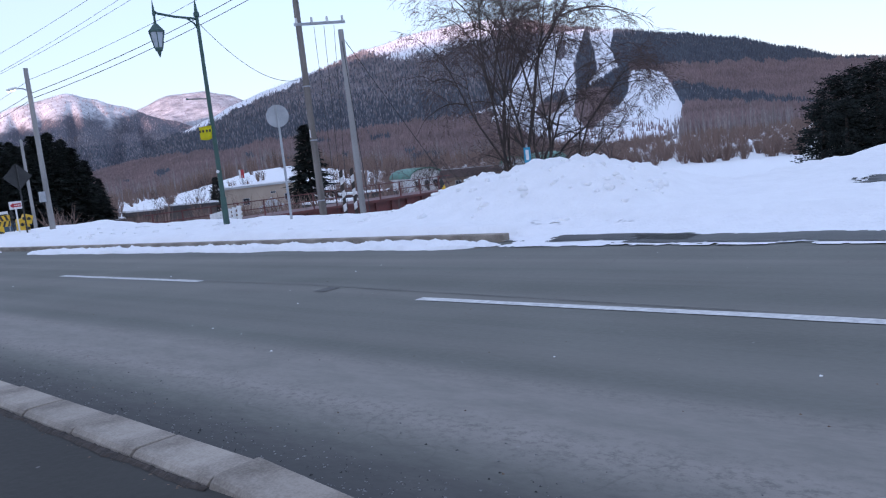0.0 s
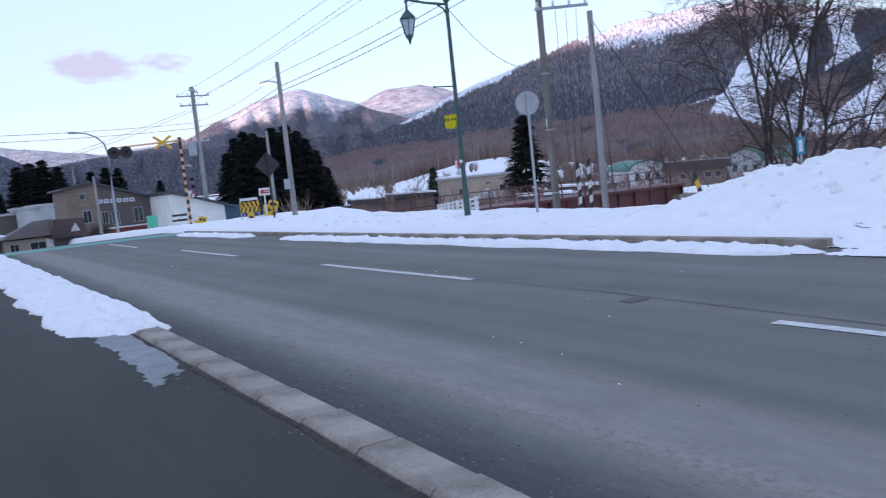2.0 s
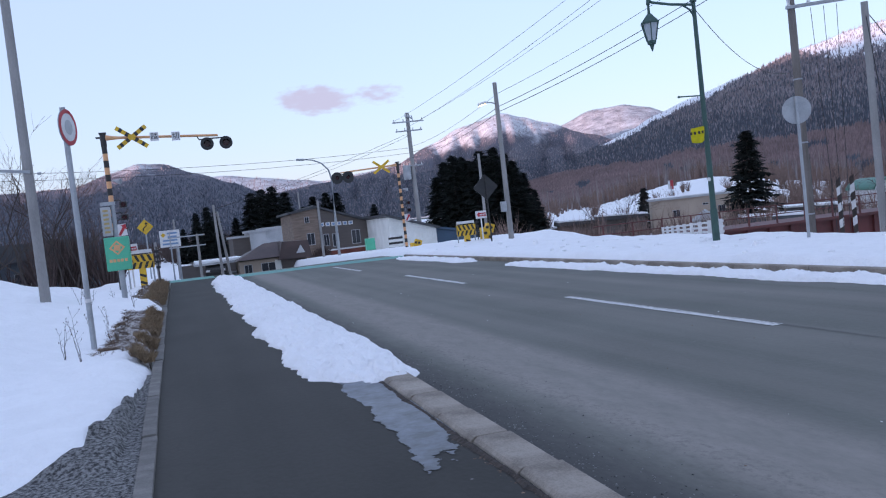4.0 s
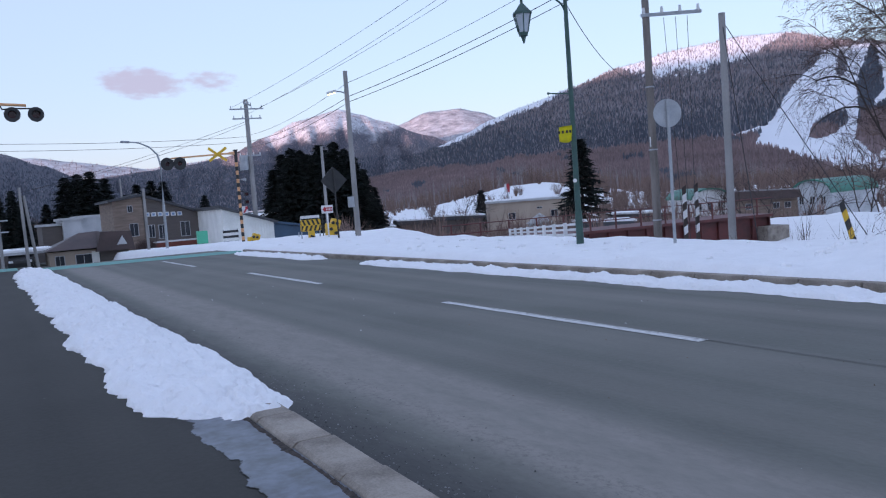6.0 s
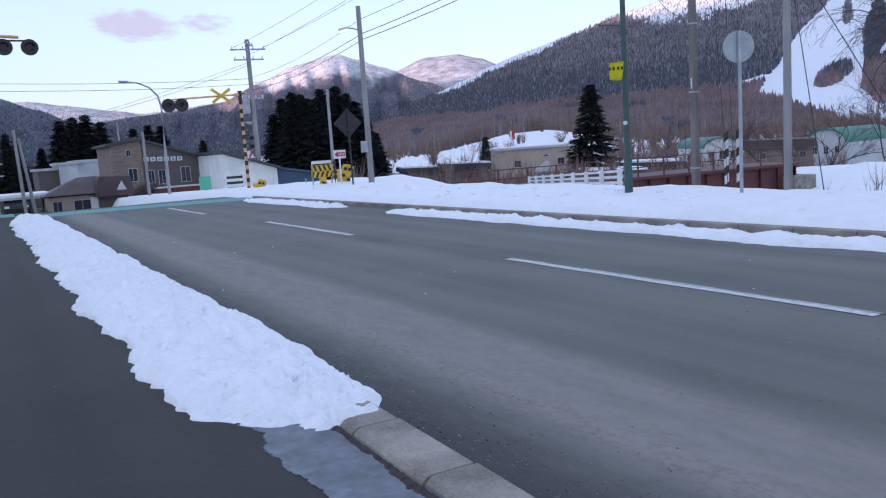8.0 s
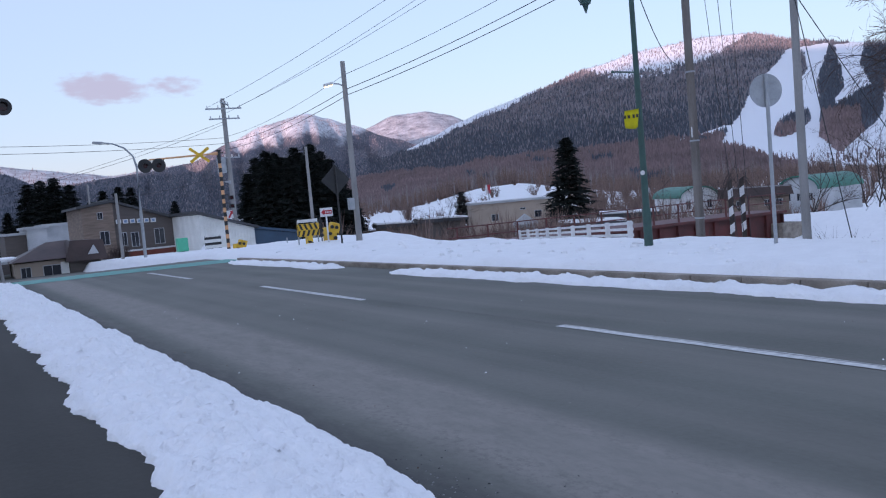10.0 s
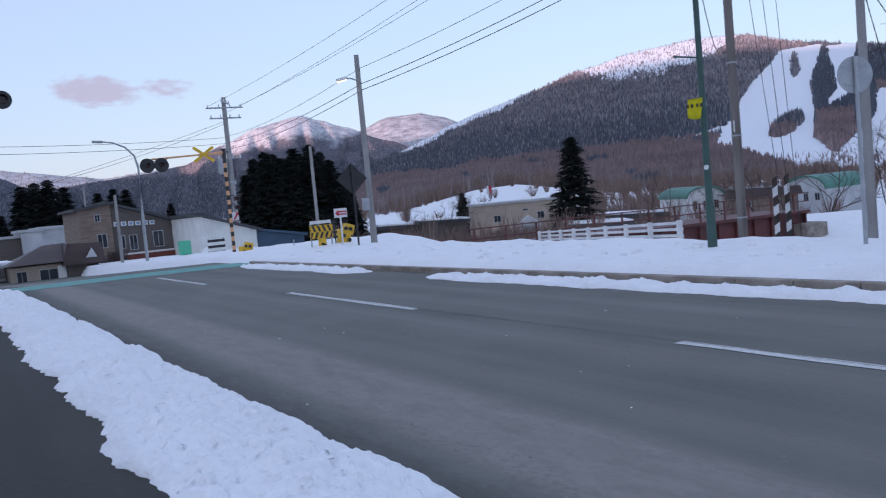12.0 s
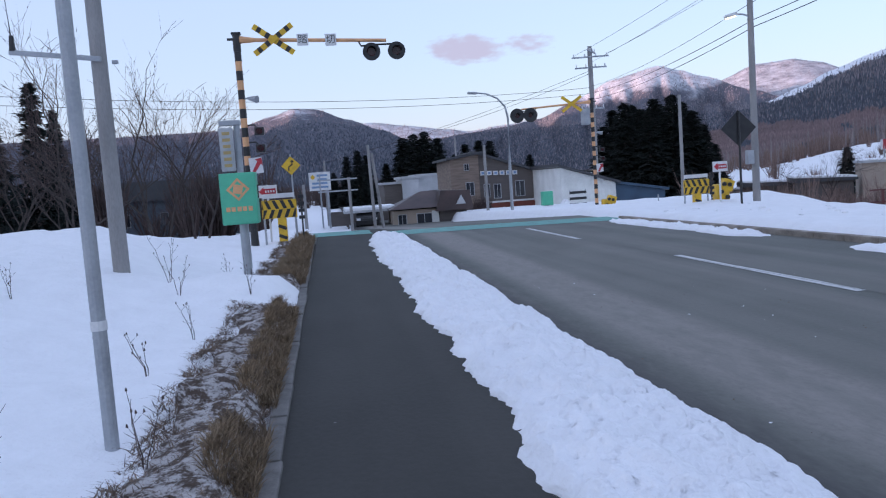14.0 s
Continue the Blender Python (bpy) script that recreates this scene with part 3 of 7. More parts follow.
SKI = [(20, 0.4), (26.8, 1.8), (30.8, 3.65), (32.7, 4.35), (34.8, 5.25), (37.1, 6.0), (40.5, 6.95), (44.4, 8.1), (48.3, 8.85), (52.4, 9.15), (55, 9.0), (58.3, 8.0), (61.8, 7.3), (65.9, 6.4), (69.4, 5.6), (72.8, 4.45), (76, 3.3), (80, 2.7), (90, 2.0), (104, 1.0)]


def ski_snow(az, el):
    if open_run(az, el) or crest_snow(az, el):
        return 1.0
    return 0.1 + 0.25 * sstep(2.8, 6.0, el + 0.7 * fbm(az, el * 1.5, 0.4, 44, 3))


def ski_trees(az, el, r):
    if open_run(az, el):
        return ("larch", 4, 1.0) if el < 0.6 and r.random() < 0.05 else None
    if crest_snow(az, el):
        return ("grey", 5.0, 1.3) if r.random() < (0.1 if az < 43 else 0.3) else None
    dark = fbm(az, el * 2.2, 0.35, 40)
    edge = 0.25 * fbm(az, el, 1.4, 41, 3)
    if az > 59.0:
        if az < 62.6:
            return ("conifer", 5.8, 2.4) if el + edge > 1.6 and (el > 3.3 or az > 61.2) else ("larch", 5.5, 2.6)
        if el + edge > 4.4 - 0.12 * (az - 65.5):
            return ("conifer", 6.0, 2.5)
        if el + edge > 3.0 - 0.3 * (az - 65.8):
            return ("larch", 5.5, 2.6)
        if el + edge > 1.58 - 0.16 * (az - 66.4):
            return ("conifer", 6.0, 2.4) if r.random() < 0.9 else ("grey", 5.5, 2.0)
        return ("larch", 5.5, 2.6)
    band = 2.3 + 0.55 * dark + 0.02 * (az - 40)
    if el < band:
        return ("conifer", 5.8, 2.3) if dark > 0.5 else ("larch", 5.5, 2.6)
    if r.random() < 0.18:
        return None
    share = 0.75 - 0.45 * sstep(band + 1.0, band + 3.2, el + 0.8 * dark)
    return ("conifer", 5.8, 2.2) if r.random() < share else ("grey", 5.6, 1.7)


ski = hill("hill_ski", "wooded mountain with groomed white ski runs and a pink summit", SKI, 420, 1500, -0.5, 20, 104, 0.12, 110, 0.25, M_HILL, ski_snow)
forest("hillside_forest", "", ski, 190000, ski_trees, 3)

PEAK = [(4, 2.2), (9, 3.1), (13, 3.45), (15.8, 3.9), (18.8, 5.2), (20.8, 6.1), (23.9, 6.75), (25.5, 6.3), (26.8, 5.8), (30.1, 4.5), (33, 3.4), (38, 2.2)]
peak = hill("hill_peak", "rounded snowy mountain with thin forest, pink in the last sun", PEAK, 1500, 2800, 0.0, 4, 38, 0.14, 60, 0.4, M_HILL2,
            lambda az, el: 0.2 + 0.33 * sstep(3.9, 5.6, el + 0.9 * fbm(az, el, 0.7, 33, 3)) - 0.15 * sstep(2.6, 0.8, el), ridge=0.35)
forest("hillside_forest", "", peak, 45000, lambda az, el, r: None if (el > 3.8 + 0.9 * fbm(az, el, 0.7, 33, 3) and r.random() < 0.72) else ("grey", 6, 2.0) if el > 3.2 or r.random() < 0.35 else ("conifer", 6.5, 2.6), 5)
HUMP = [(22, 3.0), (27.9, 5.3), (30.3, 6.15), (32.5, 6.25), (34.2, 5.85), (36, 5.0), (40, 3.6)]
hump = hill("hill_far", "far pale snowy mountain catching pink light", HUMP, 2900, 4100, 1.0, 22, 40, 0.2, 40, 0.3, M_HILL2, lambda az, el: 0.48)
forest("hillside_forest", "", hump, 6000, lambda az, el, r: ("grey", 7, 2.2), 6)
LEFT = [(-60, 3.2), (-40, 3.6), (-25, 4.2), (-12, 4.4), (-6, 4.5), (-3.4, 5.3), (-1.8, 5.75), (-0.2, 5.6), (2.0, 4.75), (4.2, 3.9), (6.5, 2.9), (9.5, 1.6), (12, 0.8), (16, 0.3)]
# snowy top; extra bare share at upper left puts its sunlit side into colour
lefth = hill("hill_left", "dark wooded hill with a snowy top", LEFT, 900, 2300, 0.0, -60, 16, 0.2, 50, 0.3, M_HILL2, ridge=0.3, snow=lambda az, el: 0.02 + 0.35 * sstep(3.9, 5.0, el) * sstep(0.6, -1.2, az) * 0.6 + 0.25 * sstep(4.4, 5.7, el) + 0.3 * sstep(3.2, 4.4, el) * (1 if az > 1.5 else 0))
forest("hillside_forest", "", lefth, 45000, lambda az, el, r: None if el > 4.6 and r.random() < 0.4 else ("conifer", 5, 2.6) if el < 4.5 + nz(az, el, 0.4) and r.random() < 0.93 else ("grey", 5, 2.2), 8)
BACK = [(0, 4.2), (3.5, 4.45), (6, 4.1), (8.5, 3.7), (10.5, 3.35), (13, 3.6), (16, 3.9), (20, 3.5)]
back = hill("hill_back", "low snowy ridge with leafless trees", BACK, 2400, 3200, 0.5, -2, 20, 0.2, 24, 0.2, M_HILL, lambda az, el: 0.5)
forest("hillside_forest", "", back, 3000, lambda az, el, r: ("grey", 9, 3), 9)

# added range behind the viewer, never seen, shaped to keep the valley in shade
RANGE = [(150, 5.0), (185, 6.6), (215, 7.5), (238, 7.8), (262, 7.6), (280, 8.0), (289, 5.6), (297, 4.6), (315, 2.5)]
hill("unseen_shade_hill", "added range out of view that blocks the low sun from the valley", RANGE, 1500, 2500, -1.0, 150, 315, 1.0, 24, 0.3, M_HILL, lambda az, el: 0.3)


# ---- road, pavement, paint ----
def strip_sheet(name, x0, x1, y0, y1, z, material, label, category, dx=1.0, dy=0.5, thick=0.1):
    nx, ny = max(1, round((x1(0) - x0(0)) / dx)), round((y1 - y0) / dy)
    V, F = [], []
    for j in range(ny + 1):
        y = y0 + (y1 - y0) * j / ny
        for i in range(nx + 1):
            x = x0(y) + (x1(y) - x0(y)) * i / nx
            V.append((x, y, z(x, y)))
    for j in range(ny):
        for i in range(nx):
            a = j * (nx + 1) + i
            F.append((a, a + 1, a + nx + 2, a + nx + 1))
    return tagged(raw(name, V, F, material, True), label, category, kind="structure")


CAMBER = lambda x: 0.02 - 0.0011 * (x - 4.4) ** 2
strip_sheet("road", lambda y: 0.1, lambda y: right_edge(y) + 1.0, -90, 150, lambda x, y: road_z(y) + CAMBER(x) - 0.02, M_ROAD, "worn grey asphalt road with tyre streaks and grit", "road")
WALK_Z = 0.085
strip_sheet("pavement", lambda y: -2.04, lambda y: kerb_front(y) - 0.2, -60, 36.5, lambda x, y: road_z(y) + WALK_Z + 0.012 * nz(x, y, 0.7), M_PATH, "dark smooth asphalt footpath beside the road", "pavement")
# level crossing: green painted band across road and path
GREEN_A, GREEN_B = (-2.3, 34.3), (8.6, 32.0)


def skew(x):
    return GREEN_A[1] + (GREEN_B[1] - GREEN_A[1]) * (x - GREEN_A[0]) / (GREEN_B[0] - GREEN_A[0])


V, F = [], []
for i in range(23):
    x = -2.2 + i * 0.48
    for d in (0.0, 2.3):
        y = skew(x) + d
        zz = road_z(y) + (CAMBER(x) - 0.012 if x > 0.15 else WALK_Z + 0.012)
        V.append((x, y, max(zz, zz)))
    if i:
        k = len(V)
        F.append((k - 4, k - 2, k - 1, k - 3))
tagged(raw("crossing_band", V, F, M_MINT), "faded green painted band across the road at the level crossing", "road marking", kind="structure")

# dashed centre line
for k, y0 in enumerate(range(-24, 32, 10)):
    y = y0 + 0.6
    bm = bmesh.new()
    n = 10
    pr = random.Random(k)
    cx = 4.6 - 0.055 * max(0, 6.6 - y - 2.5) - 0.02 * max(0, y - 16)
    lo = [(cx - 0.07 + pr.uniform(-0.012, 0.012), y + 5 * i / n + (pr.uniform(-0.02, 0.02) if i in (0, n) else 0)) for i in range(n + 1)]
    hi = [(cx + 0.07 + pr.uniform(-0.012, 0.012), y + 5 * i / n) for i in range(n + 1)]
    for i in range(n):
        bm.faces.new([bm.verts.new((a, b, CAMBER(a) - 0.014 + road_z(b))) for a, b in (lo[i], hi[i], hi[i + 1], lo[i + 1])])
    bmesh.ops.remove_doubles(bm, verts=bm.verts, dist=0.0005)
    single("lane_dash", bm, M_PAINT, "worn white painted dash of the centre line", "road marking", "centre line dashes", "structure")


# the joint between the two lanes, run along the centre line
V, F = [], []
for i in range(231):
    y = -14 + i * 0.2
    cx = 4.64 - 0.055 * max(0, 4.1 - y) - 0.02 * max(0, y - 16) + 0.012 * fbm(y, 0, 0.9, 70)
    hw = 0.004 + 0.004 * (0.5 + fbm(y, 5, 2.3, 71))
    for x in (cx - hw, cx + hw):
        V.append((x, y, CAMBER(x) - 0.0125 + road_z(y)))
    if i:
        k = len(V)
        F.append((k - 4, k - 3, k - 1, k - 2))
tagged(raw("road_joint", V, F, M_WET), "thin dark lengthwise joint in the road surface", "road joint", kind="structure")


# ---- snow left lying beside the road ----
def snow_ridge(name, y0, y1, left, right, height, label, material, base, dy=0.035, nx=52, seed=1.0, ends=0.8):
    ny = round((y1 - y0) / dy)
    V, F = [], []
    for j in range(ny + 1):
        y = y0 + (y1 - y0) * j / ny
        e = min(sstep(0, ends, y - y0), sstep(0, ends, y1 - y))
        wob = 0.16 * fbm(y, 0, 0.55, seed, 3) + 0.09 * abs(fbm(y, 3, 2.6, seed, 4)) + 0.05 * fbm(y, 4, 5.0, seed, 2)
        wob2 = 0.09 * fbm(y, 9, 0.8, seed, 4)
        a, b = left(y) + wob, right(y) + wob2
        mid = (a + b) / 2
        a, b = mid + (a - mid) * (0.35 + 0.65 * e), mid + (b - mid) * (0.35 + 0.65 * e)
        for i in range(nx + 1):
            u = i / nx
            x = a + (b - a) * u
            prof = min(1, u / 0.10) ** 0.5 * min(1, (1 - u) / 0.10) ** 0.6
            h = height * prof * (0.55 + 0.45 * math.sin(math.pi * min(1, u * 1.05)) ** 0.8)
            h *= (0.35 + 0.65 * e) * (1 + 0.25 * fbm(x, y, 1.1, seed, 3))
            h += 0.06 * prof * fbm(x, y, 2.6, seed + 2, 4) + 0.04 * prof * fbm(x, y, 10.0, seed + 4, 3) - 0.03 * prof * max(0, 1 - abs(fbm(x, y, 3.2, seed + 6, 4)) / 0.16)
            V.append((x, y, base(x, y) - 0.012 + max(0, h) if 0 < i < nx and 0 < j < ny else base(x, y) - 0.03))
    for j in range(ny):
        for i in range(nx):
            k = j * (nx + 1) + i
            F.append((k, k + 1, k + nx + 2, k + nx + 1))
    return tagged(raw(name, V, F, material, True), label, "snow", kind="structure")


kerb_base = lambda x, y: road_z(y) + (WALK_Z if x < 0.12 else (0.118 if y < 7.6 else 0.05) if x < 0.42 else 0.0)
snow_ridge("snow_bank", 6.98, 33.2, lambda y: -0.61 + 0.10 * sstep(9, 7, y) + 0.3 * sstep(29, 33, y), lambda y: 0.74, 0.135, "long low bank of grainy ploughed snow over the kerb", M_BANK, kerb_base)
far_base = lambda x, y: road_z(y)
snow_ridge("snow_strip", 3.4, 20.8, right_edge, lambda y: right_edge(y) + 0.78, 0.09, "thin strip of packed snow along the far kerb", M_BANK, far_base, dy=0.1, nx=16, seed=5.0)
snow_ridge("snow_strip", 23.6, 32.2, lambda y: right_edge(y) + 0.1, lambda y: right_edge(y) + 0.9, 0.09, "thin strip of packed snow near the crossing", M_BANK, far_base, dy=0.1, nx=16, seed=8.0)
snow_ridge("snow_patch", -2.3, -0.95, lambda y: -0.05, lambda y: 0.42, 0.06, "small leftover snow patch at the kerb's end", M_BANK, far_base, dy=0.04, nx=16, seed=12.0, ends=0.5)


# ---- kerbs, stone by stone (meshes shared) ----
def stone(name, w, h, l, b=0.018):
    bm = bmesh.new()
    box(bm, (0, l / 2, 0), (w, l - 0.012, h), bev=b)
    return bm


kerb = thing("kerb", (0, 0, 0), "weathered concrete kerb stones along the footpath", "kerb", kind="structure")
bm = bmesh.new()
prism(bm, [(-0.16, -0.15), (0.14, -0.15), (0.133, 0.146), (-0.09, 0.15), (-0.118, 0.143), (-0.141, 0.124), (-0.155, 0.09)], "y", 0.003, 0.772)
bmesh.ops.bevel(bm, geom=[e for e in bm.edges if abs(e.verts[0].co.y - e.verts[1].co.y) < 0.01 or (min(e.verts[0].co.x, e.verts[1].co.x) > 0.12 and min(e.verts[0].co.z, e.verts[1].co.z) > 0)], offset=0.008, segments=2, affect="EDGES", profile=0.6)
kerb_mesh = mesh_of("kerb_stone", bm, M_KERB)
kr = random.Random(4)
y = -0.93
while y < 34:
    ob = new("kerb_stone", kerb_mesh)
    ob.parent = kerb
    ob.matrix_world = pose(kerb_front(y) - 0.135 + kr.uniform(-0.004, 0.004), y, -0.025 + kr.uniform(-0.003, 0.003) + road_z(y) - (0.07 if y > 7.4 else 0), kr.uniform(-0.2, 0.2), kr.uniform(-0.6, 0.6), kr.uniform(-0.25, 0.25) - (1.5 if y < 8 else 0))
    y += 0.775
ob = new("kerb_stone", kerb_mesh)
ob.parent = kerb
ob.matrix_world = pose(kerb_front(-1.7) - 0.135, -1.71, -0.07, 4.5, 0, -1)
edge = thing("path_edging", (0, 0, 0), "narrow concrete edging between footpath and verge", "kerb", kind="structure")
edge_mesh = mesh_of("edging_stone", stone("edging_stone", 0.12, 0.3, 0.9, 0.012), M_EDGE)
y = -8.0
while y < 33:
    ob = new("edging_stone", edge_mesh)
    ob.parent = edge
    ob.matrix_world = pose(-2.05 - 0.004 * (y - 8) + kr.uniform(-0.006, 0.006), y, -0.03 + kr.uniform(-0.008, 0.008) + road_z(y), 0, kr.uniform(-1.5, 1.5), kr.uniform(-0.4, 0.4))
    y += 0.9
far_kerb = thing("far_kerb", (0, 0, 0), "grey concrete kerb beyond the road, half under snow", "kerb", kind="structure")
far_mesh = mesh_of("kerb_stone", stone("kerb_stone", 0.17, 0.26, 0.9, 0.015), M_KERB)
y = 3.6
while y < 32:
    ob = new("kerb_stone", far_mesh)
    ob.parent = far_kerb
    ob.matrix_world = pose(right_edge(y) + 0.92, y, -0.02 + road_z(y), 0, 0, 1.5)
    y += 0.9


def patch(name, y0, y1, x0, x1, zf, material, label, category, lift=0.005, seed=0.0, step=0.08, kind="structure", trim=0.42, freq=1.0):
    """A thin irregular sheet lying on the ground."""
    V, F, ids = [], [], {}
    nx, ny = round((x1 - x0) / step), round((y1 - y0) / step)
    cx, cy = (x0 + x1) / 2, (y0 + y1) / 2

    def vid(i, j):
        if (i, j) not in ids:
            ids[(i, j)] = len(V)
            x, y = x0 + i * step, y0 + j * step
            V.append((x, y, zf(x, y) + lift))
        return ids[(i, j)]
    for j in range(ny):
        for i in range(nx):
            x, y = x0 + (i + 0.5) * step, y0 + (j + 0.5) * step
            d = max(abs((x - cx) / (x1 - cx)), abs((y - cy) / (y1 - cy))) ** 2
            if d + 0.55 * fbm(x, y, 1.4 * freq, seed, 4) + 0.2 * fbm(x, y, 9.0, seed + 3, 3) + trim < 1:
                F.append((vid(i, j), vid(i + 1, j), vid(i + 1, j + 1), vid(i, j + 1)))
    return tagged(raw(name, V, F, material, True), label, category, kind=kind)


walk_top = lambda x, y: WALK_Z + 0.012 * nz(x, y, 0.7)
patch("ice_film", 4.0, 7.9, -0.36, 0.3, walk_top, M_ICE, "thin grey ice and meltwater on the footpath", "ice", 0.006, 3.0, 0.011)
V, F = [], []
for i in range(400):
    y = -0.95 + i * 0.02
    x1 = kerb_front(y) - 0.287
    x0 = x1 - 0.025 - 0.04 * max(0, 0.35 + fbm(y, 2, 1.7, 81, 4)) - 0.03 * max(0, fbm(y, 6, 9.0, 82, 2))
    for x in (x0, (x0 + x1) / 2, x1):
        V.append((x, y, walk_top(x, y) + (0.003 if x == x0 else 0.012 + 0.01 * nz(x, y, 30))))
    if i:
        k = len(V)
        F += [(k - 6, k - 5, k - 2, k - 3), (k - 5, k - 4, k - 1, k - 2)]
tagged(raw("kerb_dirt", V, F, M_DIRT), "dark line of soil and leaf litter behind the kerb", "litter", kind="structure")
V, F = [], []
for i in range(61):
    f = i / 60
    x = -1.96 + 0.26 * sstep(0, 0.55, f) + 0.03 * fbm(f * 6, 1, 1.0, 90, 3)
    y = 4.25 - 0.3 * f - 1.2 * sstep(0.35, 1.0, f)
    w = 0.006 + 0.003 * nz(f, 2, 9)
    V += [(x - w * 0.4, y - w, walk_top(x, y) + 0.004), (x + w, y + w * 0.4, walk_top(x, y) + 0.004)]
    if i:
        k = len(V)
        F.append((k - 4, k - 3, k - 1, k - 2))
tagged(raw("path_crack", V, F, M_CRACK), "thin dark crack across the footpath's edge", "crack", kind="structure")
drive_top = lambda x, y: max(ground_z(x, y), CAMBER(x) - 0.02) + 0.012 * fbm(x, y, 1.2, 44)
patch("snow_film", -10, 3.9, 7.75, 9.9, drive_top, M_BANK, "thin packed snow over the driveway mouth", "snow", 0.016, 4.0, 0.07, trim=0.0)
for k, (y0, y1, x0, x1) in enumerate(((0.4, 2.8, 8.2, 8.95), (-3.2, 1.4, 7.95, 8.8), (-9.5, -2.6, 7.95, 8.8))):
    patch("driveway", y0, y1, x0, x1, drive_top, M_WET, "wet asphalt showing through snow at the driveway", "driveway", 0.024, 1.0 + 3 * k, 0.05, trim=0.05)
patch("driveway", -3.4, 0.2, 13.2, 14.6, ground_z, M_WET, "bare wheel track in the snow of the driveway", "driveway", 0.012, 9.0, 0.035, trim=0.5)
patch("road_patch", 3.3, 3.52, 4.28, 4.56, lambda x, y: CAMBER(x) - 0.02, M_MEND, "small dark repair patch in the road", "road patch", 0.006, 2.0, 0.03, trim=0.2)


def grit(name, label, category, count, spot, size, flat, seed, material):
    """Loose stones and bits lying on the ground."""
    r = random.Random(seed)
    V, F = [], []
    for _ in range(count):
        x, y, z = spot(r)
        s = size * r.uniform(0.3, 1.0) ** 1.6
        k = len(V)
        t0 = r.uniform(0, 6.28)
        for q in range(5):
            t = t0 + q * 1.2566
            f = r.uniform(0.6, 1.2)
            V.append((x + math.cos(t) * s * f, y + math.sin(t) * s * f, z - 0.001))
        V.append((x + r.uniform(-0.3, 0.3) * s, y + r.uniform(-0.3, 0.3) * s, z + s * flat * r.uniform(0.6, 1.2)))
        F += [(k + q, k + (q + 1) % 5, k + 5) for q in range(5)]
    tagged(raw(name, V, F, material), label, category, kind="stuff")


def gutter_spot(r):
    y = r.uniform(-4, 9)
    x = kerb_front(y) + 0.03 + abs(r.gauss(0, 0.32))
    return x, y, CAMBER(x) - 0.02


def lane_spot(r):
    x, y = r.uniform(0.8, 7.3), r.uniform(-4, 20)
    return x, y, CAMBER(x) - 0.02


def kerb_back_spot(r):
    y = r.uniform(-0.9, 6.9)
    x = kerb_front(y) - 0.305 - abs(r.gauss(0, 0.035))
    return x, y, WALK_Z + 0.012 * nz(x, y, 0.7)


# frozen gravel between the edging and the snow, widening towards the start of the walk
V, F = [], []
gn = 30
for j in range(281):
    y = -7 + j * 0.06
    w = (0.1 + 0.35 * sstep(9.2, 5.8, y) + 1.0 * sstep(6.2, 4.6, y) + 2.6 * sstep(4.9, 3.6, y)) * (1 + 0.3 * fbm(y, 0, 1.3, 77, 4))
    for i in range(gn + 1):
        x = -2.09 - w * i / gn
        z = max(ground_z(x, y) + 0.02, 0.1) + 0.012 * nz(x, y, 6) + 0.01 * nz(x, y, 19)
        V.append((x, y, z if i < gn else z - 0.12))
for j in range(280):
    for i in range(gn):
        k = j * (gn + 1) + i
        F.append((k, k + gn + 1, k + gn + 2, k + 1))
tagged(raw("gravel_edge", V, F, M_GRAVEL, True), "dark frozen gravel beside the path edging", "gravel", kind="structure")
grit("gravel_stones", "loose grey stones on the frozen gravel", "gravel", 1500, lambda r: (r.uniform(-4.2, -2.15), r.uniform(0, 5.0), 0.1), 0.02, 0.8, 65, M_GRAVEL)
grit("gutter_grit", "dark loose grit and small stones in the gutter", "grit", 3200, gutter_spot, 0.012, 0.7, 61, M_GRAVEL)
grit("road_grit", "scattered small stones on the road", "grit", 260, lane_spot, 0.012, 0.7, 62, M_LITTER)
grit("snow_crumbs", "crumbs of ice dropped on the road", "snow", 60, lane_spot, 0.016, 0.6, 63, M_SNOW)
grit("leaf_bits", "brown leaf bits caught behind the kerb", "litter", 420, kerb_back_spot, 0.016, 0.35, 64, M_LITTER)


# ---- verge of dead grass ----
def verge_z(x, y):
    return max(ground_z(x, y), 0.1) + 0.05 + 0.05 * fbm(x, y, 1.6, 14)


for (a, b, w, seed) in ((10.8, 18.4, 0.7, 3.0), (20.7, 30.5, 0.8, 8.0)):
    V, F = [], []
    nx, ny = 14, int((b - a) / 0.1)
    for j in range(ny + 1):
        y = a + (b - a) * j / ny
        e = min(sstep(0, 1.4, y - a), sstep(0, 0.9, b - y))
        width = w * (0.25 + 0.75 * e) * (0.85 + 0.35 * fbm(y, 0, 0.7, seed))
        for i in range(nx + 1):
            u = i / nx
            x = -2.16 - width * u
            V.append((x, y, verge_z(x, y) - (0.14 if i in (0, nx) or j in (0, ny) else 0) + 0.03 * nz(x, y, 7, seed)))
    for j in range(ny):
        for i in range(nx):
            k = j * (nx + 1) + i
            F.append((k, k + 1, k + nx + 2, k + nx + 1))
    tagged(raw("verge", V, F, M_SOIL, True), "frosted leaf litter and flattened weeds on the verge", "verge", kind="structure")


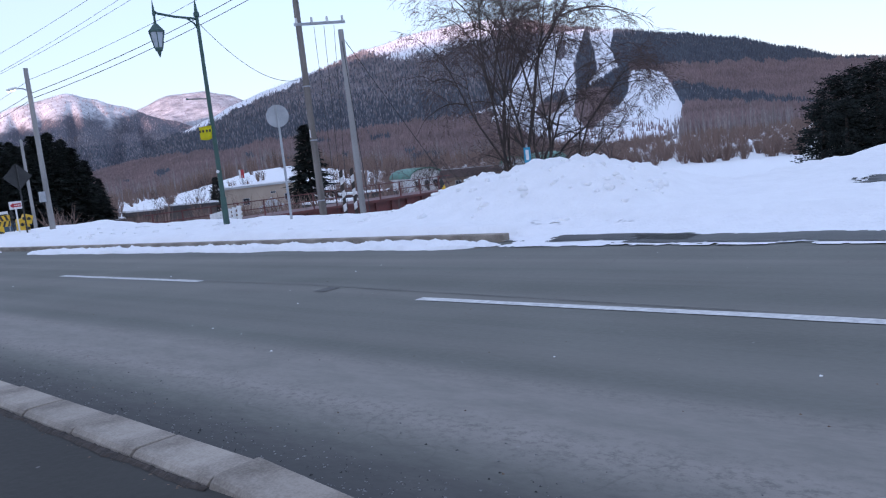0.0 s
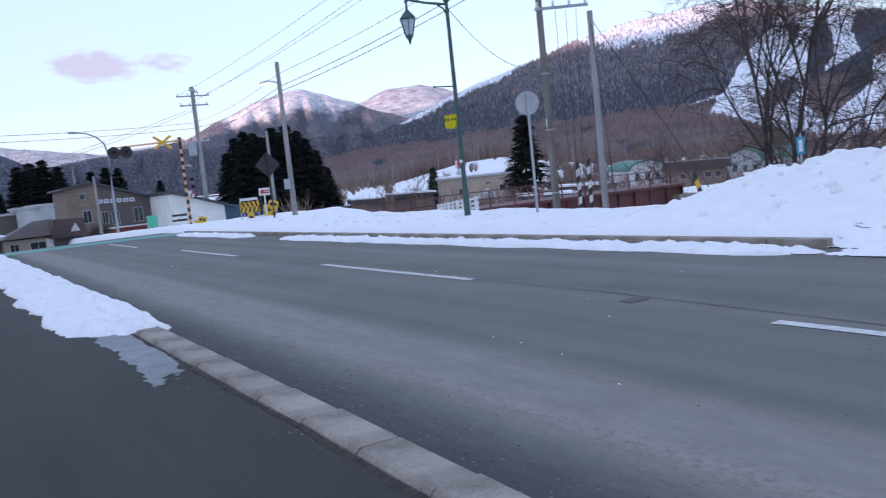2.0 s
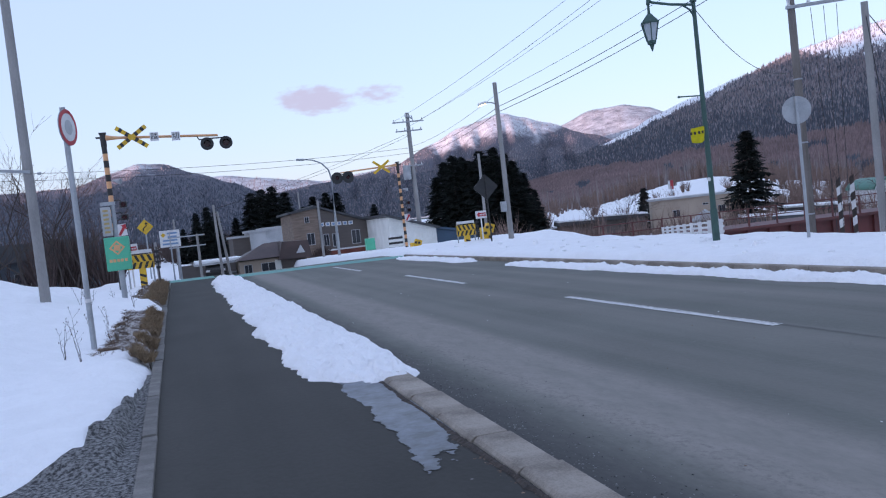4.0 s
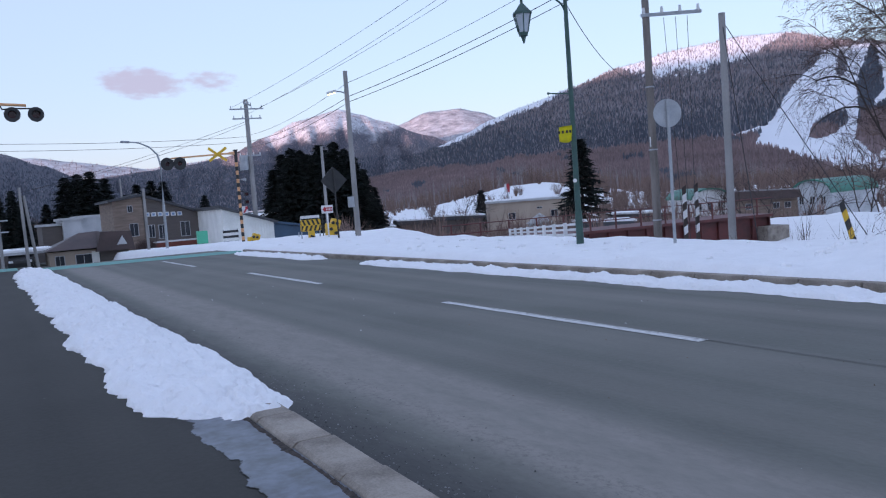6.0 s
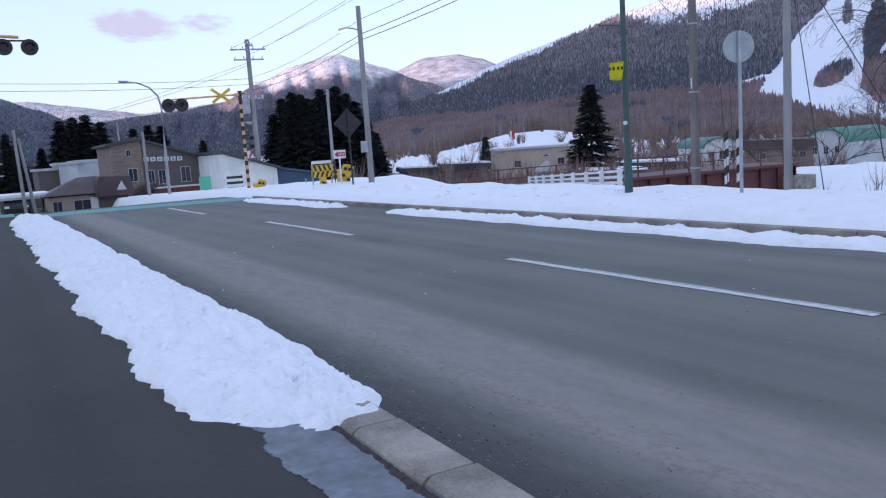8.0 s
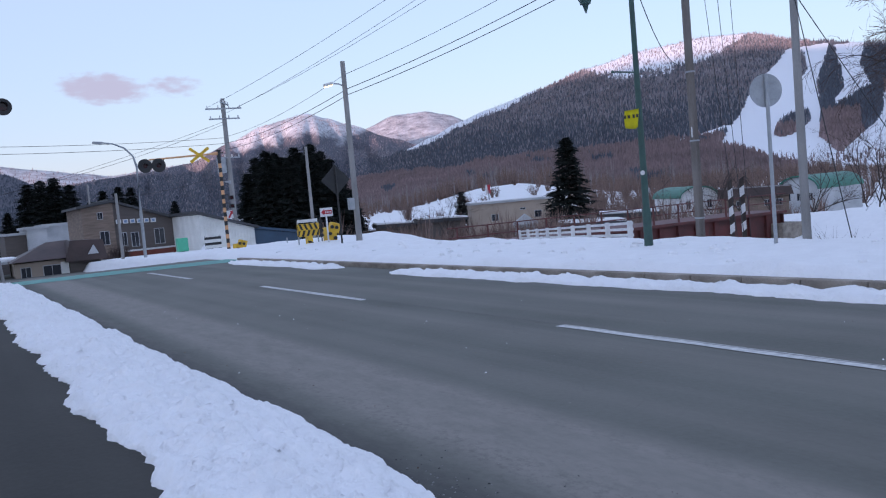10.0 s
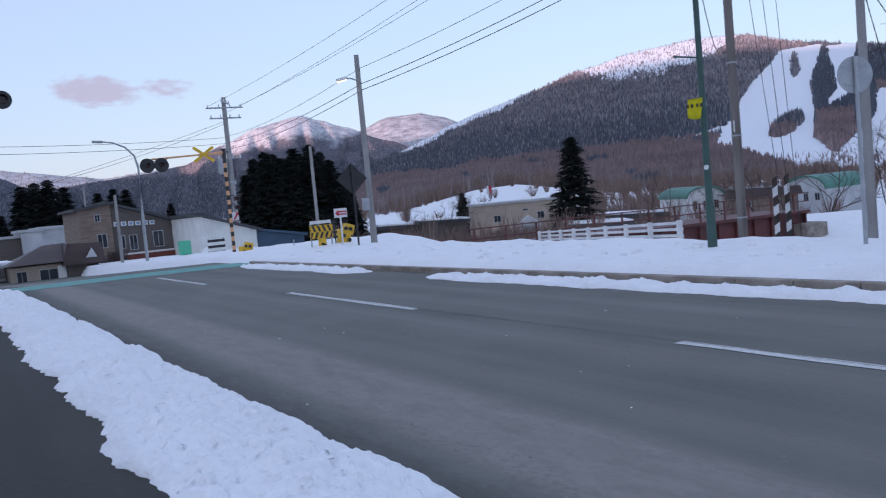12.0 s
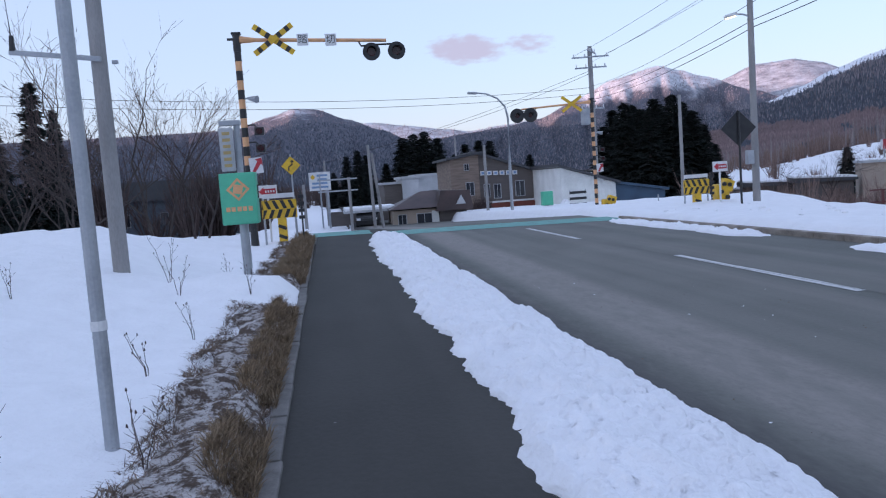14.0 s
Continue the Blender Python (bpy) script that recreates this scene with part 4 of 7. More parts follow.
def blades(name, count, box_, height, label, seed, material, lean=0.5):
    r = random.Random(seed)
    V, F = [], []
    x0, x1, y0, y1 = box_
    for _ in range(count):
        x, y = r.uniform(x0, x1), r.uniform(y0, y1)
        if fbm(x, y, 1.1, seed) < -0.3:
            continue
        z = verge_z(x, y) - 0.03
        h = height * r.uniform(0.4, 1.2)
        t, d = r.uniform(0, 6.28), r.uniform(0, 6.28)
        w = r.uniform(0.002, 0.005)
        lx, ly = math.cos(d) * h * lean * r.uniform(0.3, 1.6), math.sin(d) * h * lean * r.uniform(0.3, 1.6)
        k = len(V)
        V += [(x - w * math.cos(t), y - w * math.sin(t), z), (x + w * math.cos(t), y + w * math.sin(t), z),
              (x + lx * 0.5 + w * 0.7 * math.cos(t), y + ly * 0.5 + w * 0.7 * math.sin(t), z + h * 0.65), (x + lx * 0.5 - w * 0.7 * math.cos(t), y + ly * 0.5 - w * 0.7 * math.sin(t), z + h * 0.65), (x + lx, y + ly, z + h * 0.9)]
        F += [(k, k + 1, k + 2, k + 3), (k + 3, k + 2, k + 4)]
    tagged(raw(name, V, F, material), label, "grass", kind="stuff")


blades("dead_grass", 22000, (-2.38, -2.1, 10.6, 18.2), 0.12, "straw-coloured dead grass along the path edging", 3, M_GRASS, 0.7)
blades("dead_grass", 22000, (-2.6, -2.1, 21.2, 33.0), 0.17, "straw-coloured dead grass along the path edging", 5, M_GRASS, 0.7)
blades("dead_weeds", 14000, (-2.9, -2.15, 11.0, 18.2), 0.05, "flattened brown weeds on the frosted verge", 6, M_LITTER, 2.2)
blades("dead_weeds", 14000, (-2.95, -2.15, 20.9, 30.0), 0.06, "flattened brown weeds on the frosted verge", 7, M_LITTER, 2.2)


def lumps(name, label, count, spot, size, seed):
    """Broken chunks of ploughed snow."""
    r = random.Random(seed)
    V, F = [], []
    for _ in range(count):
        x, y = spot(r)
        z = ground_z(x, y)
        s = size * r.uniform(0.35, 1.0) ** 1.5
        bmx = bmesh.new()
        bmesh.ops.create_icosphere(bmx, subdivisions=2, radius=1)
        k = len(V)
        sx, sy, sz = s * r.uniform(0.8, 1.5), s * r.uniform(0.8, 1.5), s * r.uniform(0.6, 1.0)
        o = r.uniform(0, 50)
        for v in bmx.verts:
            f = 1 + 0.35 * noise.noise(v.co * 1.6 + Vector((o, o, 0)))
            V.append((x + v.co.x * sx * f, y + v.co.y * sy * f, z - 0.05 * sz + v.co.z * sz * f))
        bmx.verts.index_update()
        F += [tuple(k + v.index for v in f.verts) for f in bmx.faces]
        bmx.free()
    tagged(raw(name, V, F, M_SNOW, True), label, "snow", kind="stuff")


def heap_spot(r):
    y = r.uniform(2.6, 9.5)
    return r.gauss(11.9, 0.9), y


lumps("snow_chunks", "broken chunks of snow on the ploughed heap", 110, heap_spot, 0.1, 5)
lumps("snow_chunks", "loose lumps of snow along the far verge", 90, lambda r: (r.uniform(9.0, 12.5), r.uniform(8, 32)), 0.09, 6)


def weed(loc, h, seed, stems):
    r = random.Random(seed)
    bm = bmesh.new()
    for _ in range(stems):
        d = r.uniform(0, 6.28)
        s = r.uniform(0.1, 0.45)
        hh = h * r.uniform(0.6, 1.1)
        p = [Vector((0, 0, -0.1))]
        for k in range(1, 6):
            f = k / 5
            p.append(Vector((math.cos(d) * s * hh * f + r.uniform(-0.015, 0.015), math.sin(d) * s * hh * f + r.uniform(-0.015, 0.015), hh * f)))
        tube(bm, p, [0.004, 0.004, 0.003, 0.003, 0.002, 0.0015], 4)
        for k in (2, 3, 4):
            e = r.uniform(0, 6.28)
            q = p[k] + Vector((math.cos(e), math.sin(e), 0.9)) * hh * 0.16
            tube(bm, [p[k], q], [0.002, 0.0012], 3)
            if r.random() < 0.5:
                cone(bm, q, q + Vector((0, 0, 0.02)), 0.008, 0.003, 5)
        cone(bm, p[-1], p[-1] + Vector((0, 0, 0.02)), 0.008, 0.003, 5)
    ob = single("weed_stalk", bm, M_TWIG, "dry brown weed stalks poking through the snow", "weed", "weeds in the snow")
    ob.location = (*loc[:2], ground_z(*loc[:2]) if len(loc) < 3 else loc[2])


for k, (x, y, h) in enumerate(((-3.05, 11.3, 0.95), (-3.35, 12.0, 0.6), (-3.9, 19.6, 0.85), (-3.6, 18.6, 0.5), (-3.2, 14.8, 0.35), (-3.1, 16.5, 0.4), (-2.75, 12.6, 0.4), (-3.3, 21.2, 0.5), (-5.2, 17.5, 0.4), (-2.7, 18.6, 0.45))):
    weed((x, y), h, 30 + k, 3)


def plank(bm, a, b, w, t):
    """A flat bar from a to b in the x-z plane."""
    a, b = Vector(a), Vector(b)
    d = b - a
    rot = Matrix.Rotation(-math.atan2(d.z, d.x), 3, "Y")
    box(bm, (a + b) / 2, (d.length, t, w), rot, bev=0.004)


def glyph(char, size, loc, parent, material):
    cu = bpy.data.curves.new("sign_character", "FONT")
    cu.body, cu.size, cu.align_x, cu.align_y = char, size, "CENTER", "CENTER"
    tmp = new("sign_character", cu)
    me = bpy.data.meshes.new_from_object(tmp.evaluated_get(bpy.context.evaluated_depsgraph_get()))
    bpy.data.objects.remove(tmp)
    me.materials.append(material)
    ob = new("sign_character", me)
    ob.parent = parent
    ob.matrix_parent_inverse = Matrix.Identity(4)
    ob.matrix_basis = pose(*loc, 90, 0, 0)


def crossing_signal(loc, height, sign, label, arm=3.9, drop=0.18, buck_x=0.95, stripes=19, mast_a=None, characters=True, lamp=1.0):
    """Overhang level crossing signal. sign: +1, the arm points along +x; -1, along -x."""
    t = thing("crossing_signal", loc, label, "crossing signal", "level crossing signals")
    a, b = bmesh.new(), bmesh.new()
    cone(a, (0, 0, 0.5), (0, 0, height - 0.45), 0.085, 0.085, 14)
    seg = (height - 0.95) / stripes
    for i in range(0, stripes, 2):
        ring = bmesh.new()
        cone(ring, (0, 0, 0.5 + seg * i), (0, 0, 0.5 + seg * (i + 1)), 0.089, 0.089, 14)
        part("mast_band", ring, M_BLACK, t)
    cone(b, (0, 0, -0.3), (0, 0, 0.5), 0.12, 0.1, 14)
    part("mast_foot", b, M_BLACK, t)
    b = bmesh.new()
    cone(b, (0, 0, height - 0.45), (0, 0, height), 0.1, 0.1, 14)
    box(b, (0, 0, height + 0.02), (0.24, 0.24, 0.05), bev=0.01)
    box(b, (-sign * 0.16, 0, height - 0.12), (0.16, 0.06, 0.06), bev=0.01)
    part("mast", a, mast_a or M_ORANGE, t)
    part("mast_head", b, M_BLACK, t)
    za, zb = height - 0.14, height - 0.14 - drop
    at = lambda x: za + (zb - za) * x / arm
    bm = bmesh.new()
    cone(bm, (sign * 0.08, 0, za), (sign * 0.5, 0, at(0.5)), 0.1, 0.05, 10)
    cone(bm, (sign * 0.5, 0, at(0.5)), (sign * arm, 0, zb), 0.05, 0.045, 10)
    part("arm", bm, M_ORANGE, t, "cream-orange tubular arm")
    # crossbuck of yellow boards with black bands
    bx, bz = sign * buck_x, at(buck_x)
    for s in (1, -1):
        board = bmesh.new()
        d = Vector((0.5, 0, 0.36 * s))
        c = Vector((bx, -0.08 - 0.03 * (s > 0), bz))
        plank(board, c - d, c + d, 0.15, 0.02)
        buck = part("crossbuck", board, M_YELLOW, t, "yellow crossing board")
        for k in ((-0.72, -0.3, 0.3, 0.72) if characters else ()):
            bands = bmesh.new()
            e = d.normalized() * 0.055
            plank(bands, c + d * k - e + Vector((0, -0.004, 0)), c + d * k + e + Vector((0, -0.004, 0)), 0.152, 0.02)
            part("black_band", bands, M_BLACK, buck)
    if characters:
        for x, ch in ((1.7, "踏"), (2.43, "切")):
            bm = bmesh.new()
            box(bm, (sign * x, -0.07, at(x)), (0.29, 0.02, 0.31), bev=0.006)
            pl = part("character_plate", bm, M_WHITE, t, "white plate with a black character")
            glyph(ch, 0.25, (sign * x, -0.083, at(x)), pl, M_BLACK)
    bm = bmesh.new()
    tube(bm, [(sign * (arm - 0.75), 0, at(arm - 0.75)), (sign * (arm - 0.68), 0, zb - 0.12), (sign * (arm - 0.3), 0, zb - 0.1), (sign * (arm + 0.3), 0, zb - 0.1)], 0.025, 8)
    part("lamp_bracket", bm, M_BLACK, t)
    for x in (arm - 0.42, arm + 0.25):
        bm = bmesh.new()
        cone(bm, (sign * x, -0.14, zb - 0.3), (sign * x, -0.11, zb - 0.3), 0.235 * lamp, 0.235 * lamp, 24)
        cone(bm, (sign * x, -0.11, zb - 0.3), (sign * x, 0.08, zb - 0.3), 0.21 * lamp, 0.15 * lamp, 20)
        bulb = part("signal_lamp", bm, M_BLACK, t, "round black signal head, unlit")
        bm = bmesh.new()
        cone(bm, (sign * x, -0.148, zb - 0.3), (sign * x, -0.141, zb - 0.3), 0.1, 0.12, 16)
        part("lens", bm, M_REDLENS, bulb)
        bm = bmesh.new()
        V0 = []
        for i in range(13):
            q = math.pi * i / 12
            V0.append((bm.verts.new((sign * x + 0.13 * math.cos(q), -0.14, zb - 0.3 + 0.13 * math.sin(q))), bm.verts.new((sign * x + 0.13 * math.cos(q), -0.3, zb - 0.3 + 0.12 * math.sin(q)))))
        for (p, q), (r_, s_) in zip(V0, V0[1:]):
            bm.faces.new((p, r_, s_, q))
        part("visor", bm, M_BLACK, bulb)
    for z in (height - 2.5, height - 2.95):
        bm = bmesh.new()
        tube(bm, [(0, 0, z + 0.14), (0.26 , -0.02, z + 0.15), (0.34, -0.04, z + 0.05)], 0.022, 8)
        part("side_bracket", bm, M_BLACK, t)
        bm = bmesh.new()
        box(bm, (0.38, -0.08, z - 0.03), (0.25, 0.2, 0.22), bev=0.03)
        sl = part("side_lamp", bm, M_BLACK, t)
        bm = bmesh.new()
        cone(bm, (0.38, -0.195, z - 0.03), (0.38, -0.182, z - 0.03), 0.08, 0.09, 16)
        part("lens", bm, M_REDLENS, sl, "dark red lens")
    bm = bmesh.new()
    tube(bm, [(0, 0, height - 1.7), (0.12, -0.05, height - 1.66), (0.2, -0.1, height - 1.68)], 0.018, 6)
    cone(bm, (0.16, -0.08, height - 1.66), (0.4, -0.22, height - 1.72), 0.035, 0.1, 14)
    part("horn_speaker", bm, M_GALV, t, "grey horn loudspeaker")
    bm = bmesh.new()
    box(bm, (0.22, -0.12, height - 3.42), (0.34, 0.015, 0.42), Matrix.Rotation(radians(-4), 3, "Y"), bev=0.004)
    plate = part("direction_plate", bm, M_WHITE, t, "white plate with a red arrow")
    bm = bmesh.new()
    prism(bm, [(0.1, height - 3.6), (0.18, height - 3.62), (0.34, height - 3.38), (0.39, height - 3.42), (0.37, height - 3.22), (0.2, height - 3.26), (0.26, height - 3.31)], "y", -0.135, -0.129)
    part("arrow", bm, M_RED, plate)
    return t


crossing_signal((-3.6, 29.5, 0.2), 5.62, 1, "orange and black striped crossing signal mast with overhead arm")
crossing_signal((11.75, 46, -0.75), 5.9, -1, "pale orange and black striped crossing signal mast beyond the road", arm=3.6, buck_x=1.05, mast_a=M_ORANGE, stripes=21, characters=False, lamp=1.5)


# ---- barrier machines of the crossing ----
def barrier(loc, flip, label):
    t = thing("crossing_barrier", loc, label, "crossing barrier", "crossing barriers")
    bm = bmesh.new()
    box(bm, (0, 0, 0.9), (0.98, 0.03, 0.52), bev=0.008)
    board = part("board", bm, M_YELLOW, t, "yellow board with slanting black stripes")
    bm = bmesh.new()
    for row, s in ((0.77, 1), (1.03, -1)):
        for k in range(-2, 3):
            x = k * 0.22
            o = [(x - 0.1, row - 0.12), (x, row - 0.12), (x + 0.1 * s, row + 0.12), (x - 0.1 + 0.1 * s, row + 0.12)]
            o = [(max(-0.48, min(0.48, u)), v) for u, v in o]
            if o[1][0] - o[0][0] > 0.03:
                prism(bm, o, "y", -0.022, -0.016)
    part("stripe", bm, M_BLACK, board)
    bm = bmesh.new()
    box(bm, (0.05, 0.1, 0.3), (0.24, 0.26, 0.7), bev=0.02)
    part("machine_body", bm, M_YELLOW, t)
    bm = bmesh.new()
    for z in (0.1, 0.38):
        box(bm, (0.05, -0.035, z), (0.245, 0.012, 0.09), Matrix.Rotation(radians(25), 3, "Y"))
    part("black_band", bm, M_BLACK, t)
    for x in (-0.44, 0.44):
        bm = bmesh.new()
        cone(bm, (x, 0.04, -0.3), (x, 0.04, 1.25), 0.03, 0.03, 8)
        part("post", bm, M_GALV, t)
    bm = bmesh.new()
    box(bm, (0, 0.02, 1.28), (0.9, 0.05, 0.13), bev=0.01)
    part("top_board", bm, M_WHITE, t, "weathered white board")
    bm = bmesh.new()
    for k in range(4):
        box(bm, (0.62 * flip, 0.05, 0.62 + 0.2 * k), (0.17, 0.04, 0.1), bev=0.006)
    cone(bm, (0.62 * flip, 0.08, 0.0), (0.62 * flip, 0.08, 1.4), 0.025, 0.025, 8)
    part("marker", bm, M_BLACK, t, "black and white slatted marker")
    return t


barrier((-2.98, 31, 0.28), 1, "yellow and black crossing barrier on the snowy verge")
bar = barrier((11.6, 34.9, -0.12), 1, "yellow and black crossing barrier beside a snow bank")


def slat_board(loc, label):
    """A board of dark and pale slats on two posts."""
    t = thing("slat_board", loc, label, "crossing board")
    for k in range(7):
        bm = bmesh.new()
        box(bm, (0, 0, 0.25 + 0.17 * k), (1.0, 0.04, 0.15), bev=0.006)
        part("slat", bm, M_BLACK if k % 2 == 0 else M_CREAM, t)
    for x in (-0.46, 0.46):
        bm = bmesh.new()
        cone(bm, (x, 0.05, -0.4), (x, 0.05, 1.42), 0.03, 0.03, 8)
        part("post", bm, M_GALV, t)


slat_board((12.6, 51.5, -0.85), "black and white slatted board beyond the tracks")


def machine(loc, label):
    """The round-cornered yellow drive of a crossing gate, with black spots."""
    t = thing("gate_drive", loc, label, "gate drive", "gate drives")
    bm = bmesh.new()
    box(bm, (0, 0, 0.45), (0.5, 0.4, 0.9), bev=0.06)
    box(bm, (0.2, -0.05, 0.85), (0.42, 0.36, 0.42), Matrix.Rotation(radians(20), 3, "Y"), bev=0.05)
    part("housing", bm, M_YELLOW, t)
    for x, z in ((-0.1, 0.22), (0.13, 0.42), (-0.1, 0.62), (0.22, 0.86), (0.02, 0.9)):
        bm = bmesh.new()
        cone(bm, (x, -0.285, z), (x, -0.2, z), 0.075, 0.075, 12)
        part("black_spot", bm, M_BLACK, t)


machine((12.15, 45.6, -0.75), "yellow gate drive with black markings beside the signal mast")
machine((12.75, 35.3, -0.1), "yellow gate drive with black markings in the snow")


# ---- relay boxes ----
def relay_box(loc, w, h, d, lift, label, emblem):
    t = thing("relay_box", loc, label, "relay box", "mint relay boxes")
    bm = bmesh.new()
    box(bm, (0, 0, lift + h / 2), (w, d, h), bev=0.025)
    body = part("cabinet", bm, M_MINTBOX, t)
    bm = bmesh.new()
    box(bm, (0, -d / 2 - 0.006, lift + h / 2), (w - 0.07, 0.012, h - 0.07), bev=0.004)
    door = part("door", bm, M_MINTBOX, t)
    bm = bmesh.new()
    box(bm, (w / 2 + 0.006, 0.05, lift + h * 0.62), (0.02, 0.08, 0.24), bev=0.006)
    part("latch", bm, M_BLACK, body)
    if emblem:
        bm = bmesh.new()
        for r, y in ((0.2, -0.016),):
            o = [(0, r), (r, 0), (0, -r), (-r, 0)]
            i_ = [(0, r * 0.72), (r * 0.72, 0), (0, -r * 0.72), (-r * 0.72, 0)]
            for k in range(4):
                q = [o[k], o[(k + 1) % 4], i_[(k + 1) % 4], i_[k]]
                prism(bm, [(u, v + lift + h * 0.68) for u, v in q], "y", -d / 2 - 0.02, -d / 2 - 0.013)
        box(bm, (0, -d / 2 - 0.016, lift + h * 0.68), (0.16, 0.008, 0.16), Matrix.Rotation(radians(12), 3, "Y"), bev=0.003)
        part("emblem", bm, M_ORANGE, door, "faded orange diamond emblem")
        for x in (-0.19, -0.1, 0.0, 0.09, 0.19):
            bm = bmesh.new()
            box(bm, (x, -d / 2 - 0.016, lift + h * 0.3), (0.07, 0.008, 0.08))
            part("letter_bar", bm, M_ORANGE, door, "faded orange lettering")
    bm = bmesh.new()
    cone(bm, (0.02, 0, -0.3), (0.02, 0, lift), 0.075, 0.075, 14)
    box(bm, (0.02, 0, 0.02), (0.26, 0.26, 0.04), bev=0.01)
    part("pedestal", bm, M_GALV, t, "grey steel pedestal")


relay_box((-3.13, 22.4, 0.2), 0.62, 0.9, 0.42, 0.95, "mint green relay cabinet with a faded emblem on a post", True)
relay_box((10.9, 52, -0.85), 0.62, 0.8, 0.45, 0.65, "mint green relay cabinet beyond the tracks", False)


# ---- signs ----
def post_sign(name, loc, post_h, r, label, category, build, rz=0.0, material=M_GALV, group="road signs"):
    t = thing(name, loc, label, category, group, rz=rz)
    bm = bmesh.new()
    cone(bm, (0, 0, -0.4), (0, 0, post_h), r, r, 12)
    part("post", bm, material, t)
    build(t)
    return t


def disc_face(t, z, r, ring=None, face=None, back=M_GALV):
    bm = bmesh.new()
    cone(bm, (0, -0.05, z), (0, -0.035, z), r, r, 32)
    d = part("disc", bm, back, t)
    for rr, y, m in ((r * 0.99, -0.056, ring), (r * 0.76, -0.06, face)):
        if m:
            bm = bmesh.new()
            cone(bm, (0, y, z), (0, y + 0.004, z), rr, rr, 32)
            part("face", bm, m, d)


def near_sign(t):
    disc_face(t, 3.5, 0.29, M_RED, M_WHITE)
    bm = bmesh.new()
    cone(bm, (0, -0.064, 3.5), (0, -0.061, 3.5), 0.12, 0.12, 24)
    part("face", bm, M_PALE, t)
    bm = bmesh.new()
    cone(bm, (0, 0, 0.7), (0, 0, 0.76), 0.05, 0.05, 12)
    part("tape_band", bm, M_WHITE, t, "white tape band")


post_sign("round_sign", (-3.07, 13.2, 0.2), 3.82, 0.044, "round red-rimmed traffic sign on a grey steel post", "traffic sign", near_sign, rz=70)


def back_sign(t):
    disc_face(t, 3.0, 0.31)
    for z in (2.86, 3.14):
        bm = bmesh.new()
        box(bm, (0, -0.025, z), (0.4, 0.02, 0.04))
        part("clamp", bm, M_GALV, t)


post_sign("round_sign", (11.74, 13.5, 0.08), 3.3, 0.035, "back of a round grey traffic sign on a steel post", "traffic sign", back_sign, rz=150)


def diamond(t, z, r, m, arrow=None):
    bm = bmesh.new()
    prism(bm, [(0, z + r), (r, z), (0, z - r), (-r, z)], "y", -0.06, -0.04)
    d = part("plate", bm, m, t)
    if arrow:
        bm = bmesh.new()
        tube(bm, [(-0.1, -0.064, z - 0.2), (-0.1, -0.064, z - 0.06), (0.06, -0.064, z + 0.05), (0.06, -0.064, z + 0.16)], 0.03, 6)
        prism(bm, [(-0.03, z + 0.14), (0.15, z + 0.14), (0.06, z + 0.25)], "y", -0.075, -0.058)
        part("arrow", bm, arrow, d)


post_sign("warning_sign", (-3.0, 42, -0.3), 3.5, 0.035, "yellow diamond bend warning sign on a post", "traffic sign", lambda t: diamond(t, 3.03, 0.4, M_YELLOW, M_BLACK))
post_sign("warning_sign", (11.6, 31.8, 0.05), 3.1, 0.035, "dark back of a diamond warning sign on a post", "traffic sign", lambda t: diamond(t, 2.6, 0.58, M_BLACK), rz=175, material=M_BLACK)


def arrow_board(t):
    bm = bmesh.new()
    box(bm, (0, -0.04, 1.5), (0.56, 0.02, 0.36), bev=0.006)
    d = part("plate", bm, M_WHITE, t)
    bm = bmesh.new()
    prism(bm, [(-0.24, 1.5), (-0.1, 1.63), (-0.1, 1.58), (0.24, 1.58), (0.24, 1.42), (-0.1, 1.42), (-0.1, 1.37)], "y", -0.058, -0.052)
    part("arrow", bm, M_RED, d)
    for k in range(4):
        bm = bmesh.new()
        box(bm, (-0.04 + 0.075 * k, -0.06, 1.5), (0.045, 0.006, 0.06))
        part("letter_bar", bm, M_WHITE, d)


post_sign("arrow_sign", (12.2, 34.3, -0.05), 1.62, 0.035, "white sign with a red arrow above the snow", "traffic sign", arrow_board, material=M_WHITE)
post_sign("arrow_sign", (-3.3, 31.4, 0.2), 1.7, 0.03, "small white sign with a red arrow by the barrier", "traffic sign", arrow_board, material=M_WHITE)


def led_panel(t):
    bm = bmesh.new()
    box(bm, (-0.2, -0.07, 2.28), (0.26, 0.1, 0.82), bev=0.02)
    d = part("panel", bm, M_PALE, t)
    for k in range(6):
        bm = bmesh.new()
        box(bm, (-0.2, -0.125, 1.98 + 0.12 * k), (0.14, 0.012, 0.06))
        part("letter_bar", bm, M_AMBER, d, "faded amber lettering")
    bm = bmesh.new()
    box(bm, (-0.12, -0.02, 2.78), (0.4, 0.16, 0.1), bev=0.02)
    part("hood", bm, M_GALV, t)


post_sign("display_sign", (-3.2, 23.6, 0.25), 2.75, 0.06, "narrow grey display panel with amber lettering on a post", "sign", led_panel)


def small_blue(t):
    bm = bmesh.new()
    box(bm, (0, -0.03, 1.75), (0.22, 0.02, 0.5), bev=0.005)
    d = part("plate", bm, M_BLUE, t)
    bm = bmesh.new()
    box(bm, (0, -0.044, 1.75), (0.1, 0.006, 0.34))
    part("symbol", bm, M_WHITE, d)


post_sign("blue_sign", (19.8, 11.0, -0.55), 2.1, 0.03, "small blue sign with white symbol behind the snow heap", "sign", small_blue, rz=-60)


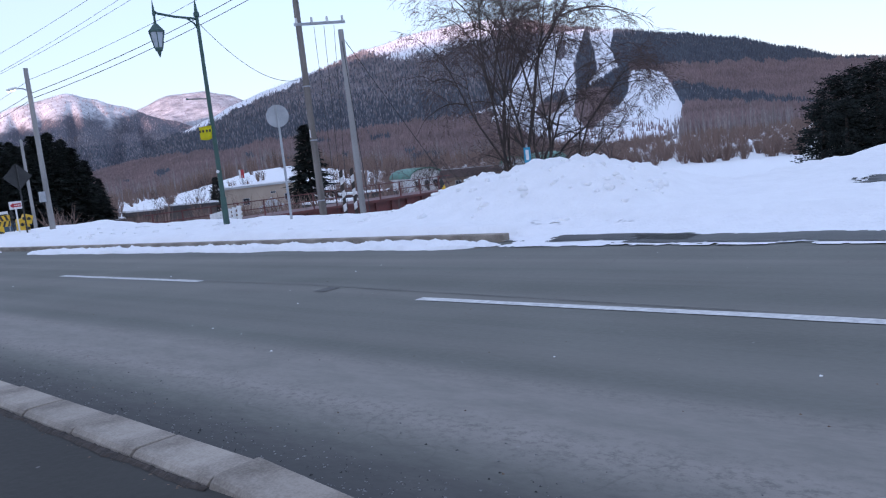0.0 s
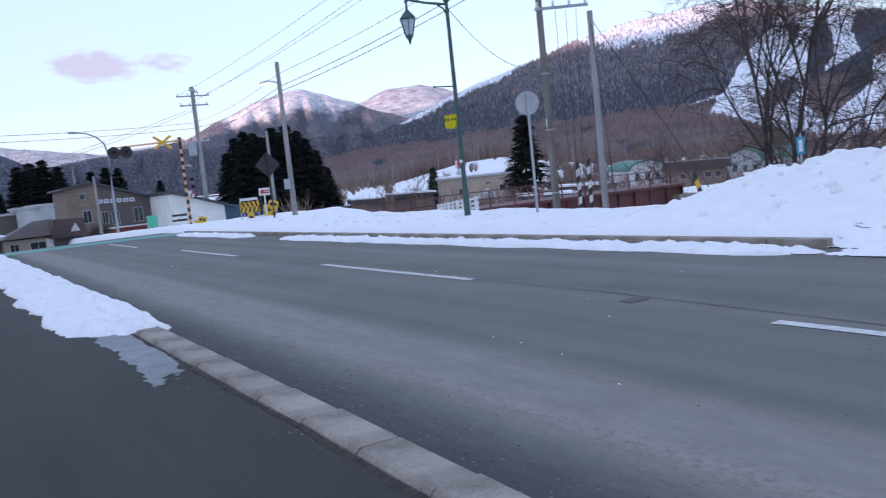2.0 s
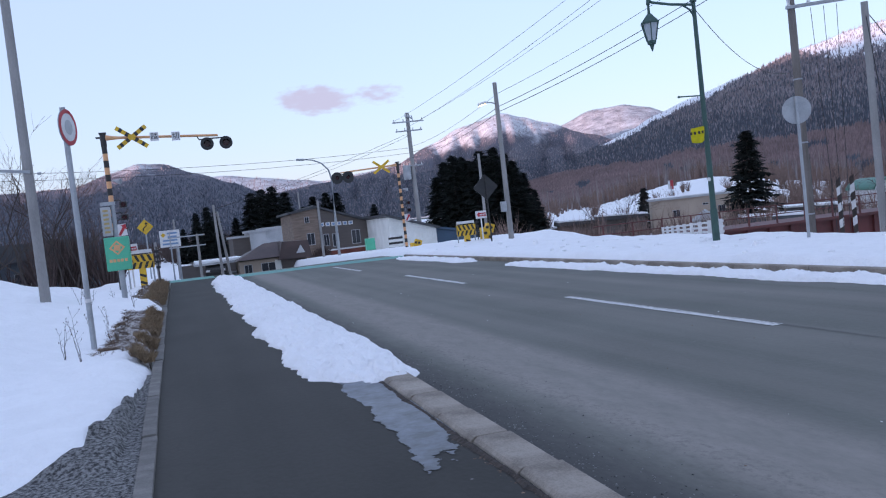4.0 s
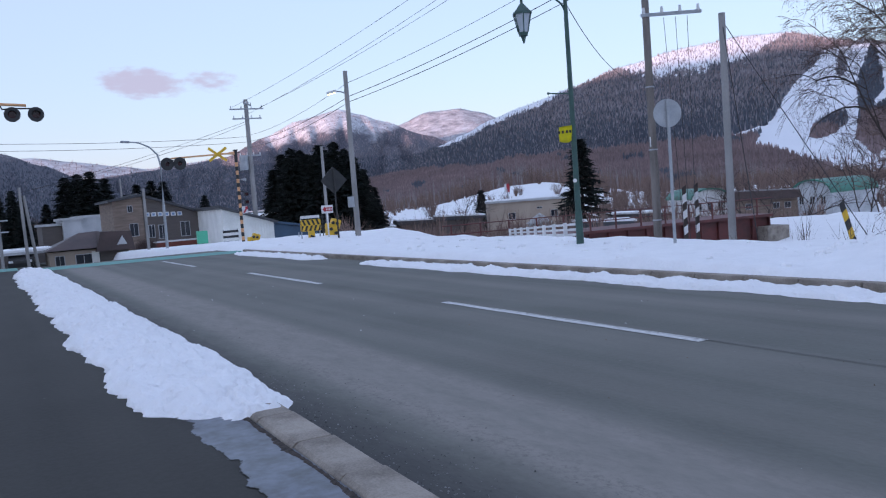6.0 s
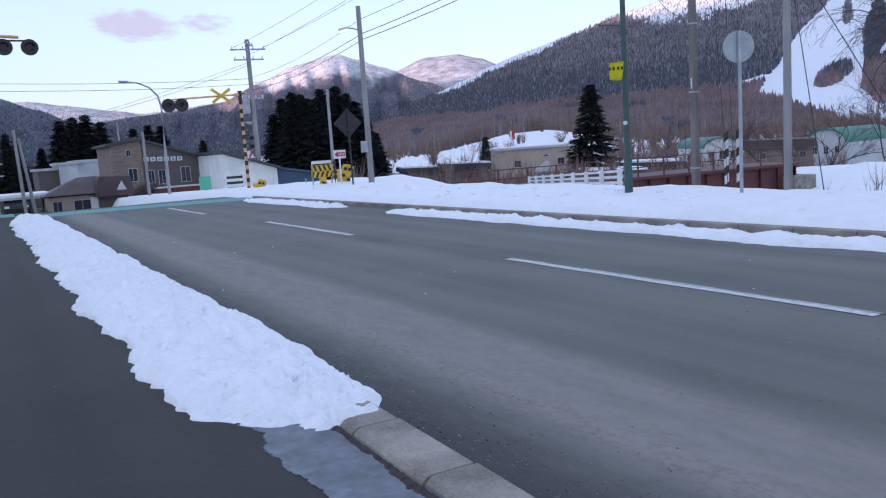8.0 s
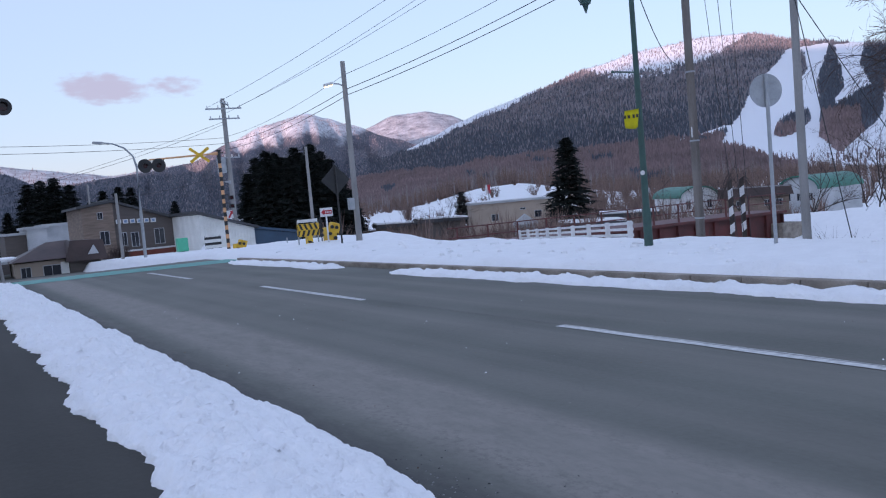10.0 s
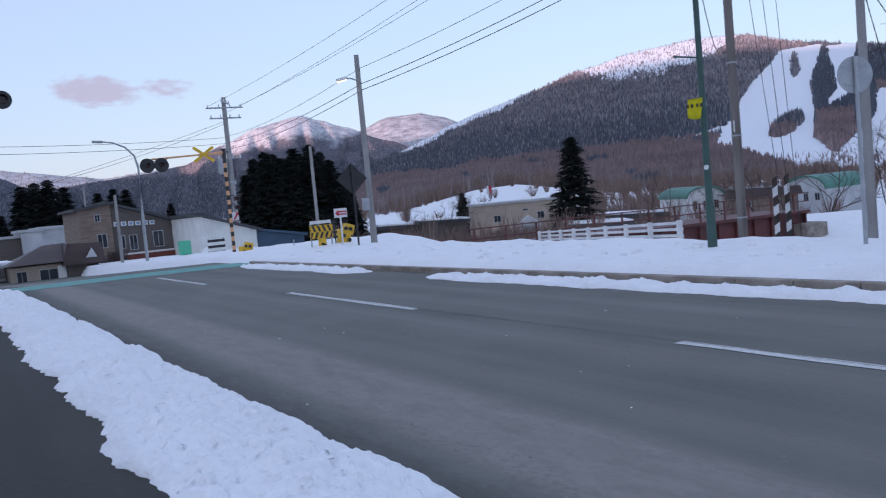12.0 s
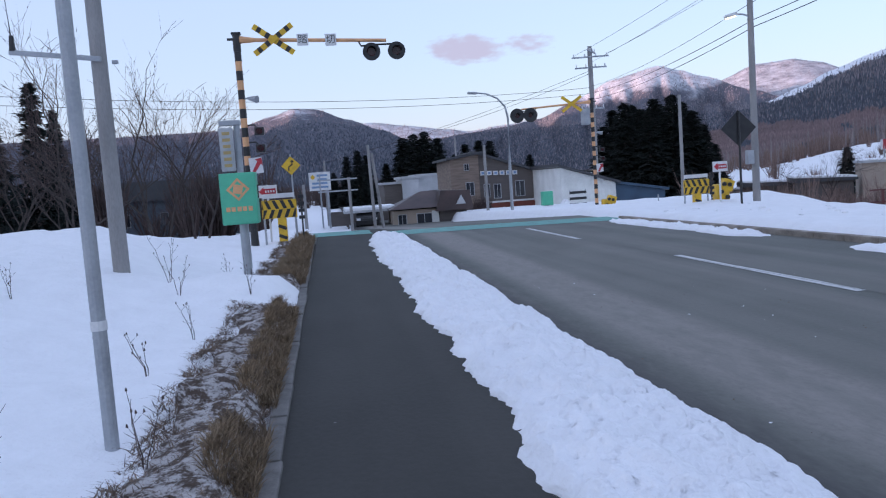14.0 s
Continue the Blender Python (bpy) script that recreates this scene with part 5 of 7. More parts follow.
def billboard(t):
    bm = bmesh.new()
    box(bm, (0, 0, 3.75), (1.65, 0.06, 1.42), bev=0.01)
    d = part("board", bm, M_WHITE, t)
    for k, w in enumerate((0.9, 0.8, 1.3, 1.4)):
        bm = bmesh.new()
        box(bm, (0.2 if k < 2 else 0, -0.035, 4.2 - 0.3 * k), (w * 0.9, 0.01, 0.15))
        part("letter_bar", bm, M_SIGNBLUE, d)
    bm = bmesh.new()
    cone(bm, (-0.52, -0.04, 4.08), (-0.52, -0.032, 4.08), 0.2, 0.2, 4)
    part("symbol", bm, M_YELLOW, d)
    bm = bmesh.new()
    cone(bm, (0.55, 0.08, -0.3), (0.55, 0.08, 4.3), 0.09, 0.09, 10)
    part("post", bm, M_GALV, t)


post_sign("billboard", (-2.05, 70, -1.5), 4.3, 0.06, "white notice board with blue lettering on posts", "sign", billboard)


def hazard_post(loc, h, label, m, tilt=0.0, lean=0.0):
    t = thing("marker_post", loc, label, "marker post", "striped marker posts")
    n = 9
    for i in range(n):
        z0, z1 = h * i / n, h * (i + 1) / n
        o = [(-0.07, z0), (0.07, z0 + 0.1), (0.07, z1 + 0.1), (-0.07, z1)]
        bm = bmesh.new()
        prism(bm, o, "y", -0.03, 0.03)
        part("stripe", bm, m if i % 2 else M_BLACK if m is M_YELLOW else M_BARK, t)
    t.matrix_world = pose(*loc, 0, tilt, lean)


hazard_post((19.9, 20.5, -1.2), 2.5, "white and dark striped marker post by the creek", M_WHITE, 0, -45)
hazard_post((20.5, 20.5, -1.2), 2.55, "white and dark striped marker post by the creek", M_WHITE, 0, -45)
hazard_post((19.0, 13.5, -1.6), 2.3, "leaning yellow and black marker post at the bank", M_YELLOW, -14, -50)
bm = bmesh.new()
cone(bm, (-5.72, 20.5, 0.35), (-5.72, 20.5, 0.72), 0.05, 0.05, 10)
single("snow_peg", bm, M_GALV, "short grey marker peg in the snow", "peg")
bm = bmesh.new()
cone(bm, (15.8, 47.8, -0.9), (15.8, 47.8, 0.1), 0.035, 0.035, 8)
single("snow_peg", bm, M_GALV, "thin steel peg in the snow bank", "peg")


# ---- lamps and poles ----
def lantern_post():
    t = thing("street_lamp", (11.6, 16.5, 0.0), "dark green lamp post with hanging lantern in a snow bank", "street lamp")
    bm = bmesh.new()
    cone(bm, (0, 0, -0.4), (0, 0, 1.0), 0.1, 0.09, 16)
    cone(bm, (0, 0, 1.0), (0, 0, 6.45), 0.075, 0.05, 16)
    cone(bm, (0, 0, 6.45), (0, 0, 6.85), 0.06, 0.01, 12)
    cone(bm, (0, 0, 6.35), (0, 0, 6.46), 0.085, 0.085, 12)
    part("post", bm, M_GREENPOST, t)
    bm = bmesh.new()
    tube(bm, [(0, 0, 6.28), (-0.7, 0, 6.3), (-1.25, 0, 6.36), (-1.36, 0, 6.42)], 0.035, 8)
    tube(bm, [(0, 0, 5.95), (-0.12, 0, 6.15), (-0.35, 0, 6.28), (-0.5, 0, 6.3)], 0.025, 8)
    cone(bm, (-1.36, 0, 6.3), (-1.36, 0, 6.72), 0.05, 0.008, 10)
    cone(bm, (-1.36, 0, 6.05), (-1.36, 0, 6.3), 0.035, 0.03, 10)
    part("bracket", bm, M_GREENPOST, t)
    bm = bmesh.new()
    cone(bm, (-1.36, 0, 5.86), (-1.36, 0, 6.08), 0.24, 0.05, 6)
    cone(bm, (-1.36, 0, 5.82), (-1.36, 0, 5.87), 0.25, 0.25, 6)
    cone(bm, (-1.36, 0, 5.32), (-1.36, 0, 5.4), 0.11, 0.13, 6)
    cone(bm, (-1.36, 0, 5.14), (-1.36, 0, 5.32), 0.012, 0.07, 8)
    for k in range(6):
        q = 2 * math.pi * k / 6
        tube(bm, [(-1.36 + 0.125 * math.cos(q), 0.125 * math.sin(q), 5.4), (-1.36 + 0.225 * math.cos(q), 0.225 * math.sin(q), 5.83)], 0.014, 5)
    lan = part("lantern", bm, M_GREENPOST, t, "six-sided green lantern")
    bm = bmesh.new()
    cone(bm, (-1.36, 0, 5.4), (-1.36, 0, 5.82), 0.11, 0.205, 6)
    part("glass", bm, M_GLASSLAMP, lan)
    bm = bmesh.new()
    tube(bm, [(0, 0, 3.95), (-0.72, 0, 3.95)], 0.018, 6)
    cone(bm, (-0.74, 0, 3.95), (-0.7, 0, 3.95), 0.03, 0.03, 8)
    part("banner_rod", bm, M_GREENPOST, t)
    bm = bmesh.new()
    n = 8
    rows = []
    for j in range(n + 1):
        row = []
        for i in range(n + 1):
            u, v = i / n, j / n
            row.append(bm.verts.new((-0.48 + 0.38 * u + 0.03 * v, -0.03 + 0.05 * math.sin(5 * u + 2 * v), 3.12 - 0.36 * v + 0.04 * u - 0.05 * (v > 0.9) * math.sin(3 * u))))
        rows.append(row)
    for j in range(n):
        for i in range(n):
            bm.faces.new((rows[j][i], rows[j][i + 1], rows[j + 1][i + 1], rows[j + 1][i]))
    bmesh.ops.solidify(bm, geom=bm.faces[:], thickness=0.006)
    flag = part("banner", bm, M_FLAG, t, "small wrinkled yellow banner", True)
    for k in range(4):
        bm = bmesh.new()
        u = 0.16 + 0.22 * k
        box(bm, (-0.52 + 0.42 * u, -0.046 + 0.05 * math.sin(5 * u + 0.8), 2.99 + 0.02 * u), (0.06, 0.008, 0.07))
        part("letter_bar", bm, M_BLACK, flag)
    bm = bmesh.new()
    cone(bm, (-0.09, -0.05, 1.78), (-0.075, -0.04, 1.78), 0.05, 0.05, 12)
    part("tag", bm, M_WHITE, t, "small white number tag")


lantern_post()


def utility_pole(loc, h, r0, r1, material, label, arms=(), tilt=(0, 0), group="utility poles"):
    t = thing("utility_pole", loc, label, "utility pole", group)
    bm = bmesh.new()
    cone(bm, (0, 0, -0.8), (0, 0, h), r0, r1, 18)
    part("pole", bm, material, t)
    for z, x0, x1, rz in arms:
        bm = bmesh.new()
        rot = Matrix.Rotation(radians(rz), 3, "Z")
        box(bm, rot @ Vector(((x0 + x1) / 2, -0.12, z)), (x1 - x0, 0.1, 0.11), rot, bev=0.01)
        arm = part("crossarm", bm, M_GALV, t)
        for k in range(4):
            bm = bmesh.new()
            x = x0 + (x1 - x0) * (0.05 + 0.3 * k)
            p = rot @ Vector((x, -0.12, z))
            cone(bm, p + Vector((0, 0, 0.04)), p + Vector((0, 0, 0.26)), 0.06, 0.04, 8)
            part("insulator", bm, M_WHITE, arm, "white porcelain insulator")
    t.matrix_world = pose(*loc, tilt[0], tilt[1], 0)
    return t


wood = utility_pole((19.38, 21.33, -1.9), 15.0, 0.15, 0.11, M_WOOD, "tall weathered utility pole with cable duct and crossarm", [(9.3, -0.2, 1.9, -32), (14.4, -1.0, 1.0, -32)])
bm = bmesh.new()
tube(bm, [(0.18, 0.03, 0.0), (0.18, 0.03, 4.2)], 0.045, 8)
part("cable_duct", bm, M_BLACK, wood, "black cable duct")
for z in (2.1, 4.6, 6.8):
    bm = bmesh.new()
    cone(bm, (0, 0, z), (0, 0, z + 0.05), 0.158, 0.156, 18)
    part("steel_band", bm, M_GALV, wood)
bm = bmesh.new()
box(bm, (-0.2, -0.08, 4.9), (0.04, 0.02, 0.34))
part("tag", bm, M_WHITE, wood, "white tag")
utility_pole((16.75, 16.0, -1.9), 8.0, 0.115, 0.09, M_CONC, "grey concrete utility pole standing behind the snow bank")
pole3 = utility_pole((13.9, 34.85, -0.05), 7.8, 0.14, 0.1, M_CONC, "concrete utility pole with a lit yellow street light", [])
bm = bmesh.new()
tube(bm, [(0, 0, 6.75), (-0.3, -0.02, 6.85), (-0.55, -0.05, 6.85)], 0.03, 8)
part("lamp_arm", bm, M_GALV, pole3)
bm = bmesh.new()
box(bm, (-0.78, -0.06, 6.82), (0.44, 0.24, 0.13), Matrix.Rotation(radians(-14), 3, "Y"), bev=0.05)
lamp_head = part("lamp_head", bm, M_CREAM, pole3, "pale lamp head")
M_LIT = bpy.data.materials.new("lit_lamp_glass")
M_LIT.use_nodes = True
M_LIT.node_tree.nodes["Principled BSDF"].inputs["Emission Color"].default_value = (1.0, 0.62, 0.2, 1)
M_LIT.node_tree.nodes["Principled BSDF"].inputs["Emission Strength"].default_value = 1.5
bm = bmesh.new()
box(bm, (-0.8, -0.06, 6.74), (0.34, 0.18, 0.05), Matrix.Rotation(radians(-14), 3, "Y"), bev=0.01)
part("lamp_glass", bm, M_LIT, lamp_head, "glowing amber lamp glass")
bm = bmesh.new()
box(bm, (-0.25, -0.05, 1.75), (0.26, 0.2, 0.5), bev=0.02)
part("meter_box", bm, M_GALV, pole3)
utility_pole((21.6, 57, -1.6), 7.7, 0.13, 0.1, M_CONC, "plain concrete pole in front of dark conifers")
pole4 = utility_pole((19.1, 66.6, -1.6), 12.6, 0.22, 0.17, M_CONC, "utility pole with crossarms and transformer beyond the crossing", [(12.2, -1.0, 1.0, 55), (11.8, -1.4, 1.4, -10), (11.0, -1.2, 1.2, -10), (7.9, -0.9, 0.9, -10)])
bm = bmesh.new()
cone(bm, (-0.6, 0, 6.7), (-0.6, 0, 7.9), 0.36, 0.36, 16)
part("transformer", bm, M_GALV, pole4, "grey pole transformer")
left_pole = utility_pole((-4.76, 20.5, 0.3), 10.5, 0.125, 0.095, M_CONC, "tall grey concrete pole in the snow beside the path", [])
bm = bmesh.new()
box(bm, (-0.55, -0.16, 3.55), (1.25, 0.06, 0.07), Matrix.Rotation(radians(7), 3, "Y"), bev=0.01)
cone(bm, (0.22, -0.16, 3.42), (0.3, -0.16, 3.42), 0.03, 0.03, 8)
part("crossarm", bm, M_GALV, left_pole)
bm = bmesh.new()
cone(bm, (-1.12, -0.16, 3.64), (-1.12, -0.16, 3.86), 0.05, 0.03, 8)
tube(bm, [(-1.12, -0.16, 3.8), (-1.16, -0.16, 4.6), (-1.0, -0.1, 5.8), (-0.3, 0, 7.4)], 0.012, 5)
part("insulator", bm, M_WIRE, left_pole)
for x, y, h, tilt in ((9.05, 60, 5.0, 0), (1.4, 60, 5.5, -1), (1.98, 60.4, 5.0, -5), (-0.1, 60, 3.5, 0), (-1.6, 75, 5.2, 0), (13.0, 95, 7.5, 0), (-3.0, 58, 3.2, 0)):
    utility_pole((x, y, -1.2), h, 0.11, 0.09, M_CONC, "slim concrete pole beyond the crossing", tilt=(0, tilt))
bm = bmesh.new()
for z in (2.2, 1.45):
    box(bm, (-0.85, 60.0, z), (2.6, 0.08, 0.09))
single("pole_beam", bm, M_GALV, "pair of steel beams between slim poles", "beam")

arch = thing("street_lamp", (8.1, 49, -0.9), "grey steel street light with curved arm beyond the crossing", "street lamp")
bm = bmesh.new()
tube(bm, [(0, 0, -0.3), (0.02, 0, 3.0), (0.08, 0, 5.6), (-0.05, 0, 6.2), (-0.45, 0, 6.65), (-1.0, 0, 6.9), (-1.55, 0, 6.98)], [0.09, 0.08, 0.06, 0.05, 0.045, 0.04, 0.035], 10)
part("post", bm, M_GALV, arch)
bm = bmesh.new()
box(bm, (-1.75, 0, 6.98), (0.5, 0.24, 0.12), Matrix.Rotation(radians(4), 3, "Y"), bev=0.04)
part("lamp_head", bm, M_GALV, arch)


# ---- cables ----
def cable(a, b, sag, r, label="thin black overhead cable", n=24):
    a, b = Vector(a), Vector(b)
    bm = bmesh.new()
    tube(bm, [a + (b - a) * (i / n) - Vector((0, 0, sag * 4 * (i / n) * (1 - i / n))) for i in range(n + 1)], r, 4)
    single("overhead_cable", bm, M_WIRE, label, "cable", "overhead cables")


for k, dx in enumerate((-1.2, 0.2, 1.2)):
    cable((19.1 + dx, 66.6, 10.35 - 0.5 * (k == 1)), (19.2 + dx * 0.8, 21.5, 12.7), 0.5, 0.012)
    cable((19.2 + dx * 0.8, 21.5, 12.7), (21 + dx * 0.8, -24, 12.6), 0.5, 0.012)
for k, (dx, z) in enumerate(((0.05, 7.2), (0.12, 6.6), (0.12, 6.35))):
    cable((19.1, 66.6, 8.0 - 0.5 * k), (13.9 + dx, 34.85, z), 0.35, 0.015 if k else 0.01)
    cable((13.9 + dx, 34.85, z), (19.1, 21.5, 9.9 - 0.35 * k + 0.4 * (k == 0)), 0.25, 0.015 if k else 0.01)
    cable((19.2, 21.5, 9.9 - 0.35 * k), (21.0, -24, 9.8 - 0.35 * k), 0.45, 0.014)
cable((11.6, 16.5, 6.2), (19.1, 21.5, 5.2), 0.55, 0.011)
for k in range(3):
    cable((19.9 + 0.35 * k, 21.0 - 0.22 * k, 7.3), (18.1 + 0.12 * k, 18.9 - 0.1 * k, -1.6), 0.0, 0.009, "drop wire from the crossarm")
cable((16.75, 16.0, 5.9), (14.9, 13.6, -1.2), 0.0, 0.012, "steel stay wire of the pole")
cable((16.75, 16.0, 5.9), (20.0, 13.5, -1.2), 0.0, 0.012, "steel stay wire of the pole")
for k, z in enumerate((7.0, 6.55)):
    cable((-70, 52, z + 2.2), (-20, 50, z + 0.6), 0.5, 0.014)
    cable((-20, 50, z + 0.6), (19.0, 66.6, z + 0.9), 0.7, 0.014)
cable((19.1, 66.6, 9.0), (1.4, 60.0, 4.0), 0.4, 0.012)
cable((19.1, 66.6, 5.2), (9.05, 60, 3.5), 0.3, 0.012)
cable((19.1, 66.6, 9.2), (-1.6, 75, 3.8), 0.4, 0.012)


# ---- buildings ----
def window(parent, x, y, z, w, h, frame=0.045):
    bm = bmesh.new()
    for dx, dz, sx, sz in ((0, h / 2, w + frame, frame), (0, -h / 2, w + frame, frame), (-w / 2, 0, frame, h), (w / 2, 0, frame, h), (0, 0, frame * 0.6, h)):
        box(bm, (x + dx, y - 0.03, z + dz), (sx, 0.07, sz))
    wd = part("window", bm, M_PALE, parent)
    bm = bmesh.new()
    box(bm, (x, y - 0.012, z), (w, 0.02, h))
    part("pane", bm, M_PANE, wd)


def shed_block(t, x0, x1, y0, y1, z0, za, zb, wall, roof, over=0.35, ribs=0):
    """A block with a roof that slopes from za at x0 to zb at x1."""
    bm = bmesh.new()
    prism(bm, [(x0, z0), (x1, z0), (x1, zb), (x0, za)], "y", y0, y1)
    w = part("wall", bm, wall, t)
    if ribs:
        bm = bmesh.new()
        n = int((x1 - x0) / ribs)
        for i in range(n):
            x = x0 + (i + 0.5) * ribs
            zt = za + (zb - za) * (x - x0) / (x1 - x0)
            box(bm, (x, y0 - 0.02, (z0 + zt) / 2), (ribs * 0.45, 0.05, zt - z0))
        rb = part("cladding", bm, wall, w)
        tagged(rb, kind="stuff")
    bm = bmesh.new()
    s = (zb - za) / (x1 - x0)
    prism(bm, [(x0 - over, za - s * over + 0.02), (x1 + over, zb + s * over + 0.02), (x1 + over, zb + s * over + 0.22), (x0 - over, za - s * over + 0.22)], "y", y0 - over, y1 + over)
    part("roof", bm, roof, t)


def building(name, label, loc=(0, 0, 0), rz=0.0, category="house"):
    return thing(name, loc, label, category, rz=rz)


h = building("house", "two-storey brown house with a sloping dark roof")
# browner left siding is also lighter: light on that side wall, put into colour
shed_block(h, 8.9, 11.35, 74, 82, -4, 3.3, 3.62, M_BROWN, M_ROOF)
shed_block(h, 11.36, 17.0, 74.2, 82, -4, 3.6, 1.6, M_TAUPE, M_ROOF)
bm = bmesh.new()
box(bm, (14.2, 74.12, -1.35), (5.6, 0.16, 1.5))
part("brick_base", bm, M_BRICKRED, h)
bm = bmesh.new()
box(bm, (14.2, 74.1, -0.51), (5.7, 0.22, 0.14))
part("ledge", bm, M_WHITE, h)
for k in range(6):
    bm = bmesh.new()
    box(bm, (11.7 + 0.56 * k, 74.1, 2.0 - 0.02 * k), (0.42, 0.06, 0.36))
    sp = part("sign_panel", bm, M_WHITE, h, "white sign panel")
    bm = bmesh.new()
    box(bm, (11.7 + 0.56 * k, 74.06, 2.0 - 0.02 * k), (0.22, 0.03, 0.2))
    part("lettering", bm, M_SIGNBLUE, sp)
for x, z, w, hh in ((10.3, 2.6, 0.4, 0.55), (10.5, 0.75, 0.7, 1.1), (12.9, 0.4, 0.6, 1.2), (14.9, 0.5, 0.8, 1.3), (12.0, 0.5, 0.5, 1.1)):
    window(h, x, 74.0 if x < 11.3 else 74.2, z, w, hh)
sh = building("warehouse", "cream corrugated shed with a sloping roof and blue annex", category="building")
shed_block(sh, 16.1, 20.4, 66, 78, -4, 1.95, 0.55, M_CREAM, M_ROOF, 0.3, 0.24)
shed_block(sh, 20.45, 24.6, 66.5, 78, -4, 0.45, -0.3, M_BLUEROOF, M_BLUEROOF, 0.25)
bm = bmesh.new()
prism(bm, [(15.3, -1.4), (16.9, -1.4), (16.6, -0.7), (16.2, -0.4)], "y", 65.2, 65.9)
part("snow_slide", bm, M_SNOW, sh, "snow slid from the roof")
sm = building("house", "low beige house with brown hip roof and dark porch")
bm = bmesh.new()
box(bm, (4.6, 66, -2.2), (3.3, 4, 3.8))
part("wall", bm, M_BEIGE, sm)
bm = bmesh.new()
for v in [[(2.7, 63.6, -0.2), (6.6, 63.6, -0.2), (6.6, 68.4, -0.2), (2.7, 68.4, -0.2), (5.2, 66, 0.95), (6.6, 66, 1.0)]]:
    q = [bm.verts.new(p) for p in v]
    for f in ((0, 1, 5, 4), (1, 2, 5), (2, 3, 4, 5), (3, 0, 4), (3, 2, 1, 0)):
        bm.faces.new([q[i] for i in f])
part("roof", bm, M_BROWNROOF, sm)
bm = bmesh.new()
box(bm, (7.3, 65.5, -1.9), (2.0, 3.2, 4.6))
part("porch_wall", bm, M_TAUPE, sm)
bm = bmesh.new()
prism(bm, [(6.0, -0.5), (8.7, -0.5), (8.5, 0.85), (6.4, 0.95)], "y", 63.4, 67.4)
part("porch_roof", bm, M_BROWNROOF, sm)
bm = bmesh.new()
prism(bm, [(7.45, -0.1), (8.15, -0.1), (7.85, 0.55)], "y", 63.3, 63.38)
part("gable_ornament", bm, M_PALE, sm)
for x, w in ((3.6, 0.6), (5.2, 1.1)):
    window(sm, x, 64.0, -1.0, w, 0.8)
bm = bmesh.new()
box(bm, (6.0, 63.95, -1.2), (0.5, 0.08, 1.5))
part("door", bm, M_CREAM, sm)
wb = building("building", "pale flat-roofed two-storey building", category="building")
for x0, x1, y0, zt, m in ((4.65, 6.6, 94, 1.6, M_SIGNBLUE), (6.6, 8.4, 93, 2.1, M_PALE), (8.4, 13.5, 94, 2.25, M_PALE)):
    bm = bmesh.new()
    box(bm, ((x0 + x1) / 2, y0 + 4, (zt - 4) / 2), (x1 - x0, 8, zt + 4))
    part("wall", bm, m if m is not M_SIGNBLUE else M_TAUPE, wb)
    bm = bmesh.new()
    box(bm, ((x0 + x1) / 2, y0 + 4, zt + 0.12), (x1 - x0 + 0.4, 8.4, 0.26))
    part("roof", bm, M_PALE, wb)
window(wb, 9.3, 94, -0.4, 0.6, 0.9)
window(wb, 11.6, 94, 0.2, 0.5, 0.6)

port = building("carport", "low carport with snow on its roof", category="carport")
for x in (-0.2, 3.2):
    for y in (66.5, 70):
        bm = bmesh.new()
        box(bm, (x, y, -1.6), (0.12, 0.12, 2.6))
        part("post", bm, M_TAUPE, port)
bm = bmesh.new()
box(bm, (1.5, 68.2, -0.22), (3.9, 4.4, 0.16))
part("roof", bm, M_PALE, port)
bm = bmesh.new()
box(bm, (1.5, 68.2, -0.02), (3.8, 4.3, 0.24), bev=0.08)
part("snow_cover", bm, M_SNOW, port, "thick snow on the roof")
bm = bmesh.new()
box(bm, (1.5, 72.5, -2.0), (6, 0.3, 3.4))
part("rear_wall", bm, M_TAUPE, port)


def car(loc, rz, label):
    t = thing("car", loc, label, "car", rz=rz)
    bm = bmesh.new()
    prism(bm, [(-1.9, 0.35), (1.95, 0.35), (2.0, 0.75), (1.9, 0.95), (1.15, 1.05), (0.55, 1.62), (-1.7, 1.66), (-1.95, 1.0)], "y", -0.8, 0.8)
    bmesh.ops.bevel(bm, geom=bm.edges[:], offset=0.06, segments=2, affect="EDGES")
    part("body", bm, M_BLACK, t)
    bm = bmesh.new()
    prism(bm, [(0.98, 1.12), (0.55, 1.54), (-1.6, 1.58), (-1.75, 1.1)], "y", -0.815, 0.815)
    part("side_window", bm, M_PANE, t)
    for x in (-1.25, 1.3):
        for y in (-0.72, 0.72):
            bm = bmesh.new()
            cone(bm, (x, y - 0.1, 0.33), (x, y + 0.1, 0.33), 0.33, 0.33, 20)
            w = part("wheel", bm, M_BLACK, t)
            bm = bmesh.new()
            cone(bm, (x, y - 0.11, 0.33), (x, y + 0.11, 0.33), 0.19, 0.19, 16)
            part("rim", bm, M_GALV, w)
    for y in (-0.6, 0.6):
        bm = bmesh.new()
        box(bm, (1.97, y, 0.8), (0.08, 0.3, 0.16), bev=0.02)
        part("headlight", bm, M_WHITE, t)


car((1.3, 67.2, -1.55), -95, "dark parked car under a snowy carport")


def place(az, dist, eye=(-1.5, 4.0)):
    return eye[0] + dist * math.sin(radians(az)), eye[1] + dist * math.cos(radians(az))


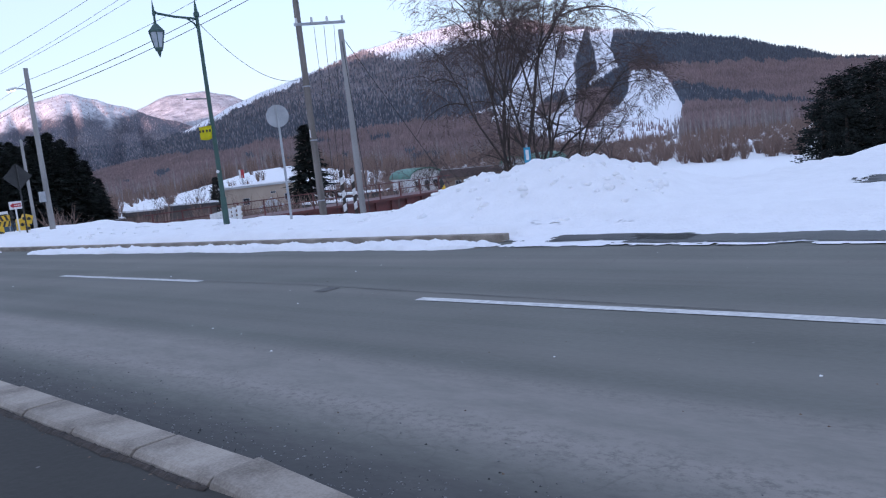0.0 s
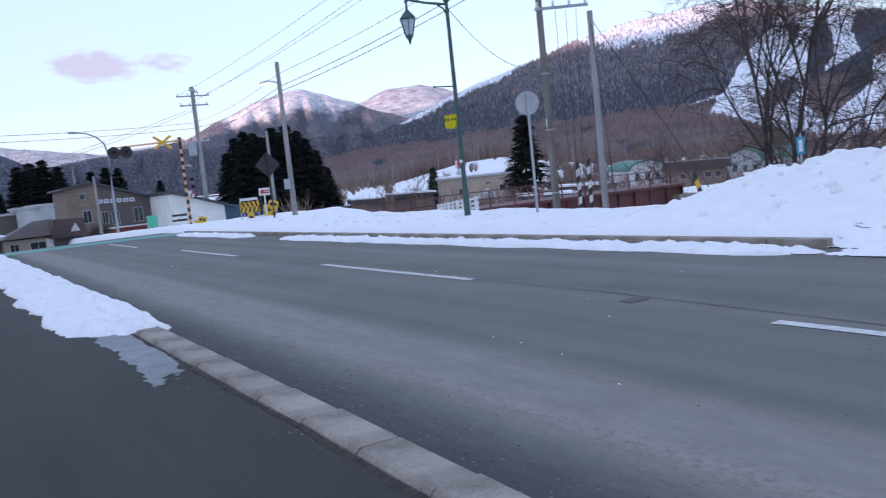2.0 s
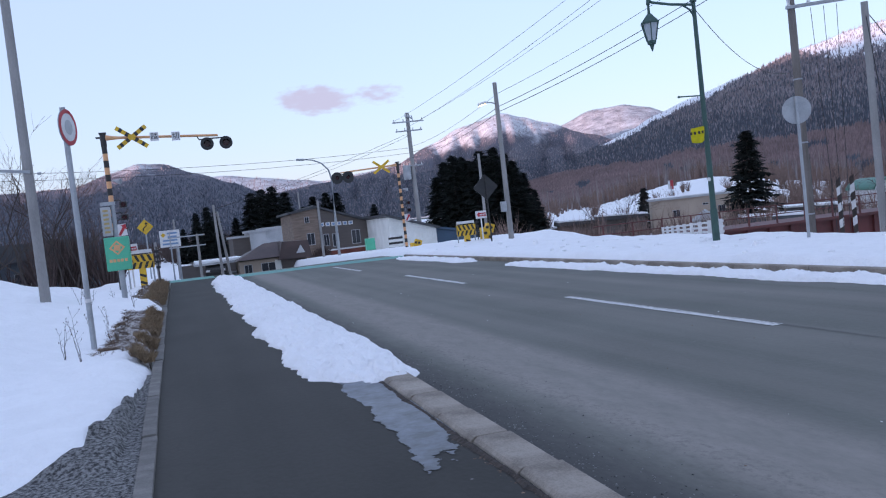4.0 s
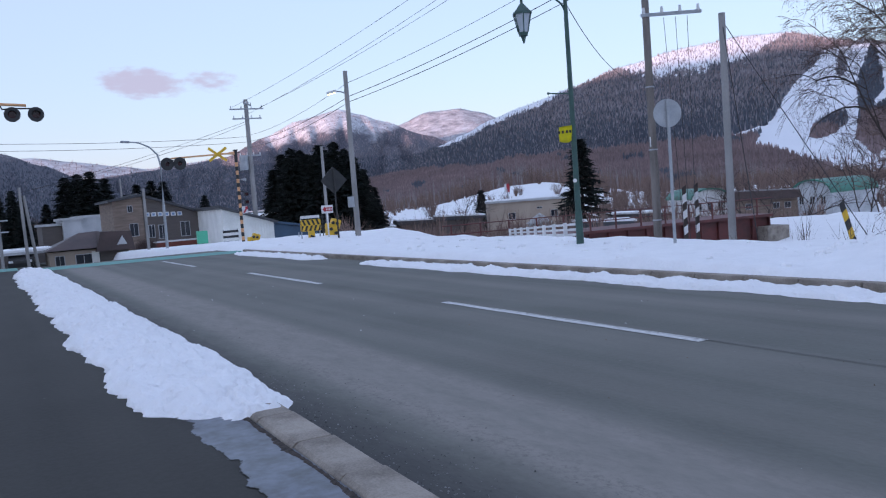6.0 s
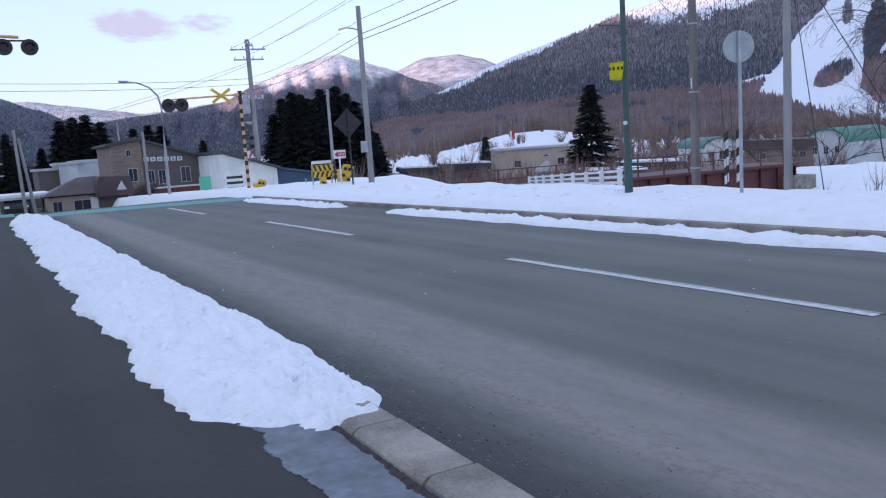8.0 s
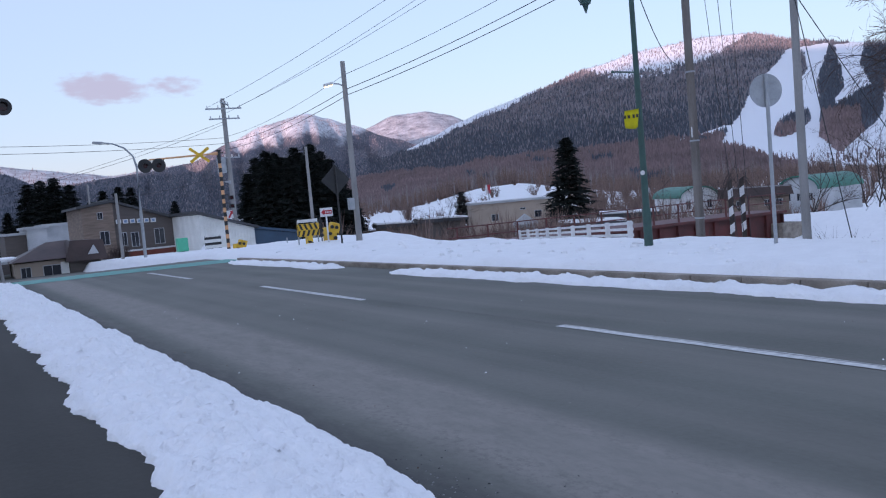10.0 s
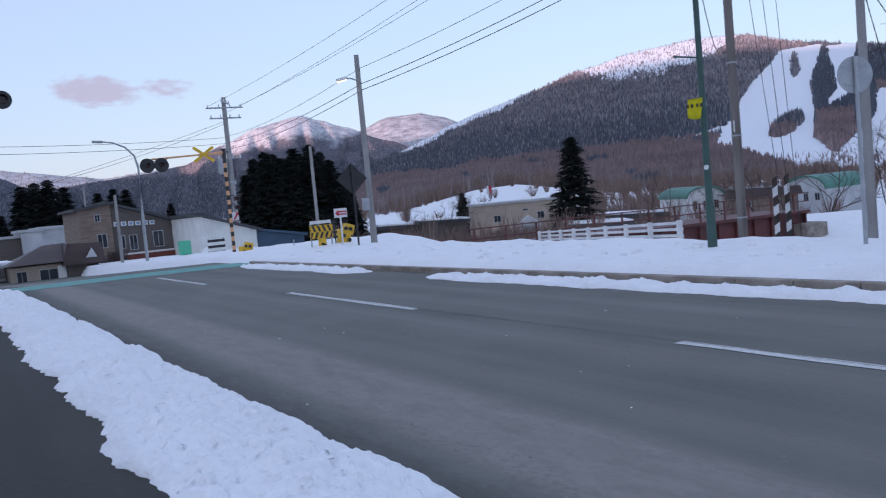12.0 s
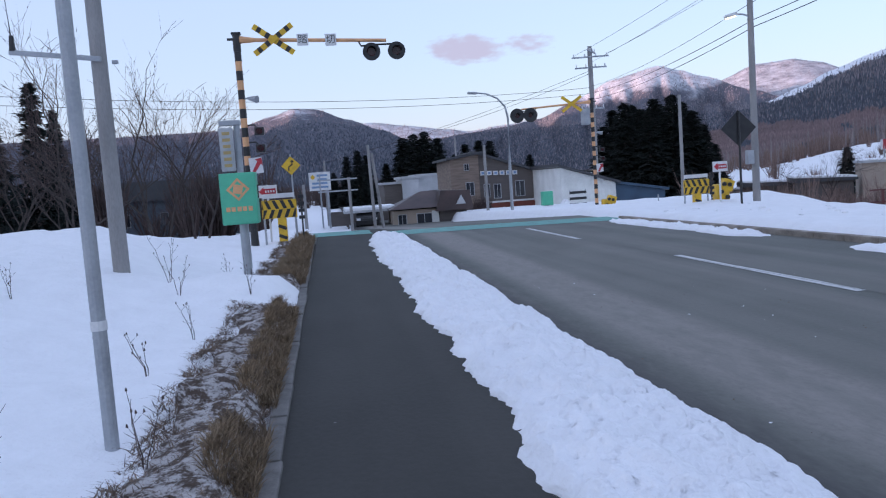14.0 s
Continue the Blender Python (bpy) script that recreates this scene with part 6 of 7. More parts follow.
# flats beyond the creek
ax, ay = place(38.2, 106)
ap = building("apartment_block", "long beige flat-roofed building beyond the creek", (ax, ay, 0), -38.2 + 7, "building")
bm = bmesh.new()
box(bm, (0, 4, -2.6), (11.4, 8, 5.6))
part("wall", bm, M_BEIGE, ap)
bm = bmesh.new()
box(bm, (0, 4, 0.3), (11.9, 8.5, 0.26))
part("roof", bm, M_PALE, ap)
bm = bmesh.new()
box(bm, (0, 4, 0.5), (11.5, 8.1, 0.16), bev=0.05)
part("snow_cover", bm, M_SNOW, ap, "snow on the flat roof")
for x, z, w, hh in ((-2.6, -1.75, 0.9, 0.9), (1.2, -0.85, 0.7, 0.25), (3.2, -1.7, 0.9, 0.9), (-2.6, -4, 0.9, 0.9)):
    window(ap, x, 0, z, w, hh)
bx, by = place(38.9, 92)
gb = building("house", "small white gabled house in front of the flats", (bx, by, -5), -39, "house")
bm = bmesh.new()
box(bm, (0, 2, 1.4), (2.6, 4, 2.8))
part("wall", bm, M_PALE, gb)
bm = bmesh.new()
prism(bm, [(-1.6, 2.6), (1.6, 2.6), (0, 3.75)], "y", -0.3, 4.3)
part("roof", bm, M_PALE, gb, "snow-dusted grey gable roof")
for az, d, w, zt in ((30.2, 108, 7, -1.5), (33.0, 104, 6, -1.2), (43.8, 84, 6, -2.4), (46.5, 95, 8, -2.2), (26.5, 118, 8, -2.4)):
    px, py = place(az, d)
    b = building("shed", "low grey shed with snow on its roof", (px, py, 0), -az + 8, "shed")
    bm = bmesh.new()
    box(bm, (0, 2.5, (zt - 6) / 2 - 0.2), (w, 5, zt + 6))
    part("wall", bm, M_TAUPE, b)
    bm = bmesh.new()
    prism(bm, [(-w / 2 - 0.4, zt - 0.4), (w / 2 + 0.4, zt - 0.4), (w / 2 + 0.4, zt - 0.1), (-w / 2 - 0.4, zt + 0.15)], "y", -0.5, 5.5)
    part("roof", bm, M_ROOF, b)
    bm = bmesh.new()
    prism(bm, [(-w / 2 - 0.3, zt + 0.16), (w / 2 + 0.3, zt - 0.08), (w / 2 + 0.3, zt + 0.12), (-w / 2 - 0.3, zt + 0.36)], "y", -0.4, 5.4)
    part("snow_cover", bm, M_SNOW, b, "snow lying on the roof")


def barrel(name, label, az, d, w, zb, zt, rise, depth, turn, wall, roof):
    px, py = place(az, d)
    t = building(name, label, (px, py, 0), -az + turn, "building")
    bm = bmesh.new()
    arc = [(w / 2 * math.cos(math.pi * i / 14), zt + rise * math.sin(math.pi * i / 14)) for i in range(15)]
    prism(bm, [(-w / 2, zb), (w / 2, zb)] + arc, "y", 0, depth)
    part("wall", bm, wall, t)
    bm = bmesh.new()
    outer = [(u * 1.05, zt + (v - zt) * 1.08 + 0.06) for u, v in arc]
    inner = [(u * 1.01, v + 0.02) for u, v in reversed(arc)]
    prism(bm, outer + inner, "y", -0.4, depth + 0.4)
    part("roof", bm, roof, t)
    for k in range(3):
        window(t, -w * 0.28 + k * w * 0.28, 0, zt - 0.8, w * 0.12, 0.9)
    return t


barrel("hall", "white building with a green domed roof", 51.0, 92, 4.4, -6, -0.9, 1.1, 7, 25, M_WHITE, M_GREENROOF)
barrel("hall", "grey arched hall with a green barrel roof", 57.4, 104, 5.0, -6, -1.4, 1.6, 10, -30, M_PALE, M_GREENROOF)
HEDGES = []
for k, (az, d, w, ht) in enumerate(((31, 98, 9, 1.6), (34, 97, 6, 1.3), (28, 104, 8, 1.8), (40, 94, 5, 1.4), (44, 90, 7, 1.5))):
    px, py = place(az, d)
    hedge_spots = []
    hr = random.Random(400 + k)
    for _ in range(26):
        qx, qy = px + hr.uniform(-w, w), py + hr.uniform(-3, 3)
        hedge_spots.append((qx, qy, -4.4, hr.uniform(1.2, 2.4) * ht * 0.8, hr.uniform(0.7, 1.4)))
    HEDGES.extend(hedge_spots)
px, py = place(54.6, 88)
br = building("house", "brown wooden house behind the railway bridge", (px, py, 0), -54.6, "house")
bm = bmesh.new()
box(bm, (0, 3, -3.4), (6.5, 6, 4.6))
part("wall", bm, M_BROWN, br)
bm = bmesh.new()
prism(bm, [(-3.7, -1.2), (3.7, -1.2), (3.5, -0.35), (-3.5, -0.2)], "y", -0.6, 6.6)
part("roof", bm, M_BROWNROOF, br)
for x in (1.2, 2.3, -1.5):
    window(br, x, 0, -1.9, 0.6, 0.6)
px, py = place(36.5, 118)
bm = bmesh.new()
cone(bm, (px, py, -4), (px, py, 2.0), 0.09, 0.09, 8)
ps = thing("roadside_board", (0, 0, 0), "red and white board on a pole behind the flats", "sign")
part("post", bm, M_GALV, ps)
bm = bmesh.new()
box(bm, (px, py, 2.2), (0.7, 0.1, 1.3))
part("board", bm, M_RED, ps)
bm = bmesh.new()
box(bm, (px - 0.42, py - 0.1, 2.2), (0.3, 0.1, 1.3))
part("board", bm, M_WHITE, ps)

px, py = place(-10.5, 62, (-1.6, 7.6))
lh = building("house", "weathered blue-grey house behind leafless trees", (px, py, -1.2), 10.5, "house")
bm = bmesh.new()
prism(bm, [(-5.5, -1), (5.5, -1), (5.5, 2.9), (-5.5, 2.9)], "y", 0, 7)
part("wall", bm, M_BLUEGREY, lh)
bm = bmesh.new()
prism(bm, [(-6.0, 2.85), (6.0, 2.85), (4.6, 4.3), (-4.6, 4.3)], "y", -0.4, 7.4)
part("roof", bm, M_ROOF, lh)
for x in (-3.6, -0.4, 3.0):
    window(lh, x, 0, 1.5, 1.1, 0.9)

# ---- railway girder bridge ----
ba, bb = Vector((19.0, 36.8, -0.95)), Vector((39.5, 32.8, -0.95))
along = (bb - ba).normalized()
rot = Matrix.Rotation(math.atan2(along.y, along.x), 3, "Z")
length = (bb - ba).length
bridge = thing("railway_bridge", tuple(ba), "dark red steel girder railway bridge over the creek", "bridge", rz=math.degrees(math.atan2(along.y, along.x)))
for y, nm in ((-1.2, "girder"), (1.2, "girder")):
    bm = bmesh.new()
    box(bm, (length / 2, y, -0.75), (length, 0.06, 1.4))
    for z in (-1.47, -0.05):
        box(bm, (length / 2, y, z), (length, 0.4, 0.06))
    n = int(length / 1.2)
    for i in range(n + 1):
        box(bm, (length * i / n, y - 0.1, -0.75), (0.08, 0.2, 1.38))
    part(nm, bm, M_GIRDER, bridge)
bm = bmesh.new()
box(bm, (length / 2, 0, 0.05), (length, 3.4, 0.14))
part("deck", bm, M_GIRDER, bridge)
for i in range(13):
    bm = bmesh.new()
    box(bm, (length * (i + 0.3) / 13, -1.65, 0.55), (0.07, 0.07, 1.1))
    part("rail_post", bm, M_GIRDER, bridge)
for z in (0.62, 1.08):
    bm = bmesh.new()
    tube(bm, [(0, -1.65, z), (length, -1.65, z)], 0.03, 6)
    part("handrail", bm, M_GIRDER, bridge)
for x in (0.0, length):
    bm = bmesh.new()
    box(bm, (x, 0, -2.4), (1.6, 4.2, 3.6), bev=0.05)
    part("abutment", bm, M_KERB, bridge, "stained concrete abutment")

# ---- white fence ----
fa, fb = Vector((13.9, 19.2)), Vector((21.8, 33.7))
fd = (fb - fa)
fl = fd.length
fence = thing("fence", (fa.x, fa.y, 0), "white painted three-rail fence above the snow", "fence", rz=math.degrees(math.atan2(fd.y, fd.x)))
for i in range(9):
    bm = bmesh.new()
    x = fl * i / 8
    box(bm, (x, 0, -0.42 - 0.83 * i / 8), (0.12, 0.12, 2.0), bev=0.015)
    part("post", bm, M_WHITE, fence)
for k in range(3):
    bm = bmesh.new()
    rot_s = Matrix.Rotation(math.atan2(0.83, fl), 3, "Y")
    box(bm, (fl / 2, -0.08, 0.1 - 0.16 * k), (fl, 0.04, 0.075), rot_s)
    part("rail", bm, M_WHITE, fence)


# ---- conifers ----
def pine_meshes(h, r, seed, clumps=170, tufts=55):
    """A broad irregular pine: needle tufts in clumps round the limbs."""
    rr = random.Random(seed)
    bm = bmesh.new()
    cone(bm, (0, 0, -0.5), (0, 0, h * 0.9), 0.022 * h, 0.04, 8)
    trunk = mesh_of("trunk", bm, M_BARK)
    V, F = [], []
    for _ in range(clumps):
        f = rr.uniform(0.0, 1.0)
        reach = r * (1 - f ** 2.2) ** 0.7 * (0.75 + 0.3 * noise.noise((f * 5, seed, 0)))
        t, d = rr.uniform(0, 6.283), rr.random() ** 0.5
        c = Vector((math.cos(t) * reach * d, math.sin(t) * reach * d, h * (0.05 + 0.9 * f) - 0.03 * h * d))
        s = rr.uniform(0.35, 0.8) * h * 0.075
        for _ in range(tufts):
            v = Vector((rr.gauss(0, 1), rr.gauss(0, 1), rr.gauss(0, 0.6))) * s * 0.6
            a = Vector((rr.uniform(-1, 1), rr.uniform(-1, 1), rr.uniform(-0.6, 1))) * s * 0.42
            b = Vector((rr.uniform(-1, 1), rr.uniform(-1, 1), rr.uniform(-0.6, 0.6))) * s * 0.2
            k = len(V)
            V += [tuple(c + v - b), tuple(c + v + b), tuple(c + v + a)]
            F.append((k, k + 1, k + 2))
    me = bpy.data.meshes.new("crown")
    me.from_pydata(V, [], F)
    me.materials.append(M_NEEDLE)
    return trunk, me


def conifer(loc, meshes, label, group, scale=1.0, rz=0.0, wide=1.0):
    t = tagged(new("conifer"), label, "tree", group)
    t.matrix_world = Matrix.Translation(loc) @ Matrix.Rotation(rz, 4, "Z") @ Matrix.Diagonal((scale * wide, scale * wide, scale, 1))
    for nm, me in zip(("trunk", "crown"), meshes):
        o = new(nm, me)
        o.parent = t


def fir_meshes(h, r, seed, limbs=230, tufts=9):
    """A dense dark fir: limbs in loose whorls, each hung with needle sprays."""
    rr = random.Random(seed)
    bm = bmesh.new()
    cone(bm, (0, 0, -0.5), (0, 0, h * 0.97), 0.018 * h, 0.02, 8)
    trunk = mesh_of("trunk", bm, M_BARK)
    V, F = [], []
    for i in range(limbs):
        f = (i / limbs) ** 0.85
        t = i * 2.399 + rr.uniform(-0.4, 0.4)
        lobe = 0.86 + 0.22 * noise.noise((math.cos(t) * 1.3, math.sin(t) * 1.3, f * 7 + seed))
        L = (r * (1 - f) ** 0.88 * lobe * rr.uniform(0.6, 1.16)) + 0.12
        d = Vector((math.cos(t), math.sin(t), 0))
        z0 = h * (0.03 + 0.95 * f) + 0.012 * h * math.sin(f * 75)
        lift = 0.35 if f > 0.8 else 0.0
        for k in range(tufts):
            u = 0.22 + 0.8 * (k + rr.random()) / tufts
            c = d * (L * u) + Vector((0, 0, z0 - L * (0.3 - lift) * u * u + L * 0.1 * u ** 3))
            sz = (0.028 + 0.032 * (1 - f)) * h * rr.uniform(0.7, 1.3)
            for _ in range(5):
                a = (d * rr.uniform(-0.2, 1.0) + Vector((rr.gauss(0, 0.6), rr.gauss(0, 0.6), rr.uniform(-0.75, 0.3)))) * sz
                b = Vector((rr.uniform(-1, 1), rr.uniform(-1, 1), rr.uniform(-0.4, 0.4))) * sz * 0.3
                q = len(V)
                V += [tuple(c - b), tuple(c + b), tuple(c + a)]
                F.append((q, q + 1, q + 2))
    me = bpy.data.meshes.new("crown")
    me.from_pydata(V, [], F)
    me.materials.append(M_NEEDLE)
    return trunk, me


SPRUCE = [fir_meshes(10, 2.3, s) for s in (1, 2)]
PINE = [pine_meshes(10, 2.7, s) for s in (11, 12, 13)]
FULL = [fir_meshes(10, 2.9, s, 260, 10) for s in (5, 6, 7)]
px, py = place(42.2, 90)
conifer((px, py, -6.2), FULL[0], "dark green spruce beside the flats", "spruces", 1.36, 0, 1.15)
px, py = place(34.5, 120)
conifer((px, py, -5.6), FULL[1], "small dark spruce in front of the flats", "spruces", 0.8, 0, 1.2)
cr = random.Random(12)
for az, d, el, wide in ((19.9, 116, 4.1, 1.15), (20.6, 110, 4.5, 1.2), (21.7, 114, 4.0, 1.2), (22.6, 118, 4.6, 1.2), (23.7, 110, 4.75, 1.25), (24.4, 116, 4.2, 1.2), (25.0, 112, 3.6, 1.3), (25.7, 114, 2.6, 1.3), (26.4, 116, 1.2, 1.3), (19.2, 114, 3.0, 1.2), (22.2, 108, 3.9, 1.3), (23.0, 122, 4.2, 1.2), (21.2, 120, 4.3, 1.2)):
    px, py = place(az, d, (-1.5, 3.0))
    top = 1.6 + d * math.tan(radians(el))
    conifer((px, py, -3.4), FULL[cr.randrange(3)], "tall dense dark conifer in a tight clump", "conifer clump", (top + 3.4) / 10, cr.uniform(0, 6), wide * 0.92)
for az, d, el in ((20.6, 117, 3.3), (21.9, 116, 3.2), (23.1, 117, 3.5), (24.3, 116, 3.2), (25.3, 117, 2.2)):
    px, py = place(az, d, (-1.5, 3.0))
    top = 1.6 + d * math.tan(radians(el))
    conifer((px, py, -3.4), PINE[cr.randrange(3)], "tall dense dark conifer in a tight clump", "conifer clump", (top + 3.4) / 10, cr.uniform(0, 6), 1.05)
for az, d, el, wide in ((2.4, 118, 2.7, 0.8), (1.6, 122, 2.3, 0.8), (3.0, 120, 2.3, 0.8), (5.7, 128, 3.4, 1.1), (6.5, 126, 3.6, 1.1), (7.3, 127, 3.75, 1.1), (8.2, 130, 3.2, 1.1), (10.2, 150, 2.6, 1.0), (11.2, 148, 2.8, 1.0), (12.0, 150, 2.7, 1.0), (14.8, 140, 1.5, 1.0), (9.4, 145, 1.9, 1.0), (0.6, 124, 1.2, 0.9), (4.4, 130, 1.6, 1.0)):
    px, py = place(az, d, (-1.6, 7.6))
    top = 1.6 + d * math.tan(radians(el))
    conifer((px, py, -2.2), FULL[cr.randrange(3)], "dark conifer standing behind the houses", "conifers behind houses", (top + 2.2) / 10, cr.uniform(0, 6), wide * 1.2)
for az, d, el, s in ((-18.6, 46, 8.4, 0.8), (-17.4, 50, 6.6, 0.7), (-21, 44, 7.0, 0.8), (-24, 48, 6.0, 0.8)):
    px, py = place(az, d, (-1.65, 8.1))
    top = 1.6 + d * math.tan(radians(el))
    conifer((px, py, -0.6), SPRUCE[cr.randrange(2)], "dark spruce beyond the snowy field", "spruces by the field", (top + 0.6) / 10, cr.uniform(0, 6), s)
for az, d, el, wide in ((74.6, 62, 1.2, 1.5), (75.4, 66, 2.6, 1.6), (76.6, 68, 3.0, 1.6), (77.8, 64, 3.2, 1.6), (79.2, 66, 3.0, 1.6), (80.8, 68, 3.0, 1.6), (83.5, 70, 3.0, 1.5), (76.0, 60, 1.0, 1.6), (78.6, 60, 1.4, 1.6)):
    px, py = place(az, d, (-1.8, -4.0))
    top = 1.5 + d * math.tan(radians(el))
    conifer((px, py, -2.6), PINE[cr.randrange(3)], "broad dark pine at the field's edge", "pines at the field", (top + 2.6) / 10, cr.uniform(0, 6), wide * 1.15)


# ---- leafless trees and thickets ----
def bare_tree(loc, h, seed, stems=1, droop=0.2, spread=0.5, levels=5, label="", group="leafless trees", r0=0.13, twig=M_TWIG):
    r = random.Random(seed)
    thick, thin = bmesh.new(), ([], [])

    def limb(p, d, length, rad, lvl):
        pts = [p]
        q = Vector(d).normalized()
        n = 4
        for i in range(n):
            q = (q + Vector((r.uniform(-1, 1), r.uniform(-1, 1), r.uniform(-0.6, 0.6))) * 0.16 - Vector((0, 0, droop * 0.12 * (lvl > 1)))).normalized()
            pts.append(pts[-1] + q * length / n)
        if rad > 0.016:
            tube(thick, pts, [max(0.006, rad * (1 - 0.45 * i / n)) for i in range(n + 1)], 5)
        else:
            V, F = thin
            for i in range(n):
                a, b = pts[i], pts[i + 1]
                w = max(0.0065, rad * (1 - 0.5 * i / n))
                s = (b - a).cross(Vector((r.uniform(-1, 1), r.uniform(-1, 1), 0.3)))
                s = s.normalized() * w if s.length else Vector((w, 0, 0))
                k = len(V)
                V.extend([tuple(a - s), tuple(a + s), tuple(b + s * 0.7), tuple(b - s * 0.7)])
                F.append((k, k + 1, k + 2, k + 3))
        if lvl >= levels:
            return
        kids = r.randint(3, 4) if lvl < 2 else r.randint(3, 5)
        for c in range(kids):
            f = r.uniform(0.3, 1.0) if c else 1.0
            i = min(n - 1, int(f * n))
            o = pts[i] + (pts[i + 1] - pts[i]) * (f * n - i if i < n else 1)
            base = (pts[i + 1] - pts[i]).normalized()
            side = Vector((r.uniform(-1, 1), r.uniform(-1, 1), r.uniform(-0.25, 0.5)))
            nd = base * (1 - spread) + side.normalized() * spread * r.uniform(0.7, 1.4)
            limb(o, nd, length * r.uniform(0.5, 0.78), rad * 0.55, lvl + 1)
    for s in range(stems):
        a = r.uniform(0, 6.28)
        limb(Vector((0.2 * math.cos(a) * (stems > 1), 0.2 * math.sin(a) * (stems > 1), -0.4)), (0.28 * math.cos(a) * (stems > 1), 0.28 * math.sin(a) * (stems > 1), 1), h * r.uniform(0.4, 0.5), r0 * r.uniform(0.7, 1), 0)
    t = thing("tree", loc, label or "leafless tree with fine bare branches", "tree", group)
    part("trunk", thick, M_BARK, t)
    me = bpy.data.meshes.new("crown")
    me.from_pydata(thin[0], [], thin[1])
    me.materials.append(twig)
    c = new("crown", me)
    c.parent = t
    return t


bare_tree((21.5, 12.7, -1.4), 14.0, 4, 2, 0.6, 0.42, 6, "large leafless tree with drooping branches behind the snow heap", r0=0.15).scale = (0.6, 0.6, 1)
bare_tree((22.1, 13.6, -1.4), 12.5, 21, 2, 0.75, 0.45, 6, "tall leafless tree with dense fine branches behind the snow heap", r0=0.13).scale = (0.6, 0.6, 1)
bare_tree((22.6, 11.9, -1.4), 9.0, 33, 2, 0.9, 0.5, 6, "leafless tree with tangled brown branches by the creek", r0=0.1).scale = (0.7, 0.7, 1)
bare_tree((23.6, 13.4, -1.4), 7.0, 9, 2, 0.6, 0.5, 5, "leafless tree with tangled brown branches by the creek", r0=0.12)
bare_tree((26.5, 14.5, -1.6), 6.5, 13, 3, 0.3, 0.5, 5, "leafless tree with tangled brown branches by the creek", r0=0.08, twig=M_SHRUB)
for k, (x, y, h) in enumerate(((-8.6, 36, 8.2), (-7.6, 38, 8.0), (-10.0, 37, 7.2), (-6.4, 39, 6.6), (-11.6, 40, 6.5), (-13.5, 39, 5.5))):
    bare_tree((x, y, -0.2), h, 50 + k, 2, -0.3, 0.42, 4, "leafless tree beyond the snowy berm", "trees by the berm", 0.07)
for k, (az, d, h) in enumerate(((33.0, 96, 8), (30.5, 100, 6), (52.0, 70, 8), (54.5, 66, 7.5), (57.0, 62, 8.5), (61.5, 60, 8), (48.5, 84, 7), (64.5, 90, 7), (62.5, 58, 7))):
    px, py = place(az, d)
    bare_tree((px, py, -4.2 if az < 60 else -2.4), h, 70 + k, 2, 0.0, 0.42, 4, "slim leafless tree beyond the creek", "trees beyond the creek", 0.08)


def thicket(name, label, spots, material, seed, stems, width):
    """Many bushes: fans of thin bare shoots."""
    r = random.Random(seed)
    V, F = [], []
    for x, y, z, h, spread in spots:
        for _ in range(stems):
            a = r.uniform(0, 6.28)
            s = spread * math.sqrt(r.random())
            p = Vector((x + 0.25 * s * math.cos(a), y + 0.25 * s * math.sin(a), z - 0.2))
            hh = h * r.uniform(0.45, 1.05)
            q = p + Vector((s * math.cos(a), s * math.sin(a), hh))
            m = (p + q) / 2 + Vector((r.uniform(-0.15, 0.15) * s, r.uniform(-0.15, 0.15) * s, 0.08 * hh))
            t = r.uniform(0, 6.28)
            w = Vector((math.cos(t), math.sin(t), 0)) * width * r.uniform(0.6, 1.4)
            k = len(V)
            V += [tuple(p - w), tuple(p + w), tuple(m + w * 0.8), tuple(m - w * 0.8), tuple(q)]
            F += [(k, k + 1, k + 2, k + 3), (k + 3, k + 2, k + 4)]
            for _ in range(2):
                e = m + Vector((r.uniform(-0.4, 0.4) * spread, r.uniform(-0.4, 0.4) * spread, hh * r.uniform(0.1, 0.42)))
                k = len(V)
                V += [tuple(m - w * 0.6), tuple(m + w * 0.6), tuple(e)]
                F.append((k, k + 1, k + 2))
    tagged(raw(name, V, F, material), label, "shrubs", kind="stuff")


tr = random.Random(77)
near_spots, mid_spots, left_spots, far_spots = [], [], [], list(HEDGES)
for _ in range(130):
    x, y = tr.uniform(20.5, 30), tr.uniform(10.5, 20)
    if x + 1.8 > 1.66 * (y + 4.2) or x + 1.5 < 2.0 * (y - 1.7):
        continue
    near_spots.append((x, y, ground_z(x, y), tr.uniform(2.0, 4.2) * (1 if y < 17 else 0.85), tr.uniform(0.9, 1.8)))
thicket("brown_thicket", "dense brown leafless thicket by the creek", near_spots, M_SHRUB, 4, 320, 0.011)
for _ in range(26):
    x, y = tr.uniform(14.5, 20), tr.uniform(9.5, 19)
    near = (x, y, ground_z(x, y), tr.uniform(0.9, 2.0), tr.uniform(0.4, 0.8))
    mid_spots.append(near)
for _ in range(24):
    x, y = tr.uniform(16, 24), tr.uniform(19, 31)
    mid_spots.append((x, y, ground_z(x, y), tr.uniform(1.2, 2.4), tr.uniform(0.6, 1.2)))
thicket("bank_weeds", "thin leafless shoots along the creek bank", mid_spots, M_TWIG, 6, 16, 0.008)
